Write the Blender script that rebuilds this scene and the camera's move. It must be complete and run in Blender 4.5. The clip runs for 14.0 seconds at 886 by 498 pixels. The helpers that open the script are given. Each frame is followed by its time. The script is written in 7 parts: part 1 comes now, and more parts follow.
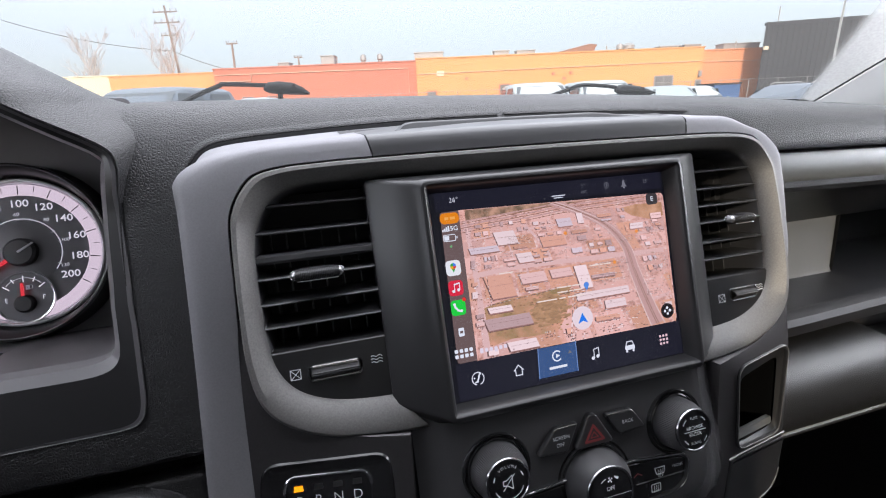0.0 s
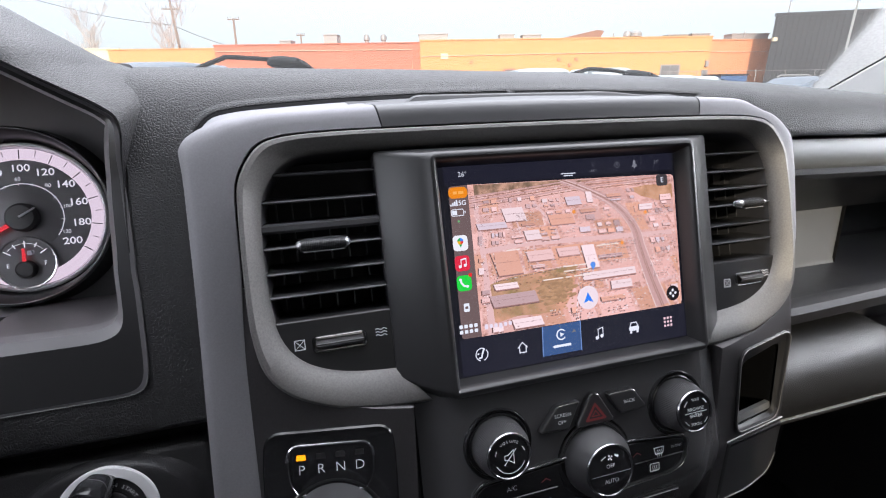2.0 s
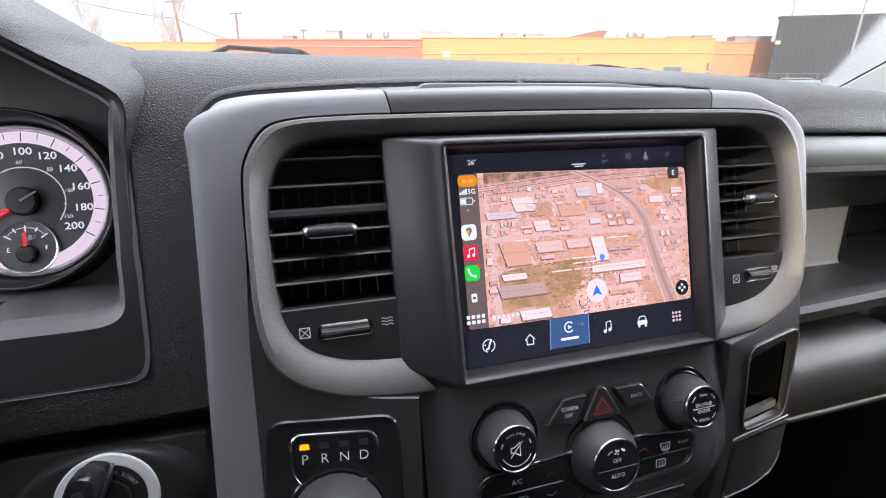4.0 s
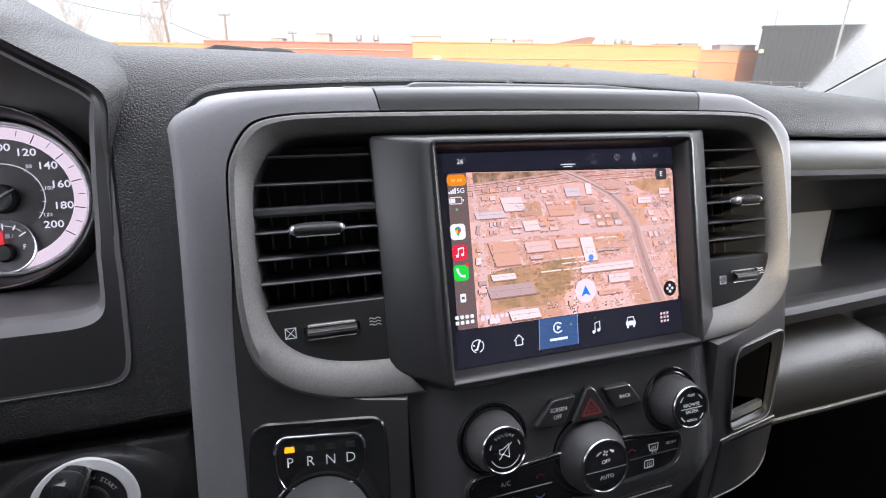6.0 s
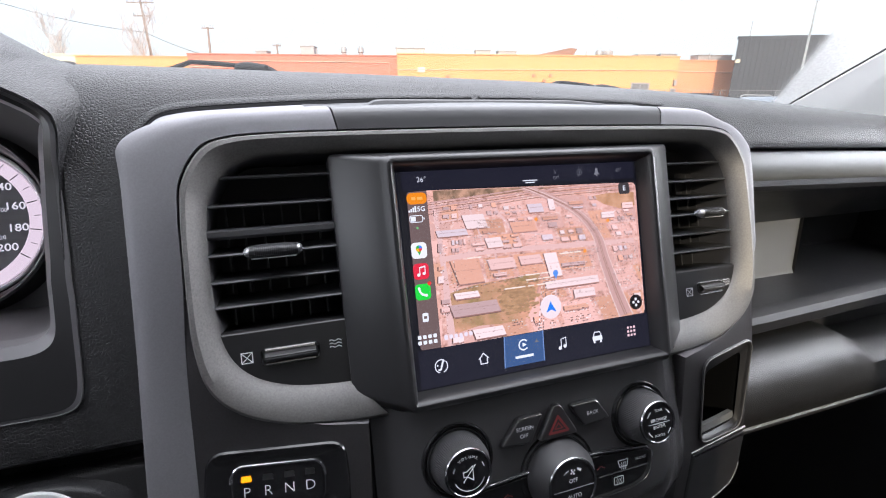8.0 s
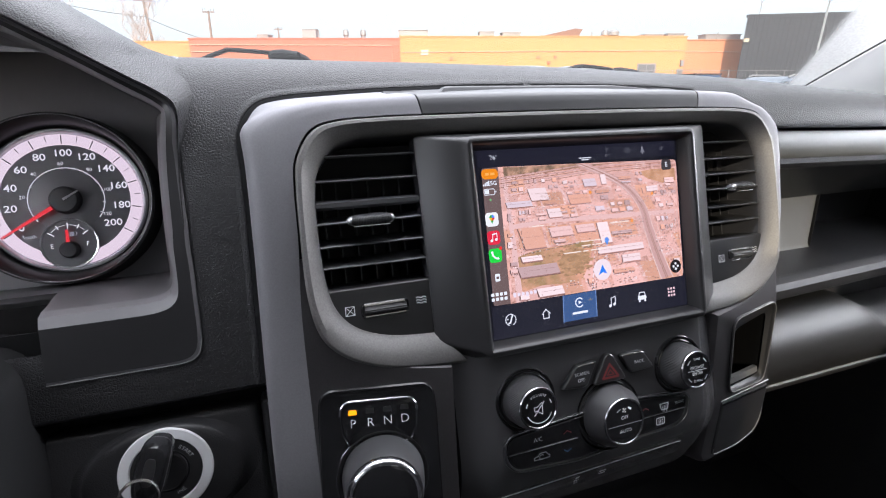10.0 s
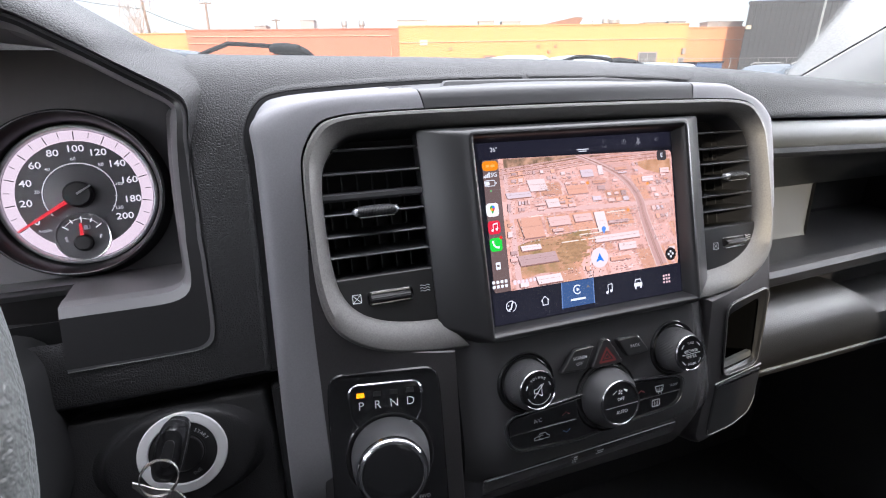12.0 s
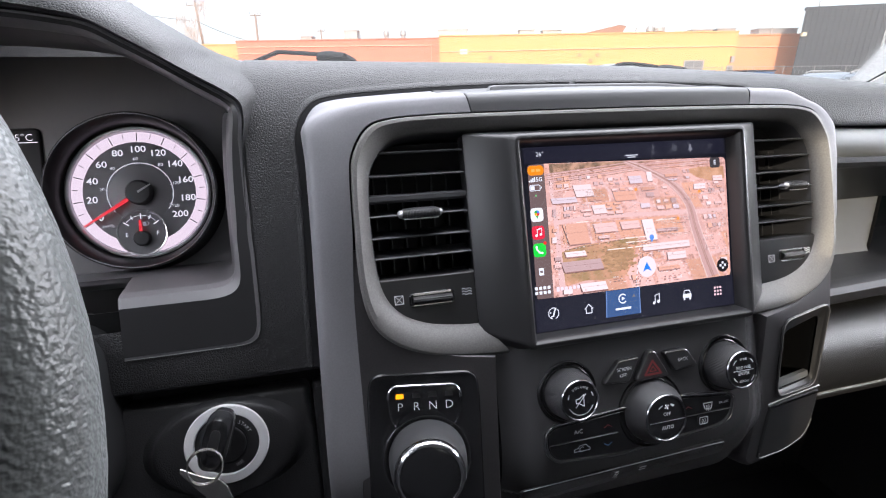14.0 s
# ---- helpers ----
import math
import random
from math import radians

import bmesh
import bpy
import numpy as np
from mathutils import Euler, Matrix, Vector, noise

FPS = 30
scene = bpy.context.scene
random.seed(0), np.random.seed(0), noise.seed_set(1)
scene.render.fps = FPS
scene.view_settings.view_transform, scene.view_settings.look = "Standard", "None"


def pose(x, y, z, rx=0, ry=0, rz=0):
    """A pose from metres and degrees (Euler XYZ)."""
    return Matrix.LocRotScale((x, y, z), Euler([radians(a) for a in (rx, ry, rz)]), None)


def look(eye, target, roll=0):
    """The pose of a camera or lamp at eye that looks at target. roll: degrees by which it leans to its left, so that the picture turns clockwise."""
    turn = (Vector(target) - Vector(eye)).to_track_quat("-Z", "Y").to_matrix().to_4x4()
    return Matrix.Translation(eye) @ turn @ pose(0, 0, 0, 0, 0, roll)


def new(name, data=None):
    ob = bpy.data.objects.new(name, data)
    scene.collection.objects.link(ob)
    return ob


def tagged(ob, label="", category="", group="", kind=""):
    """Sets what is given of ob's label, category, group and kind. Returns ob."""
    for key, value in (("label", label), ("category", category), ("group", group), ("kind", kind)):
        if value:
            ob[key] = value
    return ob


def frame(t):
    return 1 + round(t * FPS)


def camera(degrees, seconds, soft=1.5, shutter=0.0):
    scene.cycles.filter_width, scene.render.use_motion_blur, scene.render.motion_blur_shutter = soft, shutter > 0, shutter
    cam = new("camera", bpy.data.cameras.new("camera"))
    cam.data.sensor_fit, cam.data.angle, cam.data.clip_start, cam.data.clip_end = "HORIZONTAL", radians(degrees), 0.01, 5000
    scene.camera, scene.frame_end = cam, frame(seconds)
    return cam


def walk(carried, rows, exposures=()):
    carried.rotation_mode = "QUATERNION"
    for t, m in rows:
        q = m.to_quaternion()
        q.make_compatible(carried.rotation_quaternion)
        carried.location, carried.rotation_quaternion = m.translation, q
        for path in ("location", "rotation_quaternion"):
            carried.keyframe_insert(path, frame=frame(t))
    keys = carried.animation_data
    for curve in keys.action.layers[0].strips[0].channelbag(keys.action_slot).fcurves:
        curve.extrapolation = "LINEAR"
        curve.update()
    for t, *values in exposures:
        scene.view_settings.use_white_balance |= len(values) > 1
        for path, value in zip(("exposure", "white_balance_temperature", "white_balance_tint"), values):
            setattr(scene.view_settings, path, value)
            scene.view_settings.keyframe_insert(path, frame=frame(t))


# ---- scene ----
cam = camera(87.3, 14.0, soft=1.1)
PATH = [
    (0, (-0.161, -0.243, 1.415), (0.369, 1.588, 0.809), -2.4),
    (0.5, (-0.162, -0.243, 1.413), (0.37, 1.579, 0.783), -1.9),
    (1, (-0.163, -0.241, 1.411), (0.367, 1.575, 0.764), -1.5),
    (1.5, (-0.164, -0.242, 1.41), (0.363, 1.572, 0.752), -1.2),
    (2, (-0.166, -0.241, 1.408), (0.361, 1.57, 0.741), -0.8),
    (2.5, (-0.172, -0.236, 1.399), (0.355, 1.572, 0.727), -0.4),
    (3, (-0.17, -0.238, 1.403), (0.358, 1.57, 0.73), -0.1),
    (5.5, (-0.172, -0.236, 1.398), (0.373, 1.566, 0.724), 0.7),
    (6, (-0.17, -0.236, 1.398), (0.405, 1.563, 0.739), 0.8),
    (6.5, (-0.161, -0.231, 1.397), (0.451, 1.564, 0.76), 0.8),
    (7, (-0.151, -0.234, 1.405), (0.484, 1.561, 0.791), 0.5),
    (9.5, (-0.183, -0.239, 1.397), (0.425, 1.549, 0.741), 0.0),
    (10, (-0.211, -0.263, 1.405), (0.394, 1.518, 0.725), -0.2),
    (10.5, (-0.223, -0.28, 1.411), (0.373, 1.496, 0.71), -0.4),
    (11, (-0.222, -0.272, 1.403), (0.382, 1.494, 0.685), -0.5),
    (11.5, (-0.215, -0.267, 1.397), (0.394, 1.496, 0.677), -0.6),
    (12, (-0.216, -0.274, 1.408), (0.381, 1.496, 0.694), -0.7),
    (12.5, (-0.219, -0.267, 1.4), (0.378, 1.508, 0.697), -0.6),
    (13, (-0.224, -0.27, 1.4), (0.362, 1.513, 0.708), -0.7),
    (13.5, (-0.222, -0.276, 1.41), (0.326, 1.522, 0.728), -0.7),
    (14, (-0.222, -0.273, 1.405), (0.237, 1.55, 0.724), -0.7),
]
walk(cam, [(t, look(eye, target, roll)) for t, eye, target, roll in PATH],
     exposures=[(0, 5.20, 6050, 15), (1.0, 5.31, 6050, 15), (2.0, 5.40, 6050, 15), (3.0, 5.48, 6050, 15), (7.0, 5.58, 6050, 15), (9.5, 5.39, 6050, 15), (10.5, 5.57, 6050, 15), (14.0, 5.66, 6050, 15)])
DISPLAY = 2 ** -5.4      # what glows is set against this exposure

# ---- world, sun ----
SUN_AZ, SUN_EL = radians(200), radians(24)      # clockwise from straight ahead, height
world = bpy.data.worlds.new("sky")
scene.world = world
world.use_nodes = True
wn = world.node_tree
wn.nodes.clear()
sky = wn.nodes.new("ShaderNodeTexSky")
sky.sky_type, sky.sun_disc = "NISHITA", False
sky.sun_elevation, sky.sun_rotation = SUN_EL, SUN_AZ
sky.air_density, sky.dust_density, sky.ozone_density = 1.0, 1.5, 1.0
# thin bright haze over the clear sky
haze = wn.nodes.new("ShaderNodeMix")
haze.data_type = "RGBA"
haze.inputs["Factor"].default_value = 0.93
# the bright veil overhead fades towards the horizon
w_co, w_sep, w_rng, w_mul = (wn.nodes.new("ShaderNode" + k) for k in ("TexCoord", "SeparateXYZ", "MapRange", "VectorMath"))
w_rng.inputs["To Min"].default_value, w_rng.inputs["To Max"].default_value = 0.82, 5.0
w_mul.operation = "SCALE"
w_mul.inputs[0].default_value = (0.85, 0.856, 0.842)
wn.links.new(w_co.outputs["Generated"], w_sep.inputs[0])
wn.links.new(w_sep.outputs["Z"], w_rng.inputs["Value"])
wn.links.new(w_rng.outputs[0], w_mul.inputs["Scale"])
wn.links.new(w_mul.outputs[0], haze.inputs["B"])
wn.links.new(sky.outputs[0], haze.inputs["A"])
wbg = wn.nodes.new("ShaderNodeBackground")
wbg.inputs["Strength"].default_value = 0.15
wout = wn.nodes.new("ShaderNodeOutputWorld")
wn.links.new(haze.outputs["Result"], wbg.inputs[0])
wn.links.new(wbg.outputs[0], wout.inputs[0])
sun_data = bpy.data.lights.new("sun", "SUN")
sun_data.energy, sun_data.angle, sun_data.color = 0.9, radians(0.8), (1.0, 0.87, 0.70)
sun = new("sun", sun_data)
SUN_FROM = Vector((math.sin(SUN_AZ) * math.cos(SUN_EL), math.cos(SUN_AZ) * math.cos(SUN_EL), math.sin(SUN_EL)))
sun.matrix_world = look(SUN_FROM * 30, (0, 0, 0))
# area lamp standing in for sky light through the upper windscreen
sky_data = bpy.data.lights.new("windscreen_fill_lamp", "AREA")
sky_data.shape, sky_data.size, sky_data.size_y = "RECTANGLE", 1.30, 0.60
sky_data.energy, sky_data.color = 0.235, (1.0, 0.985, 0.98)
skylight = new("windscreen_fill_lamp", sky_data)
skylight.matrix_world = look((0, 0.125, 1.735), (0, -0.375, 0.868))

# area lamp added to the passenger window's own sky light
side_data = bpy.data.lights.new("side_window_fill_lamp", "AREA")
side_data.shape, side_data.size, side_data.size_y = "RECTANGLE", 0.55, 0.42
side_data.energy, side_data.color = 0.34, (1.0, 0.985, 0.95)
sidelight = new("side_window_fill_lamp", side_data)
sidelight.matrix_world = look((0.79, 0.07, 1.64), (-0.2, 0.0, 1.40))

# ---- materials ----
def mat(name, color, rough=0.5, metal=0.0, spec=0.5, var=0.0, var_scale=40.0, bump=0.0, bump_scale=400.0,
        kind="noise", rough_var=0.0, bump_dist=0.0004, coat=0.0, island=0.0):
    m = bpy.data.materials.new(name)
    m.use_nodes = True
    n, ln = m.node_tree.nodes, m.node_tree.links
    b = n["Principled BSDF"]
    b.inputs["Base Color"].default_value = (*color, 1)
    b.inputs["Roughness"].default_value = rough
    b.inputs["Metallic"].default_value = metal
    b.inputs["Specular IOR Level"].default_value = spec
    b.inputs["Coat Weight"].default_value = coat
    co = n.new("ShaderNodeTexCoord")
    if var or rough_var or island:
        tx = n.new("ShaderNodeTexNoise")
        tx.inputs["Scale"].default_value = var_scale
        tx.inputs["Detail"].default_value = 6
        tx.inputs["Roughness"].default_value = 0.65
        ln.new(co.outputs["Object"], tx.inputs["Vector"])
    if var or island:
        mx = n.new("ShaderNodeMix")
        mx.data_type = "RGBA"
        mx.inputs["A"].default_value = (*[c * (1 - var) for c in color], 1)
        mx.inputs["B"].default_value = (*[min(1, c * (1 + var)) for c in color], 1)
        ln.new(tx.outputs["Fac"], mx.inputs["Factor"])
        last = mx.outputs["Result"]
        if island:
            ge = n.new("ShaderNodeNewGeometry")
            mr = n.new("ShaderNodeMapRange")
            mr.inputs["To Min"].default_value = 1 - island
            mr.inputs["To Max"].default_value = 1 + island
            ln.new(ge.outputs["Random Per Island"], mr.inputs["Value"])
            vm = n.new("ShaderNodeVectorMath")
            vm.operation = "SCALE"
            ln.new(last, vm.inputs[0])
            ln.new(mr.outputs[0], vm.inputs["Scale"])
            last = vm.outputs[0]
        ln.new(last, b.inputs["Base Color"])
    if rough_var:
        mr2 = n.new("ShaderNodeMapRange")
        mr2.inputs["To Min"].default_value = max(0.02, rough - rough_var)
        mr2.inputs["To Max"].default_value = min(1, rough + rough_var)
        ln.new(tx.outputs["Fac"], mr2.inputs["Value"])
        ln.new(mr2.outputs[0], b.inputs["Roughness"])
    if bump:
        bp = n.new("ShaderNodeBump")
        bp.inputs["Strength"].default_value = bump
        bp.inputs["Distance"].default_value = bump_dist
        if kind == "leather":
            wob = n.new("ShaderNodeTexNoise")
            wob.inputs["Scale"].default_value = bump_scale * 0.6
            ln.new(co.outputs["Object"], wob.inputs["Vector"])
            ad = n.new("ShaderNodeVectorMath")
            ad.operation = "MULTIPLY_ADD"
            ad.inputs[1].default_value = (0.6 / bump_scale,) * 3
            ln.new(wob.outputs["Color"], ad.inputs[0])
            ln.new(co.outputs["Object"], ad.inputs[2])
            vo = n.new("ShaderNodeTexVoronoi")
            vo.feature = "DISTANCE_TO_EDGE"
            vo.inputs["Scale"].default_value = bump_scale
            ln.new(ad.outputs[0], vo.inputs["Vector"])
            fine = n.new("ShaderNodeTexNoise")
            fine.inputs["Scale"].default_value = bump_scale * 2.3
            fine.inputs["Detail"].default_value = 3
            ln.new(co.outputs["Object"], fine.inputs["Vector"])
            mm = n.new("ShaderNodeMath")
            mm.operation = "MULTIPLY_ADD"
            mm.inputs[1].default_value = 0.10
            ln.new(fine.outputs["Fac"], mm.inputs[0])
            inv = n.new("ShaderNodeMapRange")
            inv.interpolation_type = "SMOOTHSTEP"
            inv.inputs["From Max"].default_value = 0.26
            ln.new(vo.outputs["Distance"], inv.inputs["Value"])
            ln.new(inv.outputs[0], mm.inputs[2])
            ln.new(mm.outputs[0], bp.inputs["Height"])
        else:
            nz = n.new("ShaderNodeTexNoise")
            nz.inputs["Scale"].default_value = bump_scale
            nz.inputs["Detail"].default_value = 1 if kind == "soft" else 4
            ln.new(co.outputs["Object"], nz.inputs["Vector"])
            ln.new(nz.outputs["Fac"], bp.inputs["Height"])
        ln.new(bp.outputs[0], b.inputs["Normal"])
    return m


def glow(name, color, strength=1.0):
    m = bpy.data.materials.new(name)
    m.use_nodes = True
    b = m.node_tree.nodes["Principled BSDF"]
    b.inputs["Base Color"].default_value = (0.01, 0.01, 0.01, 1)
    b.inputs["Roughness"].default_value = 0.25
    b.inputs["Emission Color"].default_value = (*color, 1)
    b.inputs["Emission Strength"].default_value = strength * DISPLAY
    return m


def srgb(r, g, b):
    return tuple((c / 255 / 12.92 if c <= 10 else ((c / 255 + 0.055) / 1.055) ** 2.4) for c in (r, g, b))


PAD = mat("dash_vinyl", (0.0128, 0.0126, 0.0136), 0.47, spec=0.5, var=0.15, var_scale=9, bump=0.46, bump_scale=490, kind="leather", bump_dist=0.0007, rough_var=0.05)
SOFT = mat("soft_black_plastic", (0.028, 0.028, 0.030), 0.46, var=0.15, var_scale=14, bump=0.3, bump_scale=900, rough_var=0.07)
GRAIN = mat("grained_black_plastic", (0.018, 0.0176, 0.0188), 0.36, var=0.15, var_scale=14, bump=0.3, bump_scale=560, kind="leather", bump_dist=0.0005, rough_var=0.05)
BLACK = mat("satin_black_plastic", (0.017, 0.0167, 0.0176), 0.34, var=0.12, var_scale=20, bump=0.08, bump_scale=1400, rough_var=0.03)
GLOSS = mat("gloss_black_plastic", (0.009, 0.009, 0.0097), 0.18, var=0.2, var_scale=20, rough_var=0.06)
DARK = mat("unlit_black_plastic", (0.027, 0.026, 0.0275), 0.6, spec=0.3, var=0.2)
SILVER = mat("satin_silver_paint", (0.225, 0.222, 0.236), 0.66, metal=0.6, var=0.22, var_scale=900, bump=0.15, bump_scale=2600, rough_var=0.05, bump_dist=0.0002)
# SILVER darkened, for the panels below the hoop
LOWPAINT = mat("darkened_silver", (0.086, 0.082, 0.085), 0.5, metal=0.92, var=0.25, var_scale=900, bump=0.15, bump_scale=2600, rough_var=0.05, bump_dist=0.0002)
TRIM = mat("gunmetal_paint", (0.195, 0.189, 0.184), 0.55, metal=0.6, var=0.5, var_scale=900, bump=0.25, bump_scale=1500, rough_var=0.08, bump_dist=0.0002)
CHROME = mat("chrome", (0.60, 0.60, 0.62), 0.13, metal=1.0, rough_var=0.06, var_scale=60)
SMOKE = mat("dark_chrome", (0.30, 0.30, 0.31), 0.17, metal=1.0, rough_var=0.06, var_scale=60)
VENTBACK = mat("vent_interior_plastic", (0.075, 0.075, 0.082), 0.5, var=0.2)
TOPSATIN = mat("satin_console_top", (0.045, 0.0445, 0.047), 0.42, spec=0.6, var=0.1, var_scale=20, bump=0.1, bump_scale=1400)
# flat black for the shade in gaps and the tray recess
VOID = mat("black_gap_shade", (0.011, 0.011, 0.0117), 0.85, spec=0.2, var=0.2, var_scale=60)
STEEL = mat("key_steel", (0.6, 0.58, 0.55), 0.24, metal=1.0, rough_var=0.1, var_scale=90)
RUBBER = mat("knob_rubber", (0.036, 0.0355, 0.0375), 0.46, var=0.15, var_scale=90)
LOUVRE = mat("louvre_plastic", (0.05, 0.05, 0.053), 0.42, var=0.15, var_scale=40)
GREYPANEL = mat("grey_plastic_panel", (0.132, 0.134, 0.131), 0.46, var=0.1, var_scale=12, bump=0.2, bump_scale=1500, rough_var=0.06)
TIP = mat("bright_tip_paint", (0.78, 0.78, 0.80), 0.22, metal=0.7, var=0.05, var_scale=90)
GLOVE = mat("grey_grained_plastic", (0.0165, 0.0162, 0.0162), 0.40, spec=0.5, var=0.15, var_scale=14, bump=0.32, bump_scale=620, kind="leather", bump_dist=0.0004, rough_var=0.05)
PILLAR = mat("pillar_trim", (0.66, 0.66, 0.645), 0.7, var=0.06, var_scale=12, bump=0.2, bump_scale=900)
LINER = mat("headliner_cloth", (0.11, 0.11, 0.105), 0.9, var=0.06, var_scale=200, bump=0.3, bump_scale=900)
# kept very dark so unseen seats and rear wall bounce little light
SEATCLOTH = mat("dark_seat_cloth", (0.016, 0.016, 0.018), 0.9, var=0.2, var_scale=150, bump=0.4, bump_scale=700)
LEATHER = mat("wheel_leather", (0.062, 0.065, 0.064), 0.37, spec=0.7, var=0.2, var_scale=60, bump=0.68, bump_scale=520, kind="soft", bump_dist=0.0011, rough_var=0.08)
SHELFGREY = mat("shaded_shelf_grey", (0.085, 0.080, 0.084), 0.36, spec=0.6, var=0.12, var_scale=20, bump=0.1, bump_scale=1400, rough_var=0.05)
FASCIA = mat("fascia_satin_black", (0.047, 0.046, 0.048), 0.26, var=0.1, var_scale=20, bump=0.1, bump_scale=1400, spec=0.7)
BEZEL = mat("screen_bezel_black", (0.0165, 0.0162, 0.0172), 0.38, spec=0.6, var=0.12, var_scale=20, bump=0.08, bump_scale=1400)
CLUSTER = mat("lit_lip_grey", (0.155, 0.149, 0.156), 0.32, spec=0.9, var=0.12, var_scale=20, bump=0.1, bump_scale=1400, rough_var=0.05)
RECESS = mat("dark_grey_instrument_panel", (0.130, 0.126, 0.131), 0.38, var=0.12, var_scale=20, bump=0.1, bump_scale=1400)
SMOOTHPAD = mat("smooth_black_plastic", (0.016, 0.0156, 0.0165), 0.46, var=0.12, var_scale=20, bump=0.18, bump_scale=900, rough_var=0.05)
WHITE = mat("printed_white", (0.86, 0.87, 0.89), 0.5, var=0.03, var_scale=300)
DIM = mat("dim_print", (0.46, 0.46, 0.48), 0.5, var=0.05, var_scale=300)
REDPRINT = mat("red_print", (0.17, 0.026, 0.027), 0.45, var=0.05, var_scale=300)
BLUEPRINT = mat("blue_print", (0.10, 0.22, 0.40), 0.45, var=0.05, var_scale=300)
RINGWHITE = mat("ignition_ring_paint", (0.80, 0.80, 0.81), 0.45, metal=0.0, var=0.06, var_scale=60)


# ---- mesh helpers ----
TILT = radians(18)
ORG = Vector((0, 0, 1.245))
AX_U, AX_V, AX_W = Vector((1, 0, 0)), Vector((0, math.sin(TILT), math.cos(TILT))), Vector((0, -math.cos(TILT), math.sin(TILT)))


def S(u, v, w=0.0):
    """A point of the sloping console face: millimetres to the right, up along the face, out of it."""
    return ORG + (AX_U * u + AX_V * v + AX_W * w) * 0.001


def SM(u, v, w=0.0, spin=0.0):
    m = Matrix((AX_U, AX_V, AX_W)).transposed().to_4x4()
    m.translation = S(u, v, w)
    return m @ Matrix.Rotation(radians(spin), 4, "Z")


def draw_in(u):
    """The console is a little narrower on the passenger's side."""
    return u - 6.5 * max(0.0, min(1.0, (u - 125) / 50))


def drop(v):
    """The lower console curls back under itself."""
    return 0.0 if v > -92 else -((v + 92) ** 2) / 125.0


def thing(name, at, label, category, group="", kind=""):
    return tagged(new_at(name, at), label, category, group, kind)


def new_at(name, at):
    ob = new(name)
    ob.location = at
    ob.empty_display_size = 0.02
    return ob


def part(name, bm, material, parent, label="", smooth=True, angle=35):
    bmesh.ops.remove_doubles(bm, verts=bm.verts, dist=1e-7)
    bmesh.ops.recalc_face_normals(bm, faces=bm.faces)
    me = bpy.data.meshes.new(name)
    for f in bm.faces:
        f.smooth = smooth
    if smooth:
        lim = radians(angle)
        for e in bm.edges:
            if len(e.link_faces) == 2 and e.calc_face_angle(0) > lim:
                e.smooth = False
    bm.to_mesh(me)
    bm.free()
    me.materials.append(material)
    ob = new(name, me)
    if parent is not None:
        ob.parent = parent
        ob.matrix_parent_inverse = Matrix.Translation(-parent.location)
    if label:
        ob["label"] = label
    return ob


def structure(name, bm, material, label, category, kind="structure", smooth=True):
    return tagged(part(name, bm, material, None, "", smooth), label, category, "", kind)


def loft(loops, closed=True, cap0=False, cap1=False, bm=None):
    """Faces between rows of points of equal length."""
    bm = bm or bmesh.new()
    rows = [[bm.verts.new(p) for p in row] for row in loops]
    n = len(rows[0])
    for a, b in zip(rows, rows[1:]):
        for i in range(n if closed else n - 1):
            j = (i + 1) % n
            bm.faces.new((a[i], a[j], b[j], b[i]))
    if cap0:
        bm.faces.new(rows[0][::-1])
    if cap1:
        bm.faces.new(rows[-1])
    return bm


def rrect(cx, cy, w, h, r, n=5):
    pts = []
    for sx, sy, a0 in ((1, 1, 0), (-1, 1, 90), (-1, -1, 180), (1, -1, 270)):
        for k in range(n + 1):
            a = radians(a0 + 90 * k / n)
            pts.append((cx + sx * (w / 2 - r) + r * math.cos(a), cy + sy * (h / 2 - r) + r * math.sin(a)))
    return pts


def rounded(poly, r, n=5):
    """A polygon with its corners rounded; r one radius or one a corner."""
    out, m = [], len(poly)
    for i in range(m):
        p, a, b = Vector(poly[i]), Vector(poly[i - 1]), Vector(poly[(i + 1) % m])
        rad = r[i] if isinstance(r, (list, tuple)) else r
        if rad <= 0:
            out.append(tuple(p))
            continue
        da, db = (a - p), (b - p)
        k = min(rad, 0.49 * da.length, 0.49 * db.length)
        p0, p1 = p + da.normalized() * k, p + db.normalized() * k
        for j in range(n + 1):
            t = j / n
            out.append(tuple(p0 * (1 - t) ** 2 + p * 2 * t * (1 - t) + p1 * t * t))
    return out


def inset(poly, d):
    """The polygon moved inwards by d, for an outline that runs anticlockwise."""
    area = sum(a[0] * b[1] - b[0] * a[1] for a, b in zip(poly, poly[1:] + poly[:1]))
    sgn = 1 if area > 0 else -1
    out, m = [], len(poly)
    for i in range(m):
        a, p, b = Vector(poly[i - 1]), Vector(poly[i]), Vector(poly[(i + 1) % m])
        n1, n2 = (p - a), (b - p)
        if n1.length < 1e-9:
            n1 = n2
        if n2.length < 1e-9:
            n2 = n1
        n1, n2 = Vector((-n1.y, n1.x)).normalized(), Vector((-n2.y, n2.x)).normalized()
        nn = n1 + n2
        nn = nn / max(0.5, nn.length_squared / 2)
        out.append((p.x + nn.x * d * sgn, p.y + nn.y * d * sgn))
    return out


def plate(poly, rings, bm=None, curl=False, place=None, cap0=False):
    """A raised piece on the console face: rings of (inset, height), the last one closed."""
    place = place or (lambda u, v, w: S(u, v, w + (drop(v) if curl else 0)))
    loops = [[place(u, v, w) for u, v in inset(poly, d)] for d, w in rings]
    return loft(loops, True, cap0, True, bm)


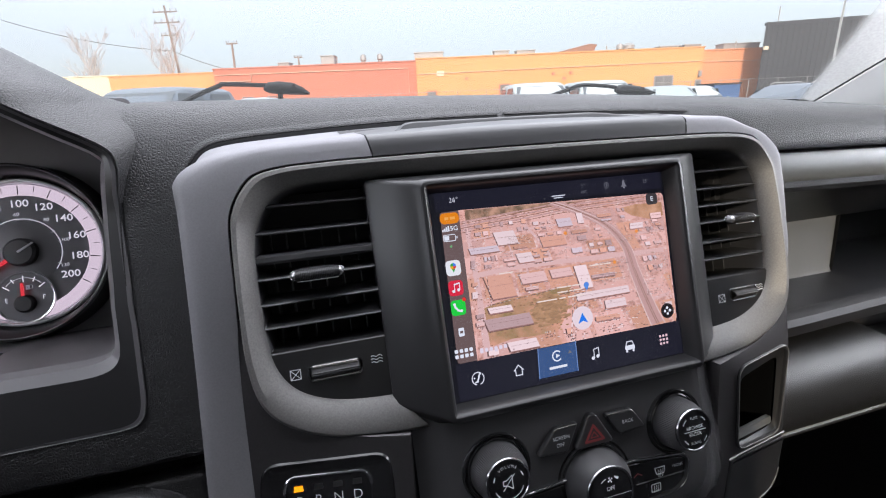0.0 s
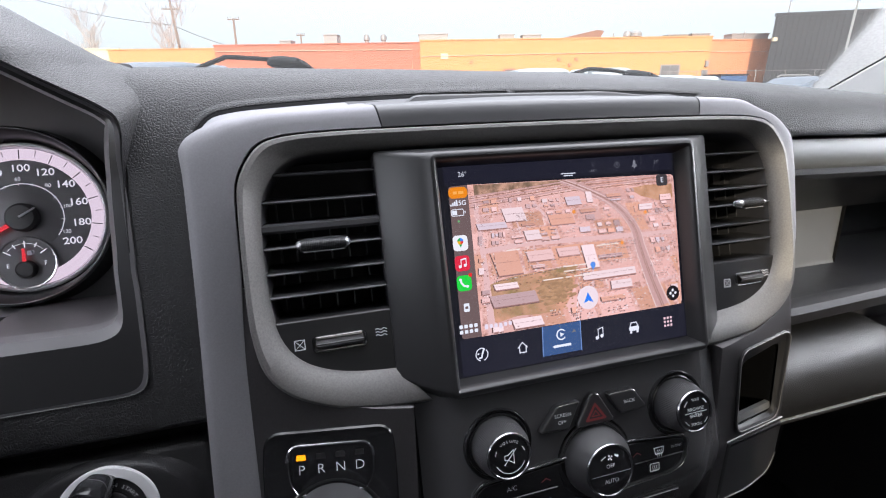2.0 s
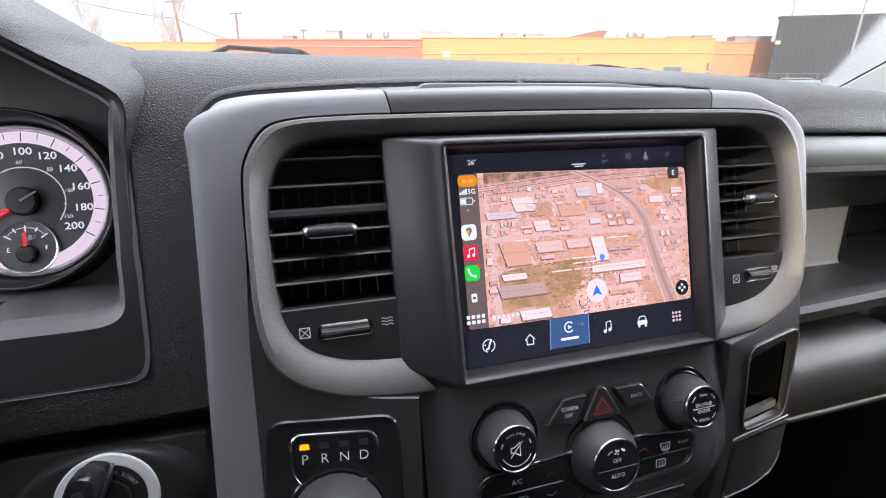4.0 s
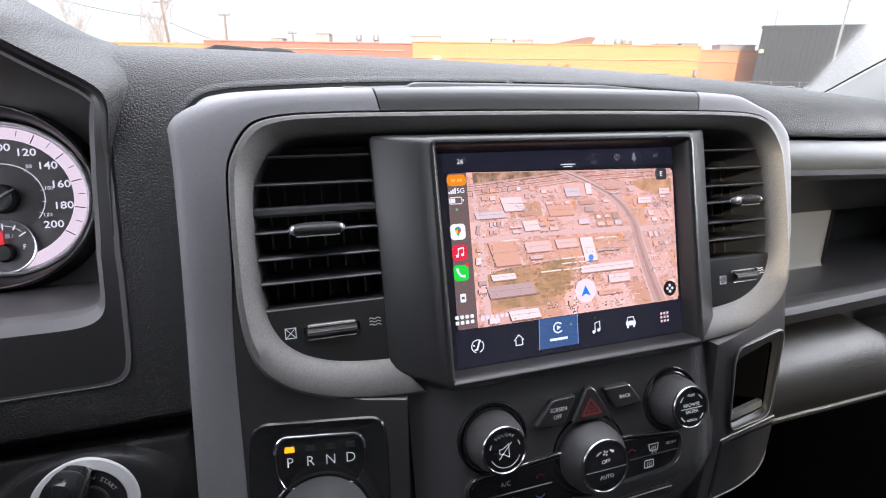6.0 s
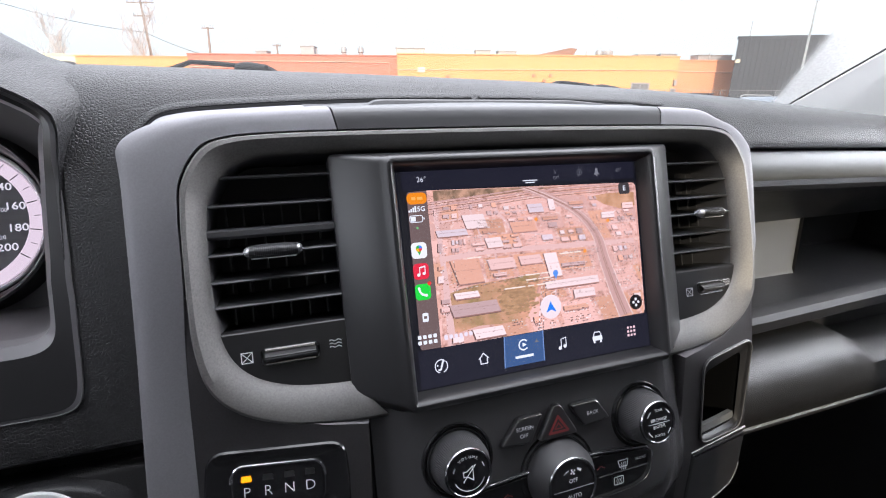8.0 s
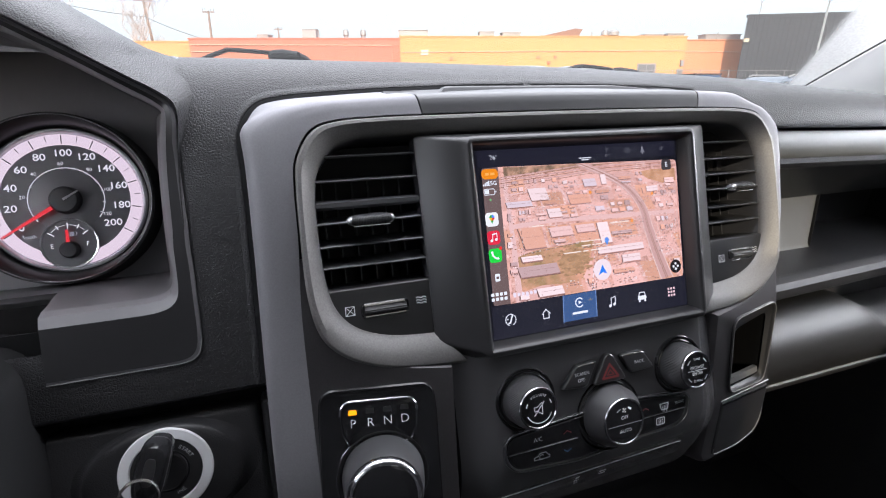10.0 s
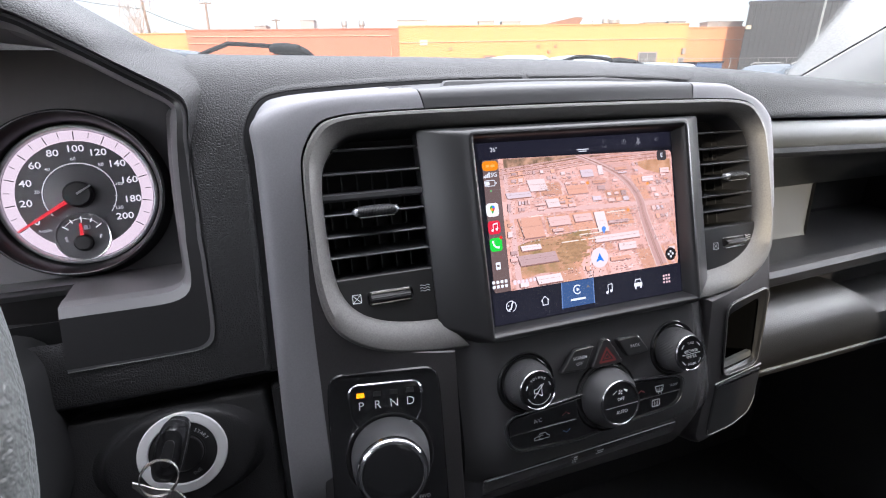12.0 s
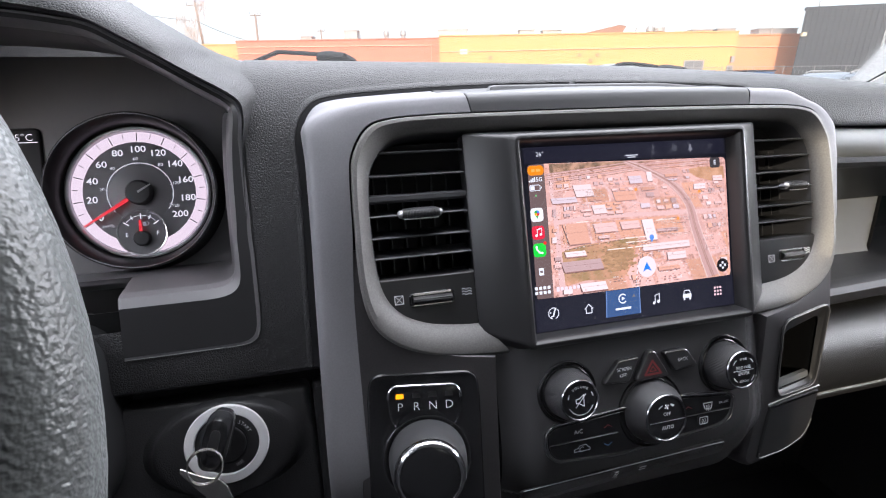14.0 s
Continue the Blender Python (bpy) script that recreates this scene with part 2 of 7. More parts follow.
def lathe(profile, m, seg=48, bm=None, ridge=0.0, ridge_rows=(), cap=True):
    """A turned piece: profile of (radius, height) in mm, along the z of the pose m."""
    loops = []
    for k, (r, h) in enumerate(profile):
        row = []
        for i in range(seg):
            rr = r + (ridge * (1 if i % 2 else -1) if k in ridge_rows else 0)
            a = 2 * math.pi * i / seg
            row.append(m @ Vector((rr * math.cos(a) * 0.001, rr * math.sin(a) * 0.001, h * 0.001)))
        loops.append(row)
    return loft(loops, True, False, cap, bm)


def tube(path, radius, seg=10, closed=False, bm=None, caps=True):
    pts = [Vector(p) for p in path]
    loops, n = [], len(pts)
    ref = Vector((0.31, 0.17, 0.93))
    for i, p in enumerate(pts):
        a = pts[i - 1] if (i or closed) else p
        b = pts[(i + 1) % n] if (i < n - 1 or closed) else p
        d = (b - a).normalized()
        x = (ref - d * ref.dot(d)).normalized()
        y = d.cross(x)
        ref = x
        r = radius[i] if isinstance(radius, (list, tuple)) else radius
        loops.append([p + (x * math.cos(2 * math.pi * k / seg) + y * math.sin(2 * math.pi * k / seg)) * r for k in range(seg)])
    if closed:
        loops.append(loops[0])
    return loft(loops, True, caps and not closed, caps and not closed, bm)


def box(lo, hi, bm=None, m=None):
    bm = bm or bmesh.new()
    c = [Vector((x, y, z)) for z in (lo[2], hi[2]) for x, y in ((lo[0], lo[1]), (hi[0], lo[1]), (hi[0], hi[1]), (lo[0], hi[1]))]
    v = [bm.verts.new(m @ p if m else p) for p in c]
    for f in ((0, 3, 2, 1), (4, 5, 6, 7), (0, 1, 5, 4), (1, 2, 6, 5), (2, 3, 7, 6), (3, 0, 4, 7)):
        bm.faces.new([v[i] for i in f])
    return bm


def bbox(lo, hi, r, m=None, bm=None):
    """A box with bevelled edges."""
    b = box(lo, hi, None)
    bmesh.ops.bevel(b, geom=b.edges[:], offset=r, segments=2, affect="EDGES", profile=0.5)
    if m:
        bmesh.ops.transform(b, matrix=m, verts=b.verts)
    if bm is None:
        return b
    me = bpy.data.meshes.new("tmp")
    b.to_mesh(me)
    b.free()
    bm.from_mesh(me)
    bpy.data.meshes.remove(me)
    return bm


def spline(pts, n=6):
    """A smooth line through the points."""
    p = [Vector(q) for q in pts]
    out = []
    for i in range(len(p) - 1):
        a, b, c, d = p[max(i - 1, 0)], p[i], p[i + 1], p[min(i + 2, len(p) - 1)]
        for k in range(n):
            t = k / n
            out.append(0.5 * ((2 * b) + (c - a) * t + (2 * a - 5 * b + 4 * c - d) * t * t + (3 * b - a - 3 * c + d) * t ** 3))
    out.append(p[-1])
    return out


WORDS = []


def words(text, m, size, material, parent, name="lettering", label="", bold=0.0, align="CENTER"):
    """Lettering in the built-in font, size in mm of capital height."""
    cu = bpy.data.curves.new(name, "FONT")
    cu.body, cu.size, cu.align_x, cu.align_y = text, size * 0.001 / 0.69, align, "CENTER"
    cu.offset = (bold - 0.012 * size) * 0.001
    cu.resolution_u = 3
    ob = new(name, cu)
    ob.matrix_world = m
    WORDS.append((ob, m, material, parent, name, label))


def flat(polys, place, bm=None):
    """Flat shapes: lists of (u, v) laid by place(u, v)."""
    bm = bm or bmesh.new()
    for poly in polys:
        bm.faces.new([bm.verts.new(place(*p)) for p in poly])
    return bm


def on(w):
    return lambda u, v: S(u, v, w)


def stroke(pts, width, closed=False):
    """A line of the given width as flat quads."""
    out, n = [], len(pts)
    for i in range(n if closed else n - 1):
        a, b = Vector(pts[i]), Vector(pts[(i + 1) % n])
        d = (b - a)
        if d.length < 1e-9:
            continue
        d = d.normalized()
        s, e = Vector((-d.y, d.x)) * width / 2, d * width * 0.35
        out.append([tuple(a - e + s), tuple(a - e - s), tuple(b + e - s), tuple(b + e + s)])
    return out


def arc(cx, cy, r, a0, a1, n=24):
    return [(cx + r * math.cos(radians(a0 + (a1 - a0) * k / n)), cy + r * math.sin(radians(a0 + (a1 - a0) * k / n))) for k in range(n + 1)]


def disc(cx, cy, r, n=20):
    return arc(cx, cy, r, 0, 360, n)[:-1]


# ---- dashboard ----
dash = thing("dashboard", (0, 0.3, 1.2), "black grained vinyl pickup dashboard with satin silver console surround", "dashboard")

CREST = [(-0.90, 1.424), (-0.27, 1.4235), (-0.08, 1.421), (0.08, 1.4175), (0.19, 1.4125), (0.30, 1.406), (0.40, 1.398), (0.55, 1.386), (0.80, 1.366)]


def crest(x):
    for (a, za), (b, zb) in zip(CREST, CREST[1:]):
        if x <= b:
            return za + (zb - za) * (x - a) / (b - a)
    return CREST[-1][1]


def face_y(z):
    """The upright face of the soft pad leans back."""
    return (0.070 + 0.309 * (z - 1.245)) / 0.951


PAD_Z0, PAD_Y2 = 1.360, 0.180


def pad_y(z, top=1.4236):
    """The pad rolls from its upright face over to the level top."""
    if z <= PAD_Z0:
        return face_y(z)
    t = 1 - math.sqrt(max(0.0, 1 - (z - PAD_Z0) / (top - PAD_Z0)))
    return (1 - t) ** 2 * face_y(PAD_Z0) + 2 * t * (1 - t) * face_y(top) + t * t * PAD_Y2


def roll(y0, z0, y1, y2, z):
    return [((1 - t) ** 2 * y0 + 2 * t * (1 - t) * y1 + t * t * y2, z0 + (z - z0) * (2 * t - t * t)) for t in [k / 10 for k in range(11)]]


def seam_rise(x):
    """The seam under the passenger pad falls gently towards the door."""
    return max(0.0, 0.008 - 0.0255 * (x - 0.26))


# soft pad: strip beside the instruments, over the console, and along the passenger side
rows = []
for k in range(110):
    x = -0.279 + (0.80 + 0.279) * k / 109
    z = crest(x)
    near = [(face_y(1.19) + 0.022, 1.1892), (face_y(1.19) + 0.003, 1.190)] + [(face_y(q), q) for q in (1.194, 1.22, 1.25, 1.29, 1.335)] + roll(face_y(PAD_Z0), PAD_Z0, face_y(z), PAD_Y2, z)
    up = seam_rise(x)
    far_ = [(y, q + up) for y, q in ((0.130, 1.349), (0.112, 1.3491), (0.104, 1.3493), (0.100, 1.3496), (0.0978, 1.3506), (0.097, 1.353), (0.0978, 1.358))] + roll(0.0995, 1.363 + up, 0.108, 0.172, z)
    f = max(0.0, min(1.0, (x - 0.17) / 0.07))
    prof = [(a[0] + (b[0] - a[0]) * f, a[1] + (b[1] - a[1]) * f) for a, b in zip(near, far_)]
    prof += [(0.24, z - 0.001), (0.35, z - 0.005), (0.5, z - 0.012), (0.76, min(1.395, z - 0.02))]
    rows.append([Vector((x, y, q)) for y, q in prof])
part("pad", loft(rows, False), PAD, dash, "black leather-grained soft vinyl pad")

# hood over the instruments: lower lip, broad rounding, crest, back
LIP = [(-0.2845, 1.300), (-0.2830, 1.345), (-0.2805, 1.365), (-0.2782, 1.379), (-0.2797, 1.3893), (-0.287, 1.3962), (-0.303, 1.4065), (-0.3175, 1.416), (-0.3325, 1.4255), (-0.348, 1.4345),
       (-0.3605, 1.4418), (-0.371, 1.4455), (-0.3782, 1.4468), (-0.4072, 1.4507), (-0.46, 1.454), (-0.52, 1.450), (-0.57, 1.43), (-0.60, 1.38), (-0.61, 1.30)]
TOP = [(-0.2795, 1.300), (-0.278, 1.345), (-0.2735, 1.369), (-0.267, 1.388), (-0.262, 1.404), (-0.268, 1.4160), (-0.286, 1.4238), (-0.301, 1.4295), (-0.317, 1.4390), (-0.333, 1.4492),
       (-0.346, 1.4575), (-0.357, 1.4650), (-0.365, 1.4690), (-0.395, 1.478), (-0.46, 1.484), (-0.53, 1.478), (-0.60, 1.452), (-0.64, 1.39), (-0.65, 1.30)]


def lip_y(p):
    """How far back the hood's lip lies."""
    f = max(0.0, min(1.0, (p.x + 0.315) / 0.02)) if p.x > -0.34 else 0.0
    return 0.1045 + (min(face_y(p.z), 0.1085) - 0.0008 - 0.1045) * f


lips, tops = spline([(x, 0, z) for x, z in LIP], 5), spline([(x, 0, z) for x, z in TOP], 5)
rows = []
for a, b in zip(lips, tops):
    blend = max(0.0, min(1.0, (a.x + 0.335) / 0.048)) if a.z > 1.30 and a.x > -0.34 else 0.0
    blend = blend * blend * (3 - 2 * blend)
    row, ly = [], lip_y(a)
    for f, y in ((0.0, 0.060), (0.0, 0.0135), (0.03, 0.0025), (0.12, 0.0), (0.30, 0.0020), (0.50, 0.0080), (0.68, 0.0180), (0.83, 0.0325), (0.94, 0.0515), (1.0, 0.0755)):
        x, z = a.x + (b.x - a.x) * f, a.z + (b.z - a.z) * f
        g = min(1.0, f / 0.75)
        g = g * g * (3 - 2 * g) * blend
        y = ly + y
        row.append(Vector((x, y + (pad_y(z) + 0.0025 * f - y) * g, z)))
    row += [Vector((b.x, 0.205, max(min(b.z, 1.4215), b.z - 0.003))), Vector((b.x, 0.25, max(min(b.z, 1.4205), b.z - 0.018))), Vector((b.x, 0.36, max(1.385, b.z - 0.06))), Vector((b.x, 0.55, 1.38))]
    rows.append(row)
part("instrument_hood", loft(rows[1:], False), PAD, dash, "black leather-grained hood over the instruments")

# instrument bezel: one moulding down the side, round the corner and along the bottom, with a lip and a shelf behind it
RIGHT = [(-285.3, -76), (-285.6, -70.8), (-288, -70), (-292, -71.2), (-296.5, -77), (-299, -90), (-303, -101), (-307, -122), (-308, -131), (-312, -173)]
LOW = [(-7.5, -76), (-7.1, -70.8), (-5, -70), (30.6, -70.3), (38, -74), (41.4, -82), (43.5, -96), (47.8, -115), (50.4, -131), (55.6, -173)]
cu, cv = -336.0, 62.0
rows = []
for k in range(len(lips) - 1, 0, -1):
    p, d = lips[k], lips[min(k + 1, len(lips) - 1)] - lips[k - 1]
    n = Vector((-d.z, 0, d.x)).normalized()
    slim = 1 - 0.30 * max(0.0, min(1.0, (k - 14) / 12))
    wide = 3.3 * max(0.0, 1 - (k - 1) / 9)
    near = 0.0007 + 0.005 * max(0.0, min(1.0, (k - 14) / 12))
    rows.append([Vector((p.x, lip_y(p) + near + (-w - 70) * 0.00095, p.z)) + n * (-285.3 - u - (wide if i < 3 else 0)) * 0.001 * slim for i, (u, w) in enumerate(RIGHT)])
rows.append([S(u + (3.9 if i < 3 else 0), 75, w) for i, (u, w) in enumerate(RIGHT)])
rows.append([S(u + (4.2 if i < 3 else 0), 68, w) for i, (u, w) in enumerate(RIGHT)])
for k in range(17):
    a = radians(90 * k / 16)
    row = []
    for i, ((u, wr), (v, wl)) in enumerate(zip(RIGHT, LOW)):
        p = 0.20 if i < 3 else 0.40
        u += 4.5 if i < 3 else 0
        row.append(S(cu + (u - cu) * math.cos(a) ** p if k < 16 else cu, cv + (v - cv) * math.sin(a) ** p if k else cv, wr + (wl - wr) * (k / 16)))
    rows.append(row)
for f in (0.3, 0.65, 1.0):
    ends = (-376, -376, -376, -376, -377, -378, -380.7, -384.4, -387.6, -387.6)
    rows.append([S(cu + (e - cu) * f, v, w) for e, (v, w) in zip(ends, LOW)])
part("bezel_shelf", loft([[S(u, v, w) for v, w in ((46.5, -132.5), (49.4, -132), (50.6, -131), (55.8, -173))] for u in (-387.4, -420, -480, -540)], False), SHELFGREY, dash, "satin grey shelf below the instruments")
# lip coloured lighter and shelf darker for how light falls on them
part("instrument_bezel", loft([r[3:6] for r in rows], False), CLUSTER, dash, "satin lip below the instruments, coloured light where it is lit")
part("instrument_shelf", loft([r[5:] for r in rows], False), SHELFGREY, dash, "satin shelf behind the lip, coloured dark for its shade")
# edge greyed and a thin tube laid on it as the bezel's highlight
part("bezel_edge", loft([r[:3] for r in rows], False), RECESS, dash, "thin bezel edge coloured grey for its highlight")
part("bezel_highlight", tube([r[1] + Vector((0, -0.0004, 0)) for r in rows[-17:]], 0.0004, 6), GREYPANEL, dash, "fine highlight drawn along the lower edge")
part("bezel_panel", loft([r[2:4] for r in rows], False), BLACK, dash, "satin black face of the instrument bezel")
# dark strip standing for the shaded gap under the hood's lip
gap = []
for k in range(1, len(lips)):
    p, d = lips[k], lips[min(k + 1, len(lips) - 1)] - lips[k - 1]
    n = Vector((-d.z, 0, d.x)).normalized()
    gap.append([Vector((p.x, lip_y(p) + y, p.z)) + n * off for off, y in ((-0.001, 0.003), (0, 0.024), (0.005, 0.024))])
part("hood_gap", loft(gap, False), DARK, dash)
back = rounded([(-640, 40), (-276, 40), (-276, 185), (-300, 250), (-640, 250)], 6)
part("instrument_backing", plate(back, [(0, -176), (0, -174.5)]), RECESS, dash)

# knee panel with the ignition bulge
knee = rounded([(-640, -240), (-244, -240), (-248, -132), (-250, -86), (-252, -47), (-300, -46.2), (-380, -44.2), (-640, -41)], [0, 0, 0, 0, 7, 0, 0, 0])
part("knee_panel", plate(knee, [(0, -112), (0, -88), (0.7, -84.5), (2.0, -82), (3.6, -80.4), (5.5, -79.4)]), GRAIN, dash, "black grained lower panel")
carrier = rounded([(-247.4, -240), (-231, -240), (-231, -44), (-249.2, -46)], [0, 0, 2, 3])
part("knee_carrier", plate(carrier, [(0, -112), (0, -84), (0.8, -81), (2.2, -79.5), (4.5, -78.8)]), GRAIN, dash, "black grained strip beside the console")
# the soft pad returns under the instrument bezel
rows = []
for k in range(25):
    u = -640 + 362 * k / 24
    low_v = -32.5 - 2.5 * k / 24
    rows.append([S(u, 14, -72.5), S(u, -6, -72), S(u, low_v + 6, -71.2), S(u, low_v + 2.5, -72), S(u, low_v + 0.6, -74.5), S(u, low_v, -78), S(u, low_v, -95)])
part("pad_return", loft(rows, False), PAD, dash, "black band of the soft pad below the instruments")
part("pad_return", loft([[S(u, v, -72.3) for v in (-6, 40, 100, 150)] for u in (-286.6, -282, -277)], False), PAD, dash)
# black sheet behind the pad's lower edge, coloured for the gap's shade
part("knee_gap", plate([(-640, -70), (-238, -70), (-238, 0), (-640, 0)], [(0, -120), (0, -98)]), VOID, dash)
# collar that swells out of the panel round the ignition, steeper towards the console
rows = []
for ra, rb, w in ((60, 38.5, -80.2), (55, 38.2, -78.6), (51.5, 37.8, -76.4), (49.5, 37.2, -74.2), (47.6, 36.4, -72.2), (45, 35.4, -71.0), (41, 33, -70.4)):
    rows.append([S(-312 + ra * math.cos(a) - 3 * (1 - math.cos(a)), -86 + rb * math.sin(a), w) for a in [2 * math.pi * k / 56 for k in range(56)]])
part("ignition_bulge", loft(rows, True, False, True), GRAIN, dash, "smooth black swelling round the ignition")

# silver surround of the console: rounded shell in three pieces
QH = [(-212, -165), (-212, -60), (-211.5, 20), (-208.4, 69), (-207.3, 105), (-204.7, 123), (-194, 139.7), (-178.4, 145.5), (-150, 147.4), (-119.5, 148.0), (-60, 148.5), (0, 148.7)]
PH = [(-241, -165), (-240, -60), (-238, 20), (-236.5, 69), (-235.5, 120), (-236, 150), (-227, 168), (-212, 174), (-180, 177), (-126, 180), (-60, 182), (0, 182.5)]
QS = spline([(a, b, 0) for a, b in QH], 6)
PS = spline([(a, b, 0) for a, b in PH], 6)


SIDE_PROF = [(0.0, 0.0), (0.28, 0.003), (0.52, 0.010), (0.72, 0.026), (0.84, 0.055), (0.92, 0.11), (0.97, 0.23), (0.99, 0.45), (1.0, 1.0)]
TOP_PROF = [(0.0, 0.0), (0.16, 0.003), (0.30, 0.012), (0.38, 0.035), (0.44, 0.075), (0.49, 0.14), (0.56, 0.26), (0.72, 0.55), (1.0, 1.0)]


def shell_row(q, p, lim=None):
    topness = max(0.0, min(1.0, (q.y - 118) / 26))
    back = 5.6 * max(0.0, min(1.0, (100 - q.y) / 70))
    row = [S(q.x, q.y, -8 - back), S(q.x, q.y, -5 - back)]
    for (fa, ga), (fb, gb) in zip(SIDE_PROF, TOP_PROF):
        f, g = fa + (fb - fa) * topness, ga + (gb - ga) * topness
        row.append(S(q.x + ((p.x if lim is None else lim) - q.x) * f, q.y + (p.y - q.y) * f, -4.5 - back - (56 - back) * g))
    row.append(S(p.x if lim is None else lim, p.y, -90))
    return row


def shell(i0, i1, flip, name, label):
    rows = []
    for q, p in list(zip(QS, PS))[i0:i1]:
        if flip:
            f = max(0.0, min(1.0, (-q.x - 150) / 40))
            p = q + (p - q) * (1 - 0.52 * f * f * (3 - 2 * f)) * max(0.12, min(1.0, (q.y + 8) / 62))
        row = shell_row(q, p)
        if flip:
            inward = 1 - 0.045 * max(0.0, min(1.0, (45 - q.y) / 45))
            row = [Vector((draw_in(-c.x * 1000) * 0.001 * inward, c.y, c.z)) for c in row]
        rows.append([c + AX_W * drop(q.y) * 0.001 for c in row])
    return part(name, loft(rows, False), SILVER, dash, label)


shell(0, 55, False, "console_surround", "satin silver painted console surround")
shell(9, 55, True, "console_surround", "satin silver painted console surround")
rows = []
for sgn, seq in ((1, list(zip(QS, PS))[54:]), (-1, list(zip(QS, PS))[54:-1][::-1])):
    for q, p in seq:
        q = Vector((max(q.x, -118.6), q.y, 0))
        row = shell_row(q, p, max(p.x, -124.9))
        rows.append([Vector((sgn * c.x, c.y, c.z)) for c in row])
part("console_top", loft(rows, False), TOPSATIN, dash, "satin black top of the console between two seams")
part("seam_backing", loft([[S(u, v, w) for u in (-135, 135)] for v, w in ((140, -9), (150, -12), (166, -25), (177, -50), (178, -75))], False), DARK, dash)
# flush black strip standing for the shaded groove between the console and the soft pad
def on_pad(u, v):
    p = S(u, v, -72)
    return Vector((p.x, (pad_y(min(p.z, 1.4235)) if p.x < 0.2 else 0.5) - 0.0008, p.z))


for sgn in (-1, 1):
    groove, edge = [], []
    line = [q for q in PS if q.y > -38]
    for k, p in enumerate(line[:-1] if sgn > 0 else line):
        d = (line[min(k + 1, len(line) - 1)] - line[max(k - 1, 0)]).normalized()
        n = Vector((-d.y, d.x, 0))
        if sgn > 0 and p.x < -195:
            continue
        at = [on_pad(-sgn * (p.x + n.x * e) if sgn > 0 else p.x + n.x * e, p.y + n.y * e) for e in (-10, 0, 6.0, 5.8, 6.6, 7.8, 9.2, 11.0)]
        groove.append(at[:3])
        edge.append([q - Vector((0, h, 0)) for q, h in zip(at[3:], (-0.0008, 0.0003, 0.0006, 0.0002, -0.0009))])
    part("console_gap_shade", loft(groove, False), VOID, dash, "black strip for the shaded gap between console and pad")
    part("pad_edge", loft(edge, False), PAD, dash, "rolled edge of the soft pad")
# storage tray on the console's top
tray = rounded([(-101, 0), (97, 0), (80, 27), (-84, 27)], [2, 2, 9, 9])


def on_top(u, v, w):
    f = v / 26
    return Vector((u * 0.001, 0.072 + 0.040 * f, 1.3965 + 0.0035 * f + w * 0.001))


bm = loft([[on_top(u, v, h) for u, v in inset(tray, d)] for d, h in ((0, -3), (0.2, 0.7), (0.8, 1.1), (1.5, 0.8), (1.9, 0.2))], True)
part("top_tray", bm, BLACK, dash, "shallow black tray with a raised rim")
# flat black sheet painted in place of the tray's shaded recess
part("tray_recess_shade", loft([[on_top(u, v, h) for u, v in inset(tray, d)] for d, h in ((1.8, 0.1), (2.4, 0.3))], True, False, True), VOID, dash, "black sheet painted for the dark recess of the tray")

# gunmetal hoop round the vents
GH = [(-104, -25.2), (-120, -24.6), (-142, -22.4), (-165, -17.6), (-187, -7.5), (-201, 8), (-206.5, 33), (-207, 69), (-206, 105), (-203.5, 122), (-193, 138.5), (-178, 144.2), (-150, 146.2), (-118, 146.8), (-60, 147.3), (0, 147.5)]
IH = [(-124, -1.5), (-127, -1.3), (-146, 0.5), (-163, 4), (-178, 11), (-188, 22), (-193.5, 39), (-195.5, 69), (-194.5, 101), (-190.5, 116), (-181, 128.5), (-168, 134), (-150, 135.3), (-118, 136), (-60, 136.5), (0, 136.8)]
GS, IS = spline([(a, b, 0) for a, b in GH], 6), spline([(a, b, 0) for a, b in IH], 6)
rows = []
for sgn, seq in ((1, list(zip(GS, IS))), (-1, list(zip(GS, IS))[:-1][::-1])):
    for g, i in seq:
        d = i - g
        row = []
        for f, w in ((0, -12), (0, -5), (0.03, -3), (0.12, -1.2), (0.3, -0.8), (0.6, -3.6), (0.85, -7.2), (0.97, -9.6), (1.0, -12), (1.01, -26)):
            row.append(S(draw_in(sgn * (g.x + d.x * f)), g.y + d.y * f, w))
        rows.append(row)
part("vent_hoop", loft(rows, False), TRIM, dash, "gunmetal painted hoop round the vents and screen")

rows = []
for sgn, seq in ((1, list(zip(GS, IS))), (-1, list(zip(GS, IS))[:-1][::-1])):
    for g, i in seq:
        e = i + (i - g).normalized() * 0.7
        rows.append([S(draw_in(sgn * e.x), e.y, w) for w in (-12.5, -40, -96)])
part("vent_tunnel", loft(rows, False), VENTBACK, dash, "black inner wall behind the hoop")

# flat lower panels either side, turned a little outwards
def side_frame(u, v, w, turn):
    x = Vector((math.cos(radians(turn)), math.sin(radians(turn)), 0))
    y = (AX_V - x * AX_V.dot(x)).normalized()
    m = Matrix((x, y, x.cross(y))).transposed().to_4x4()
    m.translation = S(u, v, w)
    return m


LMAT, RMAT = side_frame(-171, -53, -4, -8.4), side_frame(171, -53, -4, 8.4)


def LP(x, y, h=0.0):
    return LMAT @ Vector((x * 0.001, y * 0.001, h * 0.001))


def RP(x, y, h=0.0):
    return RMAT @ Vector((x * 0.001, y * 0.001, (h - 0.2 * max(0.0, 20 - y)) * 0.001))


def LQ(x, y, h=0.0):
    m = LMAT @ Matrix.Translation((x * 0.001, y * 0.001, h * 0.001))
    return m


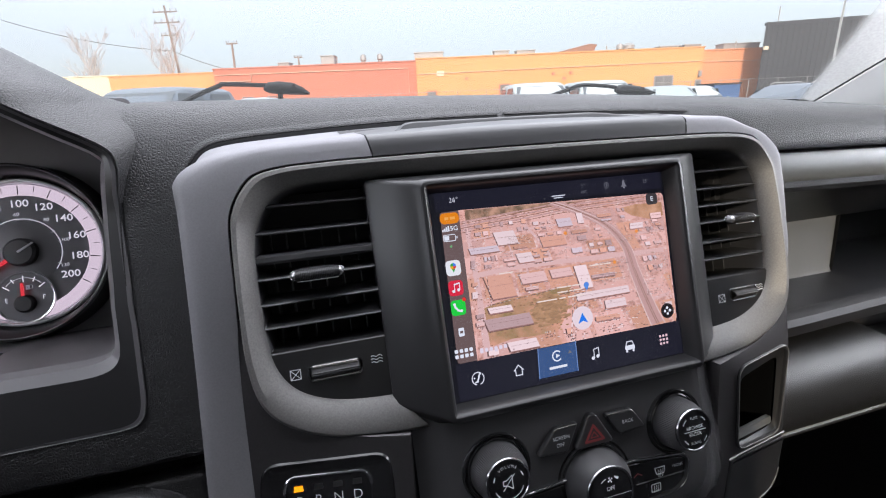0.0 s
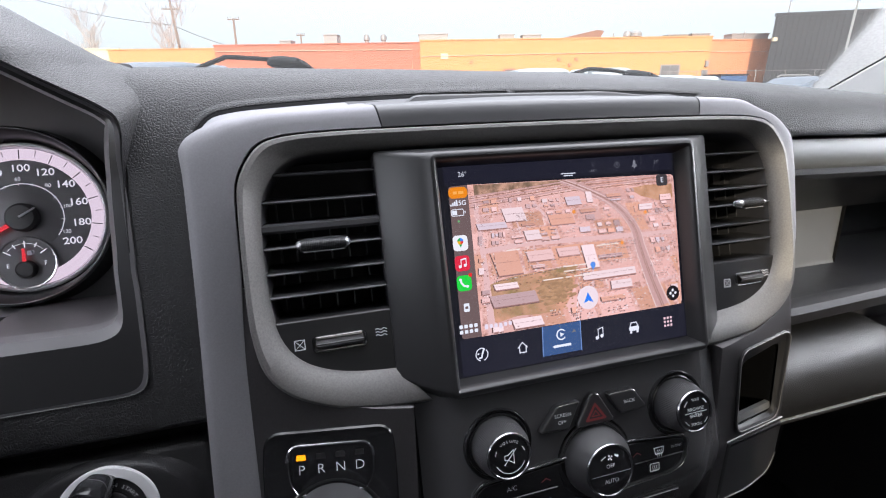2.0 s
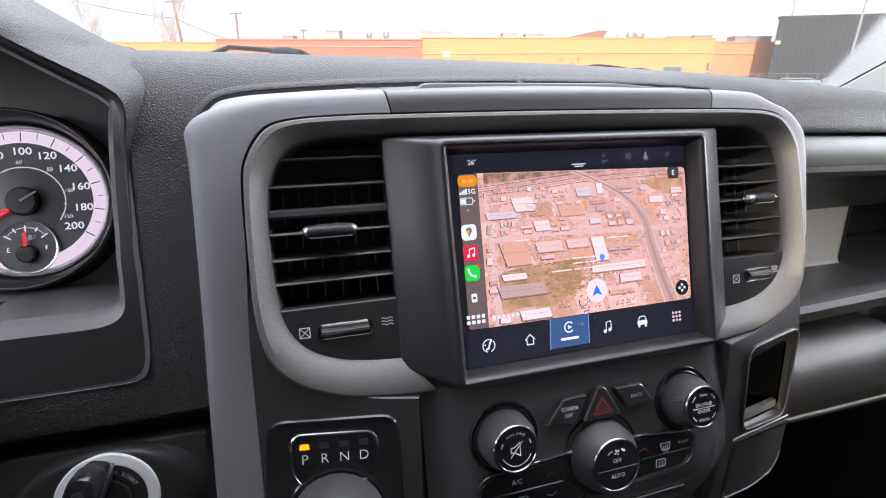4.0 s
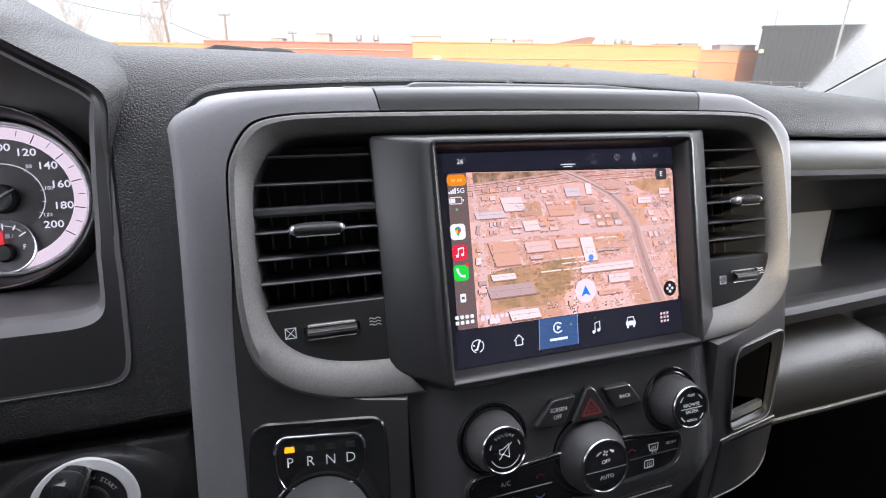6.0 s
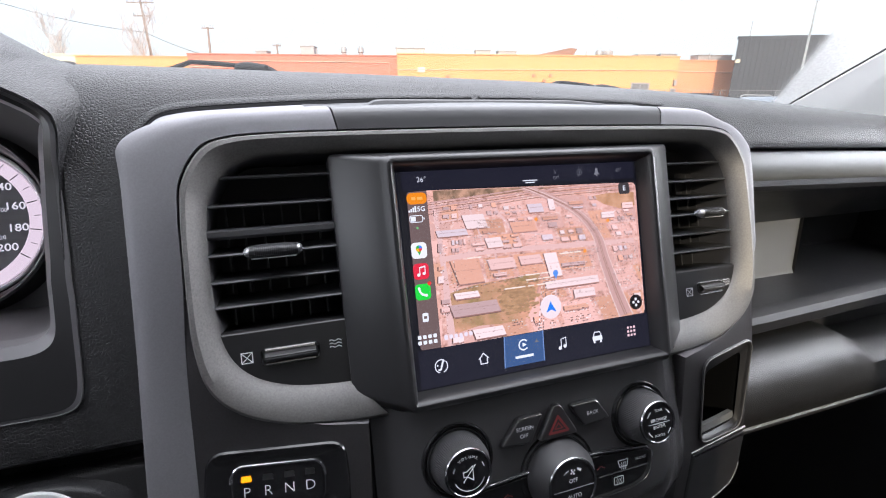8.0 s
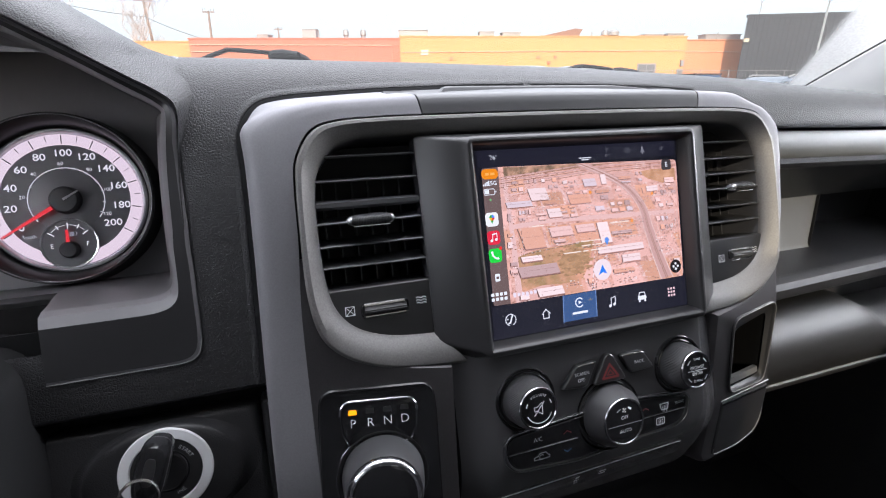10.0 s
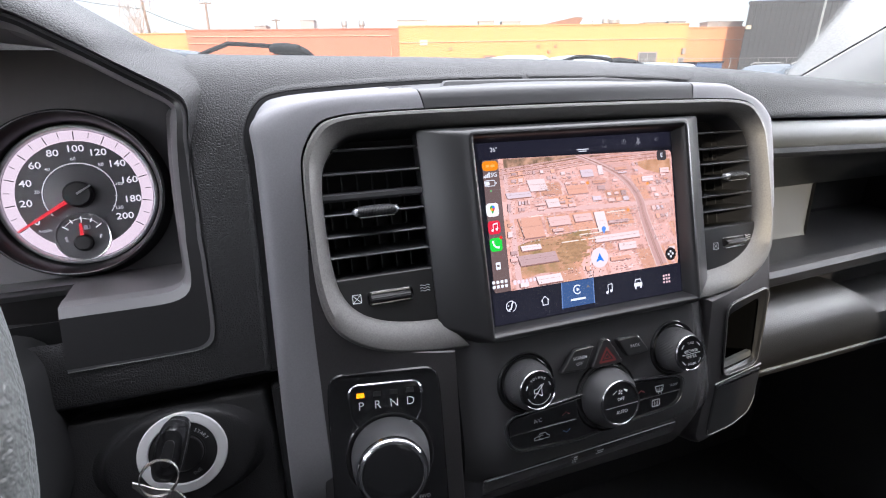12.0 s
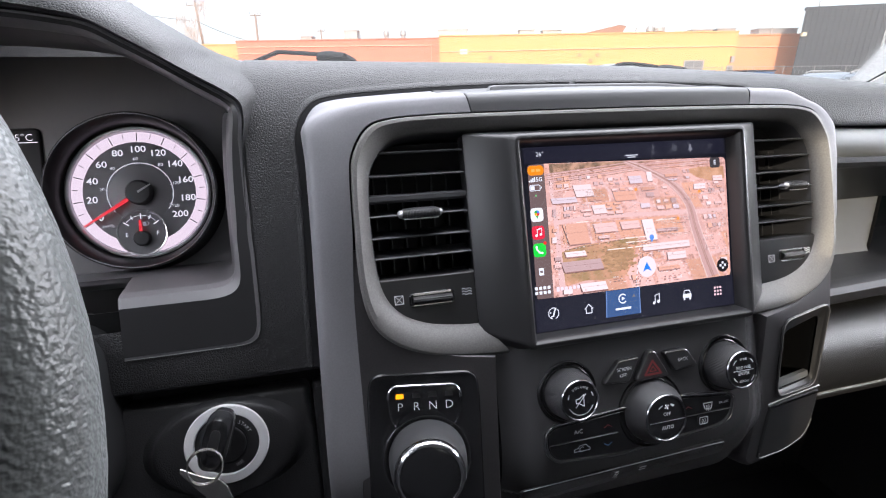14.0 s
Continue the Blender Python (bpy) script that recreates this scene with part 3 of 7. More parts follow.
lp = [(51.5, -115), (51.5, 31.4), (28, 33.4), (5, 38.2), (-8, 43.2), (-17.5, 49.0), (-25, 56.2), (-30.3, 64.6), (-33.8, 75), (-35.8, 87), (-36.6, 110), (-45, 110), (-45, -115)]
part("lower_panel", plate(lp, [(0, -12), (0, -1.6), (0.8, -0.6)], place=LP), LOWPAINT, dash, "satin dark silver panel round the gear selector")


def holed(outer, inner, place, h, bm=None):
    """A flat face with a hole."""
    bm = bm or bmesh.new()
    es = []
    for poly in (outer, inner):
        vs = [bm.verts.new(place(x, y, h)) for x, y in poly]
        es += [bm.edges.new((vs[i - 1], vs[i])) for i in range(len(vs))]
    bmesh.ops.triangle_fill(bm, use_beauty=True, use_dissolve=False, edges=es)
    return bm


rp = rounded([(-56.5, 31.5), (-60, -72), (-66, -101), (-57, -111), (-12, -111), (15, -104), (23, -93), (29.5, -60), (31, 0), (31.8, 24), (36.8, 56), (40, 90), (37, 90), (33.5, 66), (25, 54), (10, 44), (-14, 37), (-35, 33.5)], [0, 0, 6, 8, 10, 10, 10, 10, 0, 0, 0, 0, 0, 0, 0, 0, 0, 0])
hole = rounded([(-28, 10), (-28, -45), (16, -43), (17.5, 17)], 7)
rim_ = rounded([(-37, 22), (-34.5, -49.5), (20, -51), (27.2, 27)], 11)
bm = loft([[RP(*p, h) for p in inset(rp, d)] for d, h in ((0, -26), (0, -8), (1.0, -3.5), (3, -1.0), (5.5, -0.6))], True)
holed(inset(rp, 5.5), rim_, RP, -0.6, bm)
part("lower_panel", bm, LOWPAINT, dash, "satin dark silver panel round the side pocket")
# near-black colour standing for the shade inside the pocket
POCKETBLACK = mat("pocket_shade_black", (0.0045, 0.0045, 0.0048), 0.85, spec=0.1, var=0.2, var_scale=60)
pocket = thing("side_pocket", RP(0, -20), "open black storage pocket in the console side panel", "storage pocket")
bm = loft([[RP(*p, h) for p in q] for q, h in ((rim_, -1.5), (rim_, 0.2), (inset(rim_, 1.2), 1.0), (inset(rim_, 2.6), 0.3), (inset(rim_, 3.2), -1.4), (hole, -3.5))], True)
part("pocket_rim", bm, SMOOTHPAD, pocket, "satin black rim")
# light tube drawn as the glint on the rim
part("rim_highlight", tube([RP(*p, 0.9) for p in inset(rim_, 1.3)], 0.0004, 6, True), TRIM, pocket, "fine highlight drawn round the rim")
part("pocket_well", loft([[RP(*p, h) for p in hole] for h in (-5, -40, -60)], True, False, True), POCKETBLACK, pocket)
part("pocket_floor", loft([[RP(x, y, h) for x, y, h in ((-30, -43, -4), (-30, -37.5, -5), (-30, -37, -9))], [RP(x, y, h) for x, y, h in ((16, -42, -4), (16, -36.5, -5), (16, -36, -9))]], False), GREYPANEL, pocket, "dark grey rubber floor of the pocket")
low = rounded([(-41, -54.5), (-50, -105), (-13, -107.5), (13, -101.5), (21.5, -91), (27.6, -57)], [1, 7, 10, 10, 10, 1])
part("lower_cover", plate(low, [(0, -2), (0, -0.2), (1.2, 0.5), (3, 0.7)], place=RP), BLACK, dash, "black cover below the side pocket")
# light tube drawn as the glint along the cover's lower edge
part("cover_highlight", tube([RP(x, y, 0.6) for x, y in inset(low, 1.2) if y < -60], 0.0005, 6), TRIM, dash, "highlight drawn along the edge of the lower cover")
part("panel_seam", loft([[RP(x, y, h) for y, h in ((-52.4, -0.8), (-53.2, 0.3), (-54, -0.8))] for x in (-42, -20, 10, 28)], False), TRIM, dash)

# black fascia below the screen
rows = []
for k in range(30):
    v = -18.5 - 141.5 * k / 29
    row = []
    for u in (-117.3, -116.8, -114, -109, -104, -99, -93, -86, -60, -30, 0, 30, 60, 86, 93, 99, 104, 109, 114, 116.8, 117.3):
        t = max(0.0, min(1.0, (117.3 - abs(u)) / 30))
        t = t * t * (3 - 2 * t)
        row.append(S(u, v, (-12 if abs(u) > 117 else -6.5) + 12.5 * t + drop(v)))
    rows.append(row)
part("fascia", loft(rows, False), FASCIA, dash, "satin black control fascia")
# vent back wells
for sgn in (-1, 1):
    well = rounded([(sgn * 118, -4), (sgn * 200, -4), (sgn * 200, 141), (sgn * 118, 141)][::sgn], 10)
    part("vent_well", plate(well, [(0, -96), (0, -94)]), VENTBACK, dash)


# ---- screen unit ----
unit = thing("touchscreen_unit", S(0, 50, 0), "black framed colour touchscreen in the console, switched on", "touchscreen")
f0 = rounded([(-125, -8), (-106, -24), (106, -24), (125, -8), (126, 134), (-126, 134)], [2, 2, 2, 2, 3, 3])
f1 = rounded([(-95, -17), (-93, -20.5), (93, -20.5), (95, -17), (96, 127.5), (-96, 127.5)], [2, 4, 4, 2, 6, 6])
bm = loft([[S(*p, -22) for p in f0], [S(*p, -9) for p in f0], [S(a[0] * 0.92 + b[0] * 0.08, a[1] * 0.92 + b[1] * 0.08, -6) for a, b in zip(f0, f1)],
           [S(a[0] * 0.16 + b[0] * 0.84, a[1] * 0.16 + b[1] * 0.84, 8.6) for a, b in zip(f0, f1)]] + [[S(*p, h) for p in inset(f1, d)] for d, h in ((-1.2, 10.6), (0, 11.8), (1.2, 12.5), (2.6, 12.6), (3.8, 11.8), (4.8, 10.0), (5.8, 6.5), (6.8, 2.0), (7.4, 0.2))], True)
part("bezel", bm, BEZEL, unit, "satin black bevelled screen bezel")
glass = rounded([(-87.8, -13.3), (88.2, -13.3), (88.2, 122), (-87.8, 122)], 1.5)
SCREENBLACK = glow("screen_background", srgb(24, 24, 32), 0.8)
part("glass", plate(glass, [(0, -4), (0, 0.4)]), SCREENBLACK, unit, "dark display glass")


# ---- air vents ----
def vent(sgn):
    x0 = sgn * 158
    v = thing("air_vent", S(x0, 80, -10), "black louvred air vent with a silver-tipped centre knob", "air vent", "console air vents")
    face = rounded([(-200, -2), (-120, -2), (-120, 36), (-200, 36)] if sgn < 0 else [(-193, -2), (-120, -2), (-120, 35), (-193, 35)], [26, 2, 0, 0], 7)
    face = [(sgn * -u, q) for u, q in face]
    part("thumbwheel_panel", plate(face, [(0, -22), (0, -10.5), (0.6, -10)]), BLACK, v, "satin black panel below the louvres")
    for k, q in enumerate((123.5, 107.5, 92.5, 80, 64.8, 50.8) if sgn < 0 else (119, 105, 91.5, 78.5, 63, 49.5)):
        deep = [(-1.0, -13), (-0.2, -11.6), (0.6, -12.2), (2.6, -22), (5.2, -40), (4.2, -40), (0.6, -22)]
        if k == 2 and sgn < 0:
            deep = [(-3.6, -14), (-2.0, -11.4), (0.8, -11.4), (2.2, -13), (5.2, -40), (2.2, -40)]
        rows = [[S(sgn * u, q + a, b) for a, b in deep] for u in (122, 197 if sgn < 0 else 191)]
        part("louvre", loft(rows, True, True, True), LOUVRE, v)
    for u in (132, 143.5, 155, 166.5, 178, 188):
        rows = [[S(sgn * (u + d), q, w) for d, w in ((-0.5, -42), (0.5, -42), (0.5, -88), (-0.5, -88))] for q in (36, 136)]
        part("vane", loft(rows, True, True, True), LOUVRE, v)
    sill = rounded([(-198, 30), (-120, 30), (-120, 37), (-198, 37)] if sgn < 0 else [(-191, 30), (-120, 30), (-120, 36), (-191, 36)], 1)
    part("sill", plate([(sgn * -u, q) for u, q in sill], [(0, -50), (0, -12), (0.8, -10.8)]), BLACK, v)
    # knob on the middle louvre
    c, kv_, hl = (-161, 80.5, 13) if sgn < 0 else (163.5, 79, 10)
    rows = []
    for k in range(13):
        u = -hl + 2 * hl * k / 12
        e = 1 - 0.22 * (abs(u) / hl) ** 4
        rows.append([S(c + u, kv_ + 4.0 * e * math.sin(a), -7.5 + 6.2 * e * math.cos(a)) for a in [2 * math.pi * j / 20 for j in range(20)]])
    kb = part("knob", loft(rows, True, True, True), RUBBER, v, "ribbed black rubber knob")
    for j in range(int(hl * 1.7)):
        u = 1 - hl * 0.85 + j
        e = 1 - 0.22 * (abs(u) / hl) ** 4
        ring = [S(c + u, kv_ + 4.15 * e * math.sin(a), -7.5 + 6.4 * e * math.cos(a)) for a in [radians(-100 + 200 * i / 12) for i in range(13)]]
        part("rib", tube(ring, 0.0002, 4), LOUVRE, kb)
    for e in (-1, 1):
        rows = []
        for k in range(6):
            t = k / 5
            q = math.sqrt(max(0.0, 1 - t * t)) if k < 5 else 0.12
            rows.append([S(c + e * (hl + 3.2 * t), kv_ + 3.2 * q * math.sin(a), -7.6 + 5.0 * q * math.cos(a)) for a in [2 * math.pi * j / 16 for j in range(16)]])
        part("chrome_tip", loft(rows, True, False, True), TIP, v, "bright silver tip")
    part("chrome_lip", tube([S(c + u, kv_ - 3.9, -3.8) for u in (1 - hl, -6, 0, 6, hl - 1)], 0.0004, 6), TIP, v, "thin bright lower edge")
    # thumbwheel in its slot
    c, hw = (-157.5, 14) if sgn < 0 else (160, 11)
    slot = rrect(c, 20.2, 2 * hw + 5, 10.8, 3.2)
    part("slot", loft([[S(*p, h) for p in inset(slot, d)] for d, h in ((0, -10.2), (0.5, -9.0), (1.4, -9.4), (1.8, -13))], True, False, True), SMOKE, v)
    rows = []
    for k in range(17):
        a = radians(-70 + 140 * k / 16)
        rr = 11 + (0.25 if k % 2 else -0.15)
        rows.append([S(c + u, 20.2 + rr * math.sin(a) * 0.36, -16.5 + rr * math.cos(a) * 0.95) for u in (-hw, 1 - hw, hw - 1, hw)])
    wh = part("thumbwheel", loft(rows, False), RUBBER, v, "ribbed thumbwheel")
    for q in (-1.06, 1.06):
        part("chrome_strip", loft([[S(c + u, 20.2 + q * 3.45 + a, b) for a, b in ((-0.3, -9.6), (0.3, -9.6), (0.3, -8.3), (-0.3, -8.3))] for u in (0.5 - hw, hw - 0.5)], True, True, True), STEEL, wh, "thin bright strip")
    # symbols
    ic = on(-9.7)
    uo, vo = (-181, 18.6) if sgn < 0 else (138.5, 15.6)
    sq = [(uo - 2.9, vo), (uo + 2.9, vo), (uo + 2.9, vo + 5.8), (uo - 2.9, vo + 5.8)]
    part("closed_symbol", flat(stroke(sq, 0.5, True) + stroke([sq[0], sq[2]], 0.45) + stroke([sq[1], sq[3]], 0.45), ic), WHITE, v)
    uw = -132 if sgn < 0 else 176.5
    bm = bmesh.new()
    for j in (-1.9, 0, 1.9):
        flat(stroke([(uw - 3.4 + k * 0.85, 22.2 + j + 0.45 * math.sin(k * 1.3)) for k in range(9)], 0.55), ic, bm)
    part("airflow_symbol", bm, WHITE, v)
    return v


vent(-1)
vent(1)


# ---- what the screen shows ----
def pix(name, color, strength=1.0):
    return glow(name, srgb(*color), strength)


UI_WHITE, UI_BLUE, UI_TAB, UI_GREY = pix("display_white", (235, 238, 245)), pix("display_blue", (40, 130, 240)), pix("display_tab_blue", (62, 90, 136)), pix("display_grey", (120, 120, 128))
UI_BAR, UI_SIDE = pix("display_bar", (30, 30, 42)), pix("display_sidebar", (112, 92, 90))
part("status_bar", flat([[(-85, 108.5), (86, 108.5), (86, 121), (-85, 121)]], on(0.8)), UI_BAR, unit)
part("menu_bar", flat([[(-85, -12.3), (87, -12.3), (87, 11.2), (-85, 11.2)]], on(0.8)), UI_BAR, unit)
part("app_sidebar", flat([rounded([(-83.2, 11.5), (-70, 11.5), (-70, 108.3), (-82.6, 107.9)], [2, 0, 0, 2])], on(0.8)), UI_SIDE, unit)
# aerial map: ground with mottling, roads, roofs
MAPGROUND = bpy.data.materials.new("display_map_ground")
MAPGROUND.use_nodes = True
mn, ml = MAPGROUND.node_tree.nodes, MAPGROUND.node_tree.links
mb = mn["Principled BSDF"]
mb.inputs["Base Color"].default_value = (0.01, 0.01, 0.01, 1)
mb.inputs["Roughness"].default_value = 0.25
mco, mnz, mnz2, mrp, mxx = (mn.new("ShaderNode" + k) for k in ("TexCoord", "TexNoise", "TexNoise", "ValToRGB", "Mix"))
mnz.inputs["Scale"].default_value, mnz.inputs["Detail"].default_value, mnz.inputs["Roughness"].default_value = 240, 12, 0.8
mnz2.inputs["Scale"].default_value, mnz2.inputs["Detail"].default_value = 40, 4
ml.new(mco.outputs["Object"], mnz.inputs["Vector"])
ml.new(mco.outputs["Object"], mnz2.inputs["Vector"])
for pos, col in ((0.34, (118, 88, 80)), (0.43, (196, 146, 134)), (0.53, (236, 184, 172)), (0.64, (253, 226, 220))):
    e = mrp.color_ramp.elements.new(pos)
    e.color = (*srgb(*col), 1)
mrp.color_ramp.elements.remove(mrp.color_ramp.elements[0])
mrp.color_ramp.elements.remove(mrp.color_ramp.elements[-1])
ml.new(mnz.outputs["Fac"], mrp.inputs["Fac"])
mxx.data_type = "RGBA"
mxx.inputs["B"].default_value = (*srgb(238, 176, 156), 1)
mrg = mn.new("ShaderNodeMapRange")
mrg.inputs["From Min"].default_value, mrg.inputs["From Max"].default_value = 0.5, 0.75
ml.new(mnz2.outputs["Fac"], mrg.inputs["Value"])
ml.new(mrg.outputs[0], mxx.inputs["Factor"])
ml.new(mrp.outputs["Color"], mxx.inputs["A"])
ml.new(mxx.outputs["Result"], mb.inputs["Emission Color"])
mb.inputs["Emission Strength"].default_value = DISPLAY
MAPEDGE = rounded([(-70, 11.3), (85.2, 11.3), (86.6, 105.3), (-70, 108.3)], [0, 4, 4, 0])
part("map_ground", flat([MAPEDGE], on(0.9)), MAPGROUND, unit, "aerial map on the display")


def grown(name, inner, outer, scale):
    """Mottled colour for grass and bare soil on the map."""
    m = glow(name, srgb(*inner))
    n, ln = m.node_tree.nodes, m.node_tree.links
    co, nz, mx = n.new("ShaderNodeTexCoord"), n.new("ShaderNodeTexNoise"), n.new("ShaderNodeMix")
    nz.inputs["Scale"].default_value, nz.inputs["Detail"].default_value = scale, 8
    mx.data_type = "RGBA"
    mx.inputs["A"].default_value, mx.inputs["B"].default_value = (*srgb(*inner), 1), (*srgb(*outer), 1)
    rg = n.new("ShaderNodeMapRange")
    rg.inputs["From Min"].default_value, rg.inputs["From Max"].default_value = 0.36, 0.62
    ln.new(co.outputs["Object"], nz.inputs["Vector"])
    ln.new(nz.outputs["Fac"], rg.inputs["Value"])
    ln.new(rg.outputs[0], mx.inputs["Factor"])
    ln.new(mx.outputs["Result"], n["Principled BSDF"].inputs["Emission Color"])
    return m


def inside(poly):
    return [(max(-69.9, min(84.4, u)), max(11.5, min(108 - 0.0188 * (u + 70), v))) for u, v in poly]


def far(v):
    """How much smaller things get towards the top of the slanting map."""
    return 1.25 - 0.0075 * v


def ribbon(pts, width):
    left, right = [], []
    line = spline([(u, v, 0) for u, v in pts], 6)
    for k, p in enumerate(line):
        d = (line[min(k + 1, len(line) - 1)] - line[max(k - 1, 0)]).normalized()
        w = width * far(p.y) / 2
        left.append((p.x - d.y * w, p.y + d.x * w))
        right.append((p.x + d.y * w, p.y - d.x * w))
    return [inside([left[k], right[k], right[k + 1], left[k + 1]]) for k in range(len(line) - 1)]


SOIL = grown("display_soil", (226, 166, 138), (158, 132, 92), 70)
part("map_field", flat([inside([(-65.5, 42.4), (-52, 46), (-40, 47.4), (-20, 48.2), (3.5, 49.5), (0.5, 41), (-1.5, 33.7), (-6, 26), (-11, 20.4), (-28, 20), (-44, 21), (-62.7, 17.8)])], on(0.98)), SOIL, unit)
part("map_field", flat([inside([(48, 97.5), (62, 99), (84.4, 98.6), (84.4, 89), (72, 87.5), (58, 91.5)])], on(0.98)), grown("display_bare_soil", (222, 170, 138), (186, 138, 104), 110), unit)
part("map_field", flat([inside([(-66, 108), (20, 108), (10, 104.5), (-66, 101)])], on(0.98)), grown("display_far_scrub", (206, 160, 134), (128, 104, 84), 160), unit)
UI_ROAD, UI_HIGH, UI_VERGE = pix("display_road", (232, 190, 184)), pix("display_highway", (206, 164, 158)), pix("display_verge", (150, 112, 98))
AVENUE = [(-4, 107), (14, 99.5), (36.2, 87.1), (49.6, 71.1), (54.4, 53.4), (61.6, 30.7), (68.7, 11.6)]
STREET = [(-65.8, 65), (-38, 67), (-10.5, 66.6), (52, 64.7), (81, 64.2)]
ROADS = ((STREET, 4.4), ([(-67, 101), (-63.8, 66), (-62.6, 8.6)], 4.6), ([(-28.7, 98), (-11.8, 76), (-10.5, 66.6)], 3.2), ([(-9.7, 79), (20, 71), (43, 66)], 2.2), ([(15, 62), (13.6, 31)], 2.0), ([(-28, 66), (-26, 49)], 2.0), ([(-66, 88), (-30, 90.5), (30, 93)], 1.8), ([(-44, 98), (-38, 80), (-36, 67)], 1.8), ([(60, 78), (81, 79)], 2.0), ([(64, 30), (81, 32)], 2.4))
for pts, wd in ROADS:
    part("map_road", flat(ribbon(pts, wd), on(1.0)), UI_ROAD, unit)
for k, (dv, wd) in enumerate(((0, 2.0), (-1.5, 0.9), (-2.9, 1.9), (1.4, 0.9), (2.5, 1.7), (-4.4, 0.8))):
    part("map_highway", flat(ribbon([(-70, 98 + dv), (-20, 101.6 + dv), (10, 103.7 + dv), (83, 105.4 + dv)], wd), on(1.04)), UI_HIGH if k % 2 == 0 else UI_VERGE, unit)
part("map_avenue", flat(ribbon(AVENUE, 10.0), on(1.06)), UI_HIGH, unit)
for off in (-5.0, 5.0, -0.7, 0.7):
    part("map_kerb", flat(ribbon([(u + off * far(v), v) for u, v in AVENUE], 0.8 if abs(off) > 1 else 0.5), on(1.1)), pix("display_kerb", (236, 204, 198)) if abs(off) > 1 else UI_VERGE, unit)
rnd = random.Random(11)


def ground_at(X, Y):
    """A point of the slanting aerial view: across and away, in units of the near edge."""
    v = 166.7 - 158.3 / (1 + Y / 100)
    lean = 0.62 * Y * max(0.0, min(1.0, (62 - X) / 90))
    return 10 + (X - lean) * (166.7 - v) / 158.3, v


def avenue_u(v):
    for (ua, va), (ub, vb) in zip(AVENUE, AVENUE[1:]):
        if v >= vb:
            return ua + (ub - ua) * (va - v) / (va - vb)
    return AVENUE[-1][0]


def tinted(name, color, spread):
    """A display colour that differs from piece to piece."""
    m = pix(name, color)
    n, ln = m.node_tree.nodes, m.node_tree.links
    ge, mr = n.new("ShaderNodeNewGeometry"), n.new("ShaderNodeMapRange")
    mr.inputs["To Min"].default_value, mr.inputs["To Max"].default_value = (1 - spread) * DISPLAY, (1 + spread) * DISPLAY
    ln.new(ge.outputs["Random Per Island"], mr.inputs["Value"])
    ln.new(mr.outputs[0], n["Principled BSDF"].inputs["Emission Strength"])
    return m


LAYERS = {k: [] for k in ("lot", "dirt", "shadow", "wall", "white", "pink", "grey", "tan", "blue", "fitting", "dark_car", "pale_car", "tree", "scrub")}
LANDMARKS = ((-40, 87, 7.3, 4.4, "white"), (-56, 81, 10, 2, "blue"), (-28, 72.5, 5.5, 3.2, "white"), (-48, 56, 8.7, 7.5, "tan"), (-24, 58.6, 9.2, 3.4, "pink"), (-3, 59, 8.0, 2.8, "pink"), (13.4, 53.8, 4.8, 8, "white"), (27.3, 40.6, 20.8, 2.5, "white"),
             (36, 32.2, 8.3, 2.8, "white"), (-45, 32.4, 16, 3.8, "grey"), (-50, 41.4, 8.2, 1.9, "white"), (-37, 15.9, 10.5, 3.1, "white"), (4, 92.5, 5.5, 2.8, "blue"), (-6, 81, 9, 3.4, "tan"), (60.7, 84, 5.4, 2.0, "white"), (78, 89.5, 4.6, 2, "pink"))



def clear(u, v, w=0.0, h=0.0):
    """Whether a spot is free of roads, fields and the large roofs."""
    if not (-68 < u - w and u + w < 83.5 and 12 < v - h and v + h < 105):
        return False
    if abs(u - avenue_u(v)) < w + 5.2 * far(v) or abs(v - 65.6) < h + 1.6 or abs(v - 101.5) < 4.4 or (-64 < u < 1 and 19 < v < 48) or (u > 52 and 88 < v < 99) or (u - 8.6) ** 2 + (v - 26) ** 2 < 70:
        return False
    return all(abs(u - a) > w + c + 0.3 or abs(v - b) > h + d + 0.3 for a, b, c, d, e in LANDMARKS)


def building(u, v, w, h, c, skew):
    """One roof with its front wall, cast shadow and rooftop fittings."""
    s = far(v)
    q = [(u - w + skew, v - h), (u + w + skew, v - h), (u + w - skew, v + h), (u - w - skew, v + h)]
    tall = 0.2 + 0.6 * s * min(1.0, w / 5)
    LAYERS["wall"].append(inside([(q[0][0], q[0][1] - tall), (q[1][0], q[1][1] - tall), q[1], q[0]]))
    LAYERS["shadow"].append(inside([q[0], q[3], (q[3][0] - 0.9 * s, q[3][1]), (q[0][0] - 0.9 * s, q[0][1] - tall)]))
    LAYERS["shadow"].append(inside([(q[0][0], q[0][1] - tall), (q[1][0], q[1][1] - tall), (q[1][0], q[1][1] - tall - 0.3 * s), (q[0][0] - 0.8 * s, q[0][1] - tall - 0.3 * s)]))
    LAYERS[c].append(inside(q))
    for k in range(int(1 + w * h * 0.12)):
        a, b, z = u + rnd.uniform(-0.8, 0.8) * w, v + rnd.uniform(-0.7, 0.7) * h, rnd.uniform(0.25, 0.55) * s
        LAYERS["fitting"].append(inside([(a, b), (a + z * 1.4, b), (a + z * 1.4, b + z), (a, b + z)]))
    if w > 4:
        LAYERS["fitting"].append(inside([(u - w * 0.9, v + h * 0.1), (u + w * 0.9, v + h * 0.1), (u + w * 0.9, v + h * 0.1 + 0.14), (u - w * 0.9, v + h * 0.1 + 0.14)]))


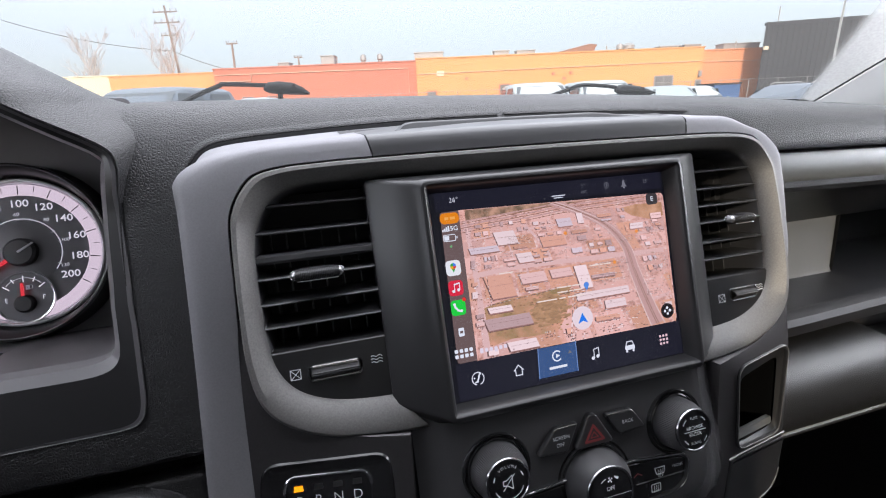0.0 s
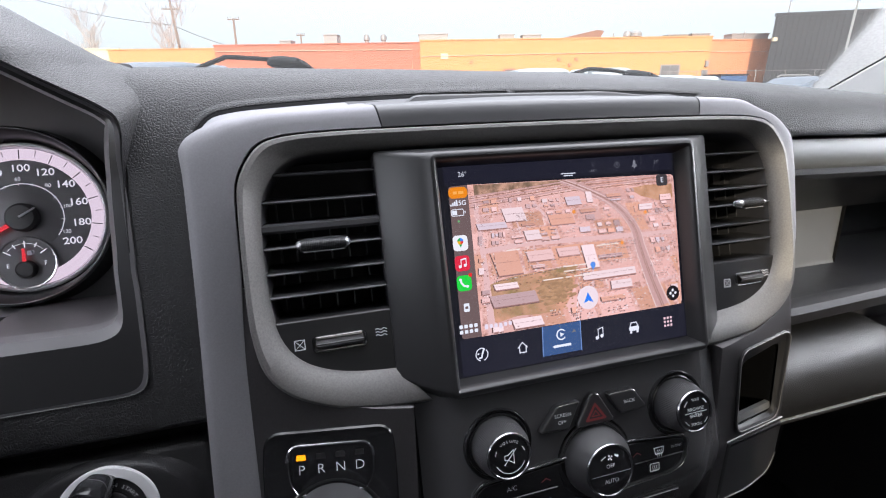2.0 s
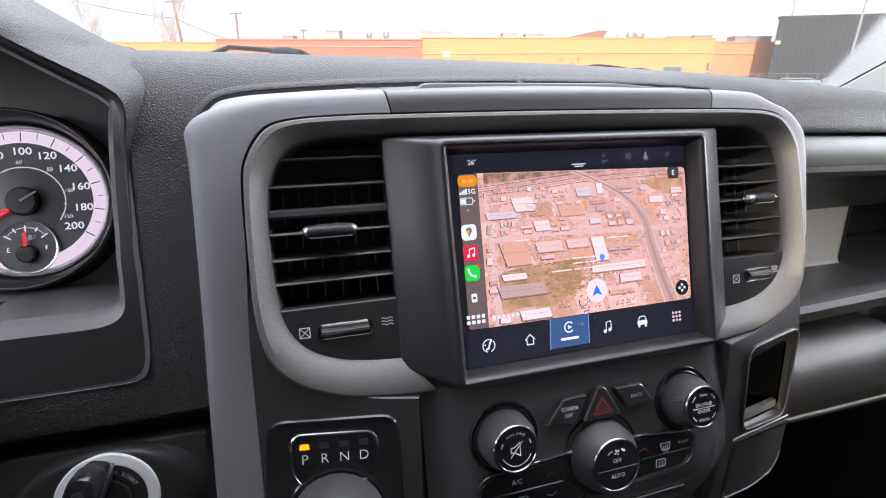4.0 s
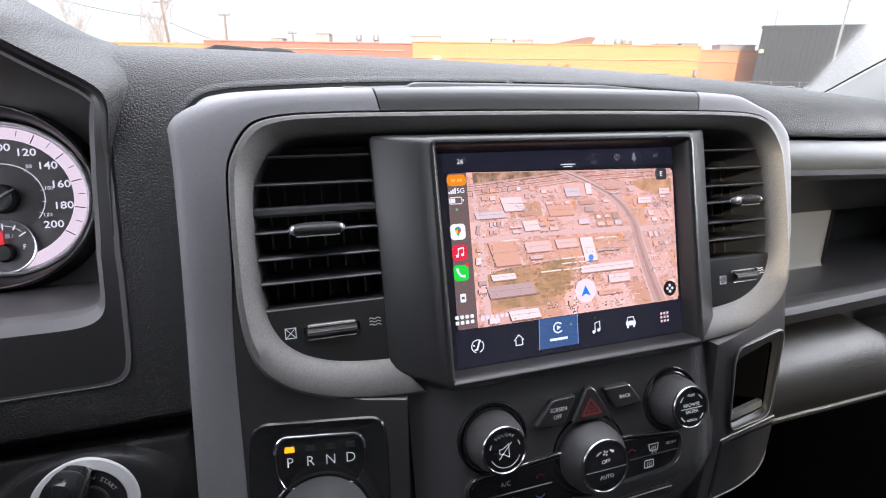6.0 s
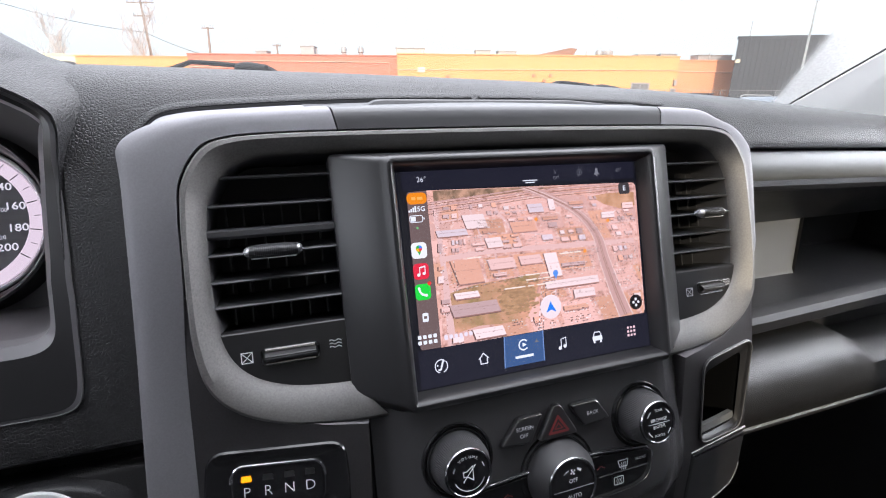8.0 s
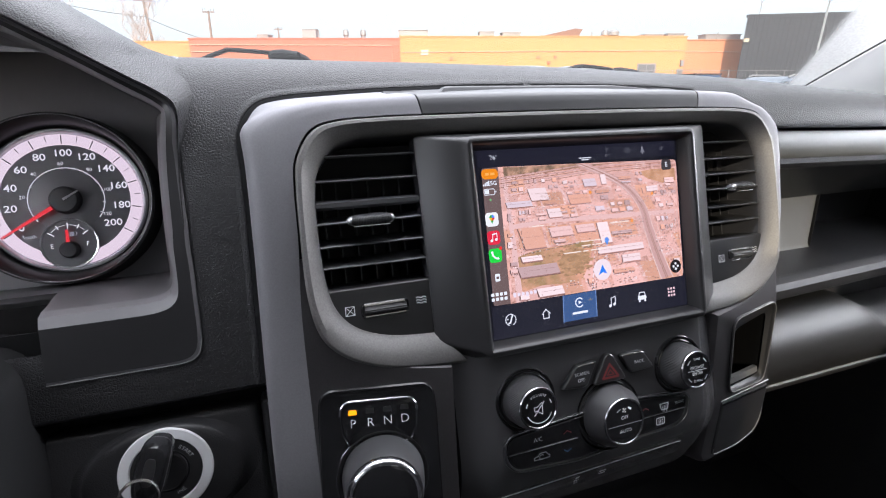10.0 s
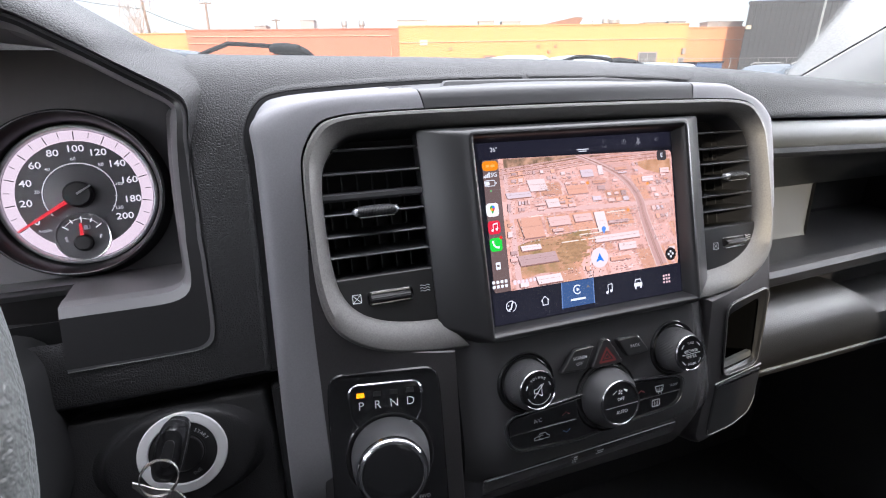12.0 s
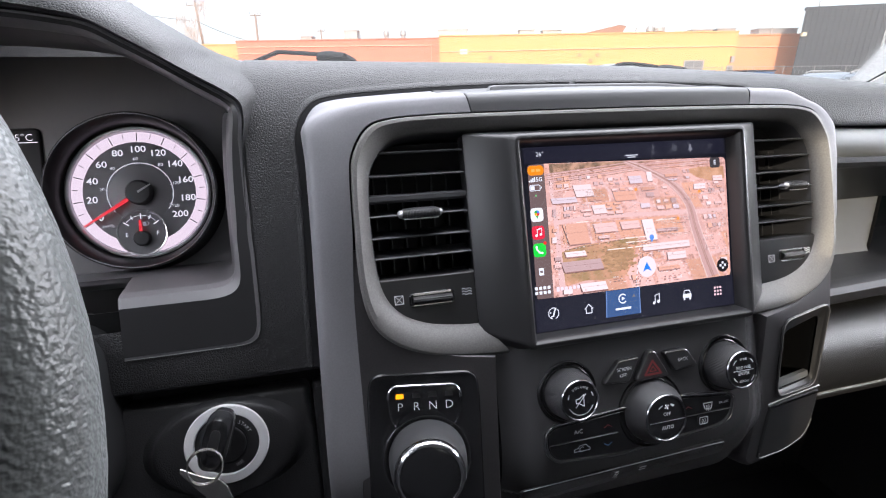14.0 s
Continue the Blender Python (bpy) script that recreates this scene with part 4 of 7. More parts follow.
def car_row(u0, v0, u1, v1, pitch):
    n = max(1, int(math.hypot(u1 - u0, v1 - v0) / (pitch * far(v0))))
    for k in range(n):
        if rnd.random() < 0.28:
            continue
        u, v = u0 + (u1 - u0) * k / n, v0 + (v1 - v0) * k / n
        a, b = 0.62 * far(v), 0.66 * far(v) ** 1.4
        LAYERS[rnd.choice(("dark_car", "dark_car", "pale_car"))].append(inside([(u, v), (u + a, v), (u + a, v + b), (u, v + b)]))


for u, v, w, h, c in LANDMARKS:
    building(u, v, w, h, c, 0.32 * h * max(0.0, min(1.0, (55 - u) / 60)))
for Y0, Y1 in ((1, 14), (17, 32), (35, 53), (60, 77), (79, 100), (104, 134)):
    X = -190.0
    while X < 150:
        wide = rnd.uniform(20, 36)
        corners = [ground_at(x, y) for x, y in ((X, Y0), (X + wide - 4, Y0), (X + wide - 4, Y1), (X, Y1))]
        X += wide
        if all(u < -70 for u, v in corners) or all(u > 84 for u, v in corners):
            continue
        LAYERS[rnd.choice(("lot", "lot", "dirt"))].append(inside(corners))
        (ua, va), (ub, vb), (uc, vc), (ud, vd) = corners
        skew = (ua - ud) / 2 / max(1.0, vd - va)
        cols, deep = rnd.choice((1, 2, 3, 3, 4)), rnd.choice((1, 2, 2, 3))
        for i in range(cols):
            for j in range(deep):
                fu, fv = (i + 0.5) / cols, (j + 0.5) / deep
                u = (ua + (ub - ua) * fu) * (1 - fv) + (ud + (uc - ud) * fu) * fv
                v = va + (vd - va) * fv
                w, h = (ub - ua) / cols * rnd.uniform(0.20, 0.44) * (1 - 0.2 * fv), (vd - va) / deep * rnd.uniform(0.15, 0.36)
                if rnd.random() < 0.86 and clear(u, v, w, h):
                    building(u, v, w, h, rnd.choice(("white", "pink", "pink", "tan", "tan", "grey", "grey", "blue")), skew * h)
                    car_row(u - w, v - h - 1.6 * far(v), u + w, v - h - 1.6 * far(v), 1.0)
                elif clear(u, v):
                    for r in range(3):
                        vv = v + (r - 1) * 1.5 * far(v)
                        car_row(u - w, vv, u + w, vv, 0.95)
        for k in range(7):
            f = rnd.random()
            u, v = rnd.choice(((ua + (ub - ua) * f, va), (ud + (uc - ud) * f, vd), (ua + (ud - ua) * f, va + (vd - va) * f)))
            if clear(u, v):
                r = rnd.uniform(0.3, 0.75) * far(v)
                LAYERS["tree"].append(inside([(u + r * rnd.uniform(0.7, 1.2) * math.cos(a), v + 0.7 * r * rnd.uniform(0.7, 1.2) * math.sin(a)) for a in [2 * math.pi * i / 7 for i in range(7)]]))
for row in ((6.3, 41, 0.7, 10.4), (4.6, 41, -1.0, 10.4), (3.0, 40, -2.6, 10.4), (24, 61, 46, 61), (26, 57.5, 46, 56.5), (26, 53, 46, 52), (-34, 64, -33, 49), (-57, 63, -56, 46), (-60, 44.5, 2, 49), (26, 49, 46, 48.4), (-44, 10, -20, 9.4), (18, 36, 30, 35.6), (-8, 44, 6, 45)):
    car_row(*row, 0.8)
for k in range(260):
    u, v = rnd.uniform(-62, 6), rnd.uniform(20, 47)
    r = rnd.uniform(0.25, 0.7)
    if all(abs(u - a) > c + 1 or abs(v - b) > d + 1 for a, b, c, d, e in LANDMARKS) and abs(v - 47 + 0.02 * u) < 7 or rnd.random() < 0.12:
        LAYERS["tree"].append(inside([(u + r * math.cos(a), v + 0.7 * r * math.sin(a)) for a in [2 * math.pi * i / 6 for i in range(6)]]))
for k in range(5200):
    v = 9.5 + 96 * rnd.random() ** 0.7
    u, s = rnd.uniform(-67, 83), far(v)
    if clear(u, v, 0.4, 0.3):
        a, b = rnd.uniform(0.3, 1.7) * s, rnd.uniform(0.16, 0.5) * s
        LAYERS[rnd.choice(("dark_car", "tree", "wall", "pale_car", "pink", "grey"))].append(inside([(u, v), (u + a, v + 0.05 * a), (u + a - 0.1 * b, v + b), (u - 0.1 * b, v + b)]))
for k in range(420):
    u, v, r = rnd.gauss(-15, 7), rnd.gauss(36.5, 5.5), rnd.uniform(0.4, 1.9)
    if -62 < u < 0 and 20 < v < 47.5 and not (u < -29 and 25 < v < 44):
        LAYERS["scrub"].append(inside([(u + 1.5 * r * rnd.uniform(0.6, 1.2) * math.cos(a), v + 0.7 * r * rnd.uniform(0.6, 1.2) * math.sin(a)) for a in [2 * math.pi * i / 8 for i in range(8)]]))
for k in range(240):
    u, v = rnd.uniform(-69, 84), rnd.uniform(98, 105)
    r = rnd.uniform(0.2, 0.5)
    LAYERS["tree"].append(inside([(u - r * 2, v), (u + r * 2, v), (u + r, v + r * 0.6), (u - r, v + r * 0.6)]))
MAPCOLOURS = {"lot": ((234, 184, 174), 0.14, 0.94), "dirt": ((222, 166, 142), 0.14, 0.95), "shadow": ((112, 84, 80), 0.3, 1.12), "wall": ((178, 132, 124), 0.3, 1.14), "white": ((248, 222, 220), 0.10, 1.18), "pink": ((246, 204, 198), 0.16, 1.18),
              "grey": ((206, 172, 170), 0.2, 1.18), "tan": ((236, 178, 156), 0.18, 1.18), "blue": ((228, 208, 214), 0.10, 1.18), "fitting": ((140, 108, 104), 0.35, 1.22), "dark_car": ((112, 86, 84), 0.45, 1.2), "pale_car": ((250, 236, 236), 0.1, 1.2), "tree": ((146, 106, 84), 0.25, 1.16), "scrub": ((182, 142, 108), 0.26, 1.02)}
for name, (col, spread, w) in MAPCOLOURS.items():
    tagged(part("map_" + name + "_layer", flat([q for q in LAYERS[name] if abs(sum(a[0] * b[1] - b[0] * a[1] for a, b in zip(q, q[1:] + q[:1]))) > 0.02], on(w)), tinted("display_" + name, col, spread), unit), kind="stuff")
# place marks
part("map_halo", flat([disc(8.6, 26, 8.0, 28)], on(1.3)), pix("display_halo", (244, 224, 226)), unit)
part("position_arrow", flat([[(8.6, 29.6), (4.9, 22.4), (8.6, 24.0)], [(8.6, 29.6), (8.6, 24.0), (12.3, 22.4)]], on(1.4)), UI_BLUE, unit, "blue position arrow")
part("place_pin", flat([disc(14.5, 48, 2.0), [(12.9, 47), (16.1, 47), (14.5, 44)]], on(1.4)), pix("display_pin", (92, 150, 225)), unit)
for u, v in ((3.5, 85), (39, 60.5), (60, 80)):
    part("place_pin", flat([disc(u, v, 1.3, 12)], on(1.4)), pix("display_pin_orange", (240, 150, 60)), unit)
UI_LABEL = pix("display_label", (248, 226, 214))
for x0, x1, v in ((-24, 12, 41.4), (-8, 11, 45.4), (-8, 10, 48.6), (19, 36, 60), (-48, -38, 63.8)):
    part("place_label_bars", flat([[(x0 + (x1 - x0) * a, v), (x0 + (x1 - x0) * b, v), (x0 + (x1 - x0) * b, v + 0.85), (x0 + (x1 - x0) * a, v + 0.85)] for a, b in ((0, 0.42), (0.47, 0.6), (0.65, 1))], on(1.4)), UI_LABEL, unit)
part("map_logo_bars", flat([rrect(-66.5 + 3.3 * k, 17.2 - (0.6 if k == 3 else 0), 2.4, 3.4 if k % 3 == 0 else 2.6, 0.9, 3) for k in range(6)], on(1.4)), pix("display_logo", (236, 222, 232)), unit)
part("compass_badge", flat([rrect(76, 101.5, 9.5, 8, 2)], on(1.4)), pix("display_badge", (66, 60, 62)), unit)
words("E", SM(76, 101.5, 1.5), 3.4, UI_WHITE, unit, bold=0.12)
b = part("pan_button", flat([disc(77.5, 20, 5.4, 24)], on(1.4)), pix("display_button", (34, 28, 30)), unit, "round pan button")
part("pan_dots", flat([disc(77.5 + 2.1 * math.cos(a), 20 + 2.1 * math.sin(a), 1.05, 10) for a in (0, math.pi / 2, math.pi, -math.pi / 2)], on(1.5)), UI_WHITE, unit)
# status bar
words("26°", SM(-72.5, 115, 1.0), 3.1, UI_WHITE, unit)
words("5°", SM(22, 115.8, 1.0), 2.4, UI_GREY, unit)
words("EXT", SM(22, 111.6, 1.0), 1.8, UI_GREY, unit)
words("25°", SM(73, 114.6, 1.0), 2.4, UI_GREY, unit)
part("bell_symbol", flat([[(52, 112.4), (57, 112.4), (55.8, 114), (55.4, 116.4), (54.5, 117.4), (53.6, 116.4), (53.2, 114)], disc(54.5, 111.8, 0.7, 8)], on(1.0)), UI_GREY, unit)
part("alert_symbol", flat(stroke(disc(40.5, 114.5, 1.9, 16), 0.35, True) + [[(40.2, 113.6), (40.8, 113.6), (40.8, 115.6), (40.2, 115.6)]], on(1.0)), UI_GREY, unit)
part("pull_handle", flat([[(-3.5, 110.6), (7.5, 110.6), (7.5, 111.2), (-3.5, 111.2)], [(-1.5, 109.2), (5.5, 109.2), (5.5, 109.8), (-1.5, 109.8)]], on(1.0)), UI_WHITE, unit)
# sidebar
part("clock_pill", flat([rrect(-76.6, 103.8, 12.6, 7, 2.8)], on(1.0)), pix("display_orange", (238, 138, 20)), unit, "orange clock pill")
part("clock_bars", flat([[(-80, 102.9), (-77.4, 102.9), (-77.4, 104.7), (-80, 104.7)], [(-76.4, 102.9), (-73, 102.9), (-73, 104.7), (-76.4, 104.7)]], on(1.1)), pix("display_orange_light", (250, 176, 84)), unit)
part("signal_bars", flat([[(-82.4 + 1.3 * k, 95.6), (-81.4 + 1.3 * k, 95.6), (-81.4 + 1.3 * k, 96.8 + 0.8 * k), (-82.4 + 1.3 * k, 96.8 + 0.8 * k)] for k in range(4)], on(1.0)), UI_WHITE, unit)
words("5G", SM(-74.4, 97.2, 1.0), 2.9, UI_WHITE, unit, bold=0.1)
part("battery_symbol", flat(stroke(rrect(-78.1, 91.4, 8.0, 4, 1), 0.45, True) + [[(-81.6, 90), (-78.4, 90), (-78.4, 92.8), (-81.6, 92.8)], [(-73.5, 90.8), (-72.8, 90.8), (-72.8, 92), (-73.5, 92)]], on(1.0)), UI_WHITE, unit)
part("green_dot", flat([disc(-77.8, 85.9, 0.8, 10)], on(1.0)), pix("display_green_dim", (120, 180, 120)), unit)
for v, nm, col in ((72.2, "map_app_tile", (240, 240, 240)), (59.4, "music_app_tile", (226, 40, 66)), (46.8, "phone_app_tile", (38, 214, 64))):
    part(nm, flat([rrect(-78.2, v, 9.8, 9.8, 2.4)], on(1.0)), pix("display_" + nm, col), unit)
for a, col in ((0, (66, 133, 244)), (90, (52, 168, 83)), (180, (251, 188, 5)), (270, (234, 67, 53))):
    part("app_mark", flat([[(-78.2, 73.4)] + arc(-78.2, 73.4, 2.0, a, a + 90, 6)], on(1.1)), pix("display_mark_%d" % a, col), unit)
part("app_mark", flat([[(-79.6, 72.2), (-76.8, 72.2), (-78.2, 69.2)]], on(1.08)), pix("display_mark_green", (52, 168, 83)), unit)
part("note_mark", flat([disc(-79.9, 57.4, 1.0, 10), disc(-76.5, 58, 1.0, 10), [(-79.3, 57.4), (-78.8, 57.4), (-78.8, 62), (-79.3, 62)], [(-75.9, 58), (-75.4, 58), (-75.4, 62.6), (-75.9, 62.6)], [(-79.3, 61.2), (-75.4, 61.9), (-75.4, 62.8), (-79.3, 62.1)]], on(1.1)), UI_WHITE, unit)
part("handset_mark", flat(stroke([(-80.6, 49), (-80.0, 47), (-78.5, 45.2), (-76.4, 44.5)], 1.3) + [disc(-80.5, 49.1, 0.95, 8), disc(-76.3, 44.6, 0.95, 8)], on(1.1)), UI_WHITE, unit)
part("badge_dot", flat([disc(-73.8, 51.6, 1.3, 12)], on(1.15)), pix("display_red", (232, 52, 44)), unit)
part("card_symbol", flat([rrect(-78.2, 31.2, 3.8, 5.4, 0.8)], on(1.0)), UI_WHITE, unit)
part("card_mark", flat([[(-79.2, 30.4), (-77.2, 30.4), (-77.2, 32), (-79.2, 32)]], on(1.1)), UI_SIDE, unit)
part("app_grid_symbol", flat([rrect(-83.2 + 3.3 * (k % 4), 19.4 - 3.4 * (k // 4), 2.3, 2.3, 0.5, 2) for k in range(8)], on(1.0)), UI_WHITE, unit)
# menu bar
part("active_tab", flat([[(-28.6, -8.8), (0.4, -8.8), (1.0, 11.0), (-27.4, 11.0)]], on(0.95)), UI_TAB, unit)
TABEDGE = pix("display_tab_edge", (120, 150, 200))
part("tab_edge", flat(stroke([(-28.6, -8.8), (-27.4, 11)], 0.6), on(1.0)), TABEDGE, unit)
part("tab_edge", flat(stroke([(0.4, -8.8), (1.0, 11)], 0.6), on(1.0)), TABEDGE, unit)
part("tab_logo", flat(stroke(arc(-14, 4.0, 3.3, 45, 315, 20), 0.9) + [[(-14.8, 2.5), (-11.8, 4.0), (-14.8, 5.5)]], on(1.1)), UI_WHITE, unit)
part("tab_name_bar", flat([rrect(-14, -3.5, 13.5, 1.7, 0.6, 3)], on(1.1)), UI_WHITE, unit)
part("tab_caret", flat([[(-6, 4.2), (-2.6, 4.2), (-4.3, 6.4)]], on(1.1)), UI_GREY, unit)
part("seat_climate_symbol", flat(stroke(arc(-71.2, 0, 4.0, 60, 250, 16), 0.6) + stroke(arc(-71.2, 0, 4.0, -70, 40, 10), 0.6) + stroke([(-73, -2.2), (-71.6, -2.0), (-70.2, 2.0)], 1.1) + [disc(-69.6, 3.0, 0.8, 8), disc(-73.6, 0.6, 0.6, 8)], on(1.0)), UI_WHITE, unit)
part("home_symbol", flat(stroke([(-46, -0.2), (-42.7, 3.2), (-39.4, -0.2)], 0.65) + stroke([(-45, 0), (-45, -3.4), (-40.4, -3.4), (-40.4, 0)], 0.65), on(1.0)), UI_WHITE, unit)
part("note_symbol", flat([disc(13.0, -2.6, 1.25, 10), disc(16.8, -1.8, 1.25, 10)] + stroke([(14.1, -2.6), (14.1, 3.2), (17.9, 4.0), (17.9, -1.8)], 0.6), on(1.0)), UI_WHITE, unit)
part("car_symbol", flat([rrect(43, -0.6, 8, 3.2, 0.9)] + stroke([(39.9, 1.0), (40.8, 3.6), (45.2, 3.6), (46.1, 1.0)], 0.7) + [[(39.6, -3.8), (41.2, -3.8), (41.2, -2), (39.6, -2)], [(44.8, -3.8), (46.4, -3.8), (46.4, -2), (44.8, -2)]], on(1.0)), UI_WHITE, unit)
part("apps_symbol", flat([rrect(69 + 2.7 * (k % 3), 2.7 - 2.7 * (k // 3), 1.7, 1.7, 0.3, 2) for k in range(9)], on(1.0)), pix("display_apps", (236, 200, 205)), unit)


# ---- knobs and buttons ----
def knob(name, u, v, label, r_base, r_face, h, base=5.0, m=None, ridge=0.35, category="knob"):
    m = m or SM(u, v, base)
    k = thing(name, m.translation, label, category)
    part("collar", lathe([(r_base + 5.0, -3), (r_base + 4.7, 1.6), (r_base + 3.9, 3.0), (r_base + 2.9, 2.2), (r_base + 2.2, 0.6), (r_base + 1.6, 1.8), (r_base + 0.8, 2.2), (r_base - 0.2, 0)], m, 64, cap=False), GLOSS, k, "gloss black collar")
    part("grip", lathe([(r_base - 0.4, 0), (r_base - 0.6, 2.5), (r_base - 1.2, h * 0.5), (r_face + 0.7, h - 2.4), (r_face + 0.3, h - 1.4)], m, 180, ridge=ridge / 2, ridge_rows=(1, 2, 3)), RUBBER, k, "finely ribbed black rubber grip")
    part("chrome_ring", lathe([(r_face + 0.5, h - 2.0), (r_face + 0.6, h - 0.9), (r_face + 0.1, h - 0.1), (r_face - 0.7, h), (r_face - 1.1, h - 0.5)], m, 72, cap=False), SMOKE, k, "thin dark chrome ring")
    part("face", lathe([(r_face - 1.0, h - 0.8), (r_face - 3, h - 0.5), (r_face * 0.4, h - 0.2), (0.2, h - 0.15)], m, 48), GLOSS, k, "gloss black face")
    return k, m @ Matrix.Translation((0, 0, h * 0.001))


def face_at(fm):
    return lambda x, y: fm @ Vector((x * 0.001, y * 0.001, 0.0001))


def fm_at(fm, x, y, spin=0):
    return fm @ Matrix.Translation((x * 0.001, y * 0.001, 0.0001)) @ Matrix.Rotation(radians(spin), 4, "Z")


def ring_words(text, fm, r, mid, step, size, material, parent, flip=False):
    """Letters set round a circle."""
    for i, ch in enumerate(text):
        if ch == " ":
            continue
        off = (i - (len(text) - 1) / 2) * step
        a = mid + off if flip else mid - off
        x, y = r * math.cos(radians(a)), r * math.sin(radians(a))
        words(ch, fm_at(fm, x, y, a + 90 if flip else a - 90), size, material, parent)


vk, fm = knob("volume_knob", -68, -57, "ribbed black volume knob with a chrome ring", 18.3, 13.8, 20)
fm = fm @ Matrix.Scale(0.88, 4)
ring_words("VOLUME", fm, 10.8, 90, 13.5, 1.9, WHITE, vk)
f = face_at(fm)
part("mute_symbol", flat(stroke([(-4, -1.6), (-1.6, -1.6), (2.6, -4.6), (2.6, 4.6), (-1.6, 1.6), (-4, 1.6)], 0.55, True) + stroke([(-4.5, -4.8), (4.6, 5.0)], 0.55), f), WHITE, vk)
part("dial_marks", flat(stroke(arc(0, 0, 11, 205, 335, 18), 0.5) + stroke(arc(0, 0, 11, 150, 165, 4), 0.6) + stroke(arc(0, 0, 11, 15, 30, 4), 0.6), f), WHITE, vk)
tk, fm = knob("tune_knob", 67.5, -57, "ribbed black tuning knob with a chrome ring", 18.3, 13.8, 20)
fm = fm @ Matrix.Scale(0.93, 4)
f = face_at(fm)
words("TUNE", fm_at(fm, 0, 9.0), 1.8, WHITE, tk)
words("BROWSE", fm_at(fm, 0, 2.2), 2.5, WHITE, tk)
words("ENTER", fm_at(fm, 0, -2.6), 2.5, WHITE, tk)
words("SCROLL", fm_at(fm, 0, -8.8), 1.8, WHITE, tk)
part("dial_marks", flat([[(-9.5, -0.35), (9.5, -0.35), (9.5, 0.05), (-9.5, 0.05)]] + stroke(arc(0, 0, 11, 30, 52, 6), 0.6) + stroke(arc(0, 0, 11, 128, 150, 6), 0.6) + stroke(arc(0, 0, 11, 210, 232, 6), 0.6) + stroke(arc(0, 0, 11, 308, 330, 6), 0.6), f), WHITE, tk)
fk, fm = knob("fan_knob", -0.3, -82, "large black fan speed knob with a chrome ring", 23.6, 16.6, 20, base=4.0, ridge=0.2)
fm = fm @ Matrix.Scale(0.9, 4)
f = face_at(fm)
words("OFF", fm_at(fm, 0, 3.6), 2.8, WHITE, fk)
words("AUTO", fm_at(fm, 0, -7.2), 2.8, WHITE, fk)
part("dial_marks", flat([[(-16, -2.2), (16, -2.2), (16, -1.8), (-16, -1.8)]], f), DIM, fk)
part("fan_symbol", flat([[(0, 9.6), (1.9 * math.cos(a) - 0.6 * math.sin(a), 9.6 + 1.9 * math.sin(a) + 0.6 * math.cos(a)), (2.3 * math.cos(a), 9.6 + 2.3 * math.sin(a)), (1.9 * math.cos(a) + 0.9 * math.sin(a), 9.6 + 1.9 * math.sin(a) - 0.9 * math.cos(a))] for a in (0.6, 2.17, 3.74, 5.31)]
     + stroke(arc(0, 0, 11.5, 108, 128, 6), 0.7) + [[(3.4, 10.8), (6.0, 8.7), (7.2, 10.2), (3.9, 11.9)]], f), WHITE, fk)


def button(name, poly, label, h=10.6, r=2.5, material=None, base=4.0):
    b = thing(name, S(poly[0][0], poly[0][1], h), label, "button", "console buttons")
    q = rounded(poly, r)
    part("cap", plate(q, [(0, base), (0, h - 1.2), (0.5, h - 0.3), (1.3, h)], curl=True), material or BLACK, b, smooth=False)
    hi = sorted([p for p in inset(q, 0.5)], key=lambda p: p[0])
    hi = [p for p in hi if p[1] > max(c[1] for c in q) - 3.0]
    part("bright_edge", tube([S(u, v, h - 0.3) for u, v in hi], 0.00022, 5), STEEL, b)
    part("gap", loft([[S(u, v, w + drop(v)) for u, v in inset(q, d)] for d, w in ((-1.2, 6.05), (0.2, 6.1))], True), DARK, b)
    return b


b = button("screen_off_button", [(-41, -55), (-19.5, -56.5), (-9.5, -39), (-27, -39.5)], "black screen switch with white lettering")
words("SCREEN", SM(-23.5, -46, 10.75), 2.4, WHITE, b)
words("OFF", SM(-24.5, -50.5, 10.75), 2.4, WHITE, b)
b = button("hazard_button", [(-14.5, -57), (15.5, -57), (3.6, -36), (-1.8, -36)], "black triangular hazard light switch with a red triangle", r=3.5)
tri_ = [(-6.2, -53.2), (7.4, -53.2), (0.6, -43.2)]
part("red_triangle", flat(stroke(tri_, 1.7, True), on(10.75)), REDPRINT, b, "red warning triangle")
part("inner_triangle", flat(stroke(inset(tri_, 2.4), 0.7, True), on(10.75)), REDPRINT, b)
b = button("back_button", [(20, -54), (41, -52.5), (31.5, -38.5), (11, -38.5)], "black switch lettered in white")
words("BACK", SM(27, -46, 10.75), 2.4, WHITE, b)
# climate panel
clim = thing("climate_panel", S(0, -92, 6), "gloss black climate control panel with a chrome upper edge", "control panel")
cp = rounded([(-89, -84), (-82, -78.5), (-24, -75), (30, -74.5), (70, -79), (75.5, -84), (71, -101), (60, -106.5), (6, -109.5), (-28, -113), (-80, -108.5), (-89, -99)], [4, 5, 4, 6, 5, 4, 6, 6, 4, 6, 8, 6])
part("frame", loft([[S(u, v, w + drop(v)) for u, v in inset(cp, d)] for d, w in ((-0.3, 5), (0, 7.4), (0.8, 8.0), (2.0, 7.6), (2.6, 6.4))], True), BLACK, clim)
top_edge = [p for p in inset(cp, 0.6) if p[1] > -88 and -89 < p[0] < 75]
part("chrome_edge", tube([S(u, v, 8.0 + drop(v)) for u, v in sorted(top_edge)], 0.0006, 6), CHROME, clim, "chrome edge strip")
part("bright_outline", tube([S(u, v, 7.9 + drop(v)) for u, v in inset(cp, 0.8)], 0.0004, 6, True), SMOKE, clim, "fine bright outline")
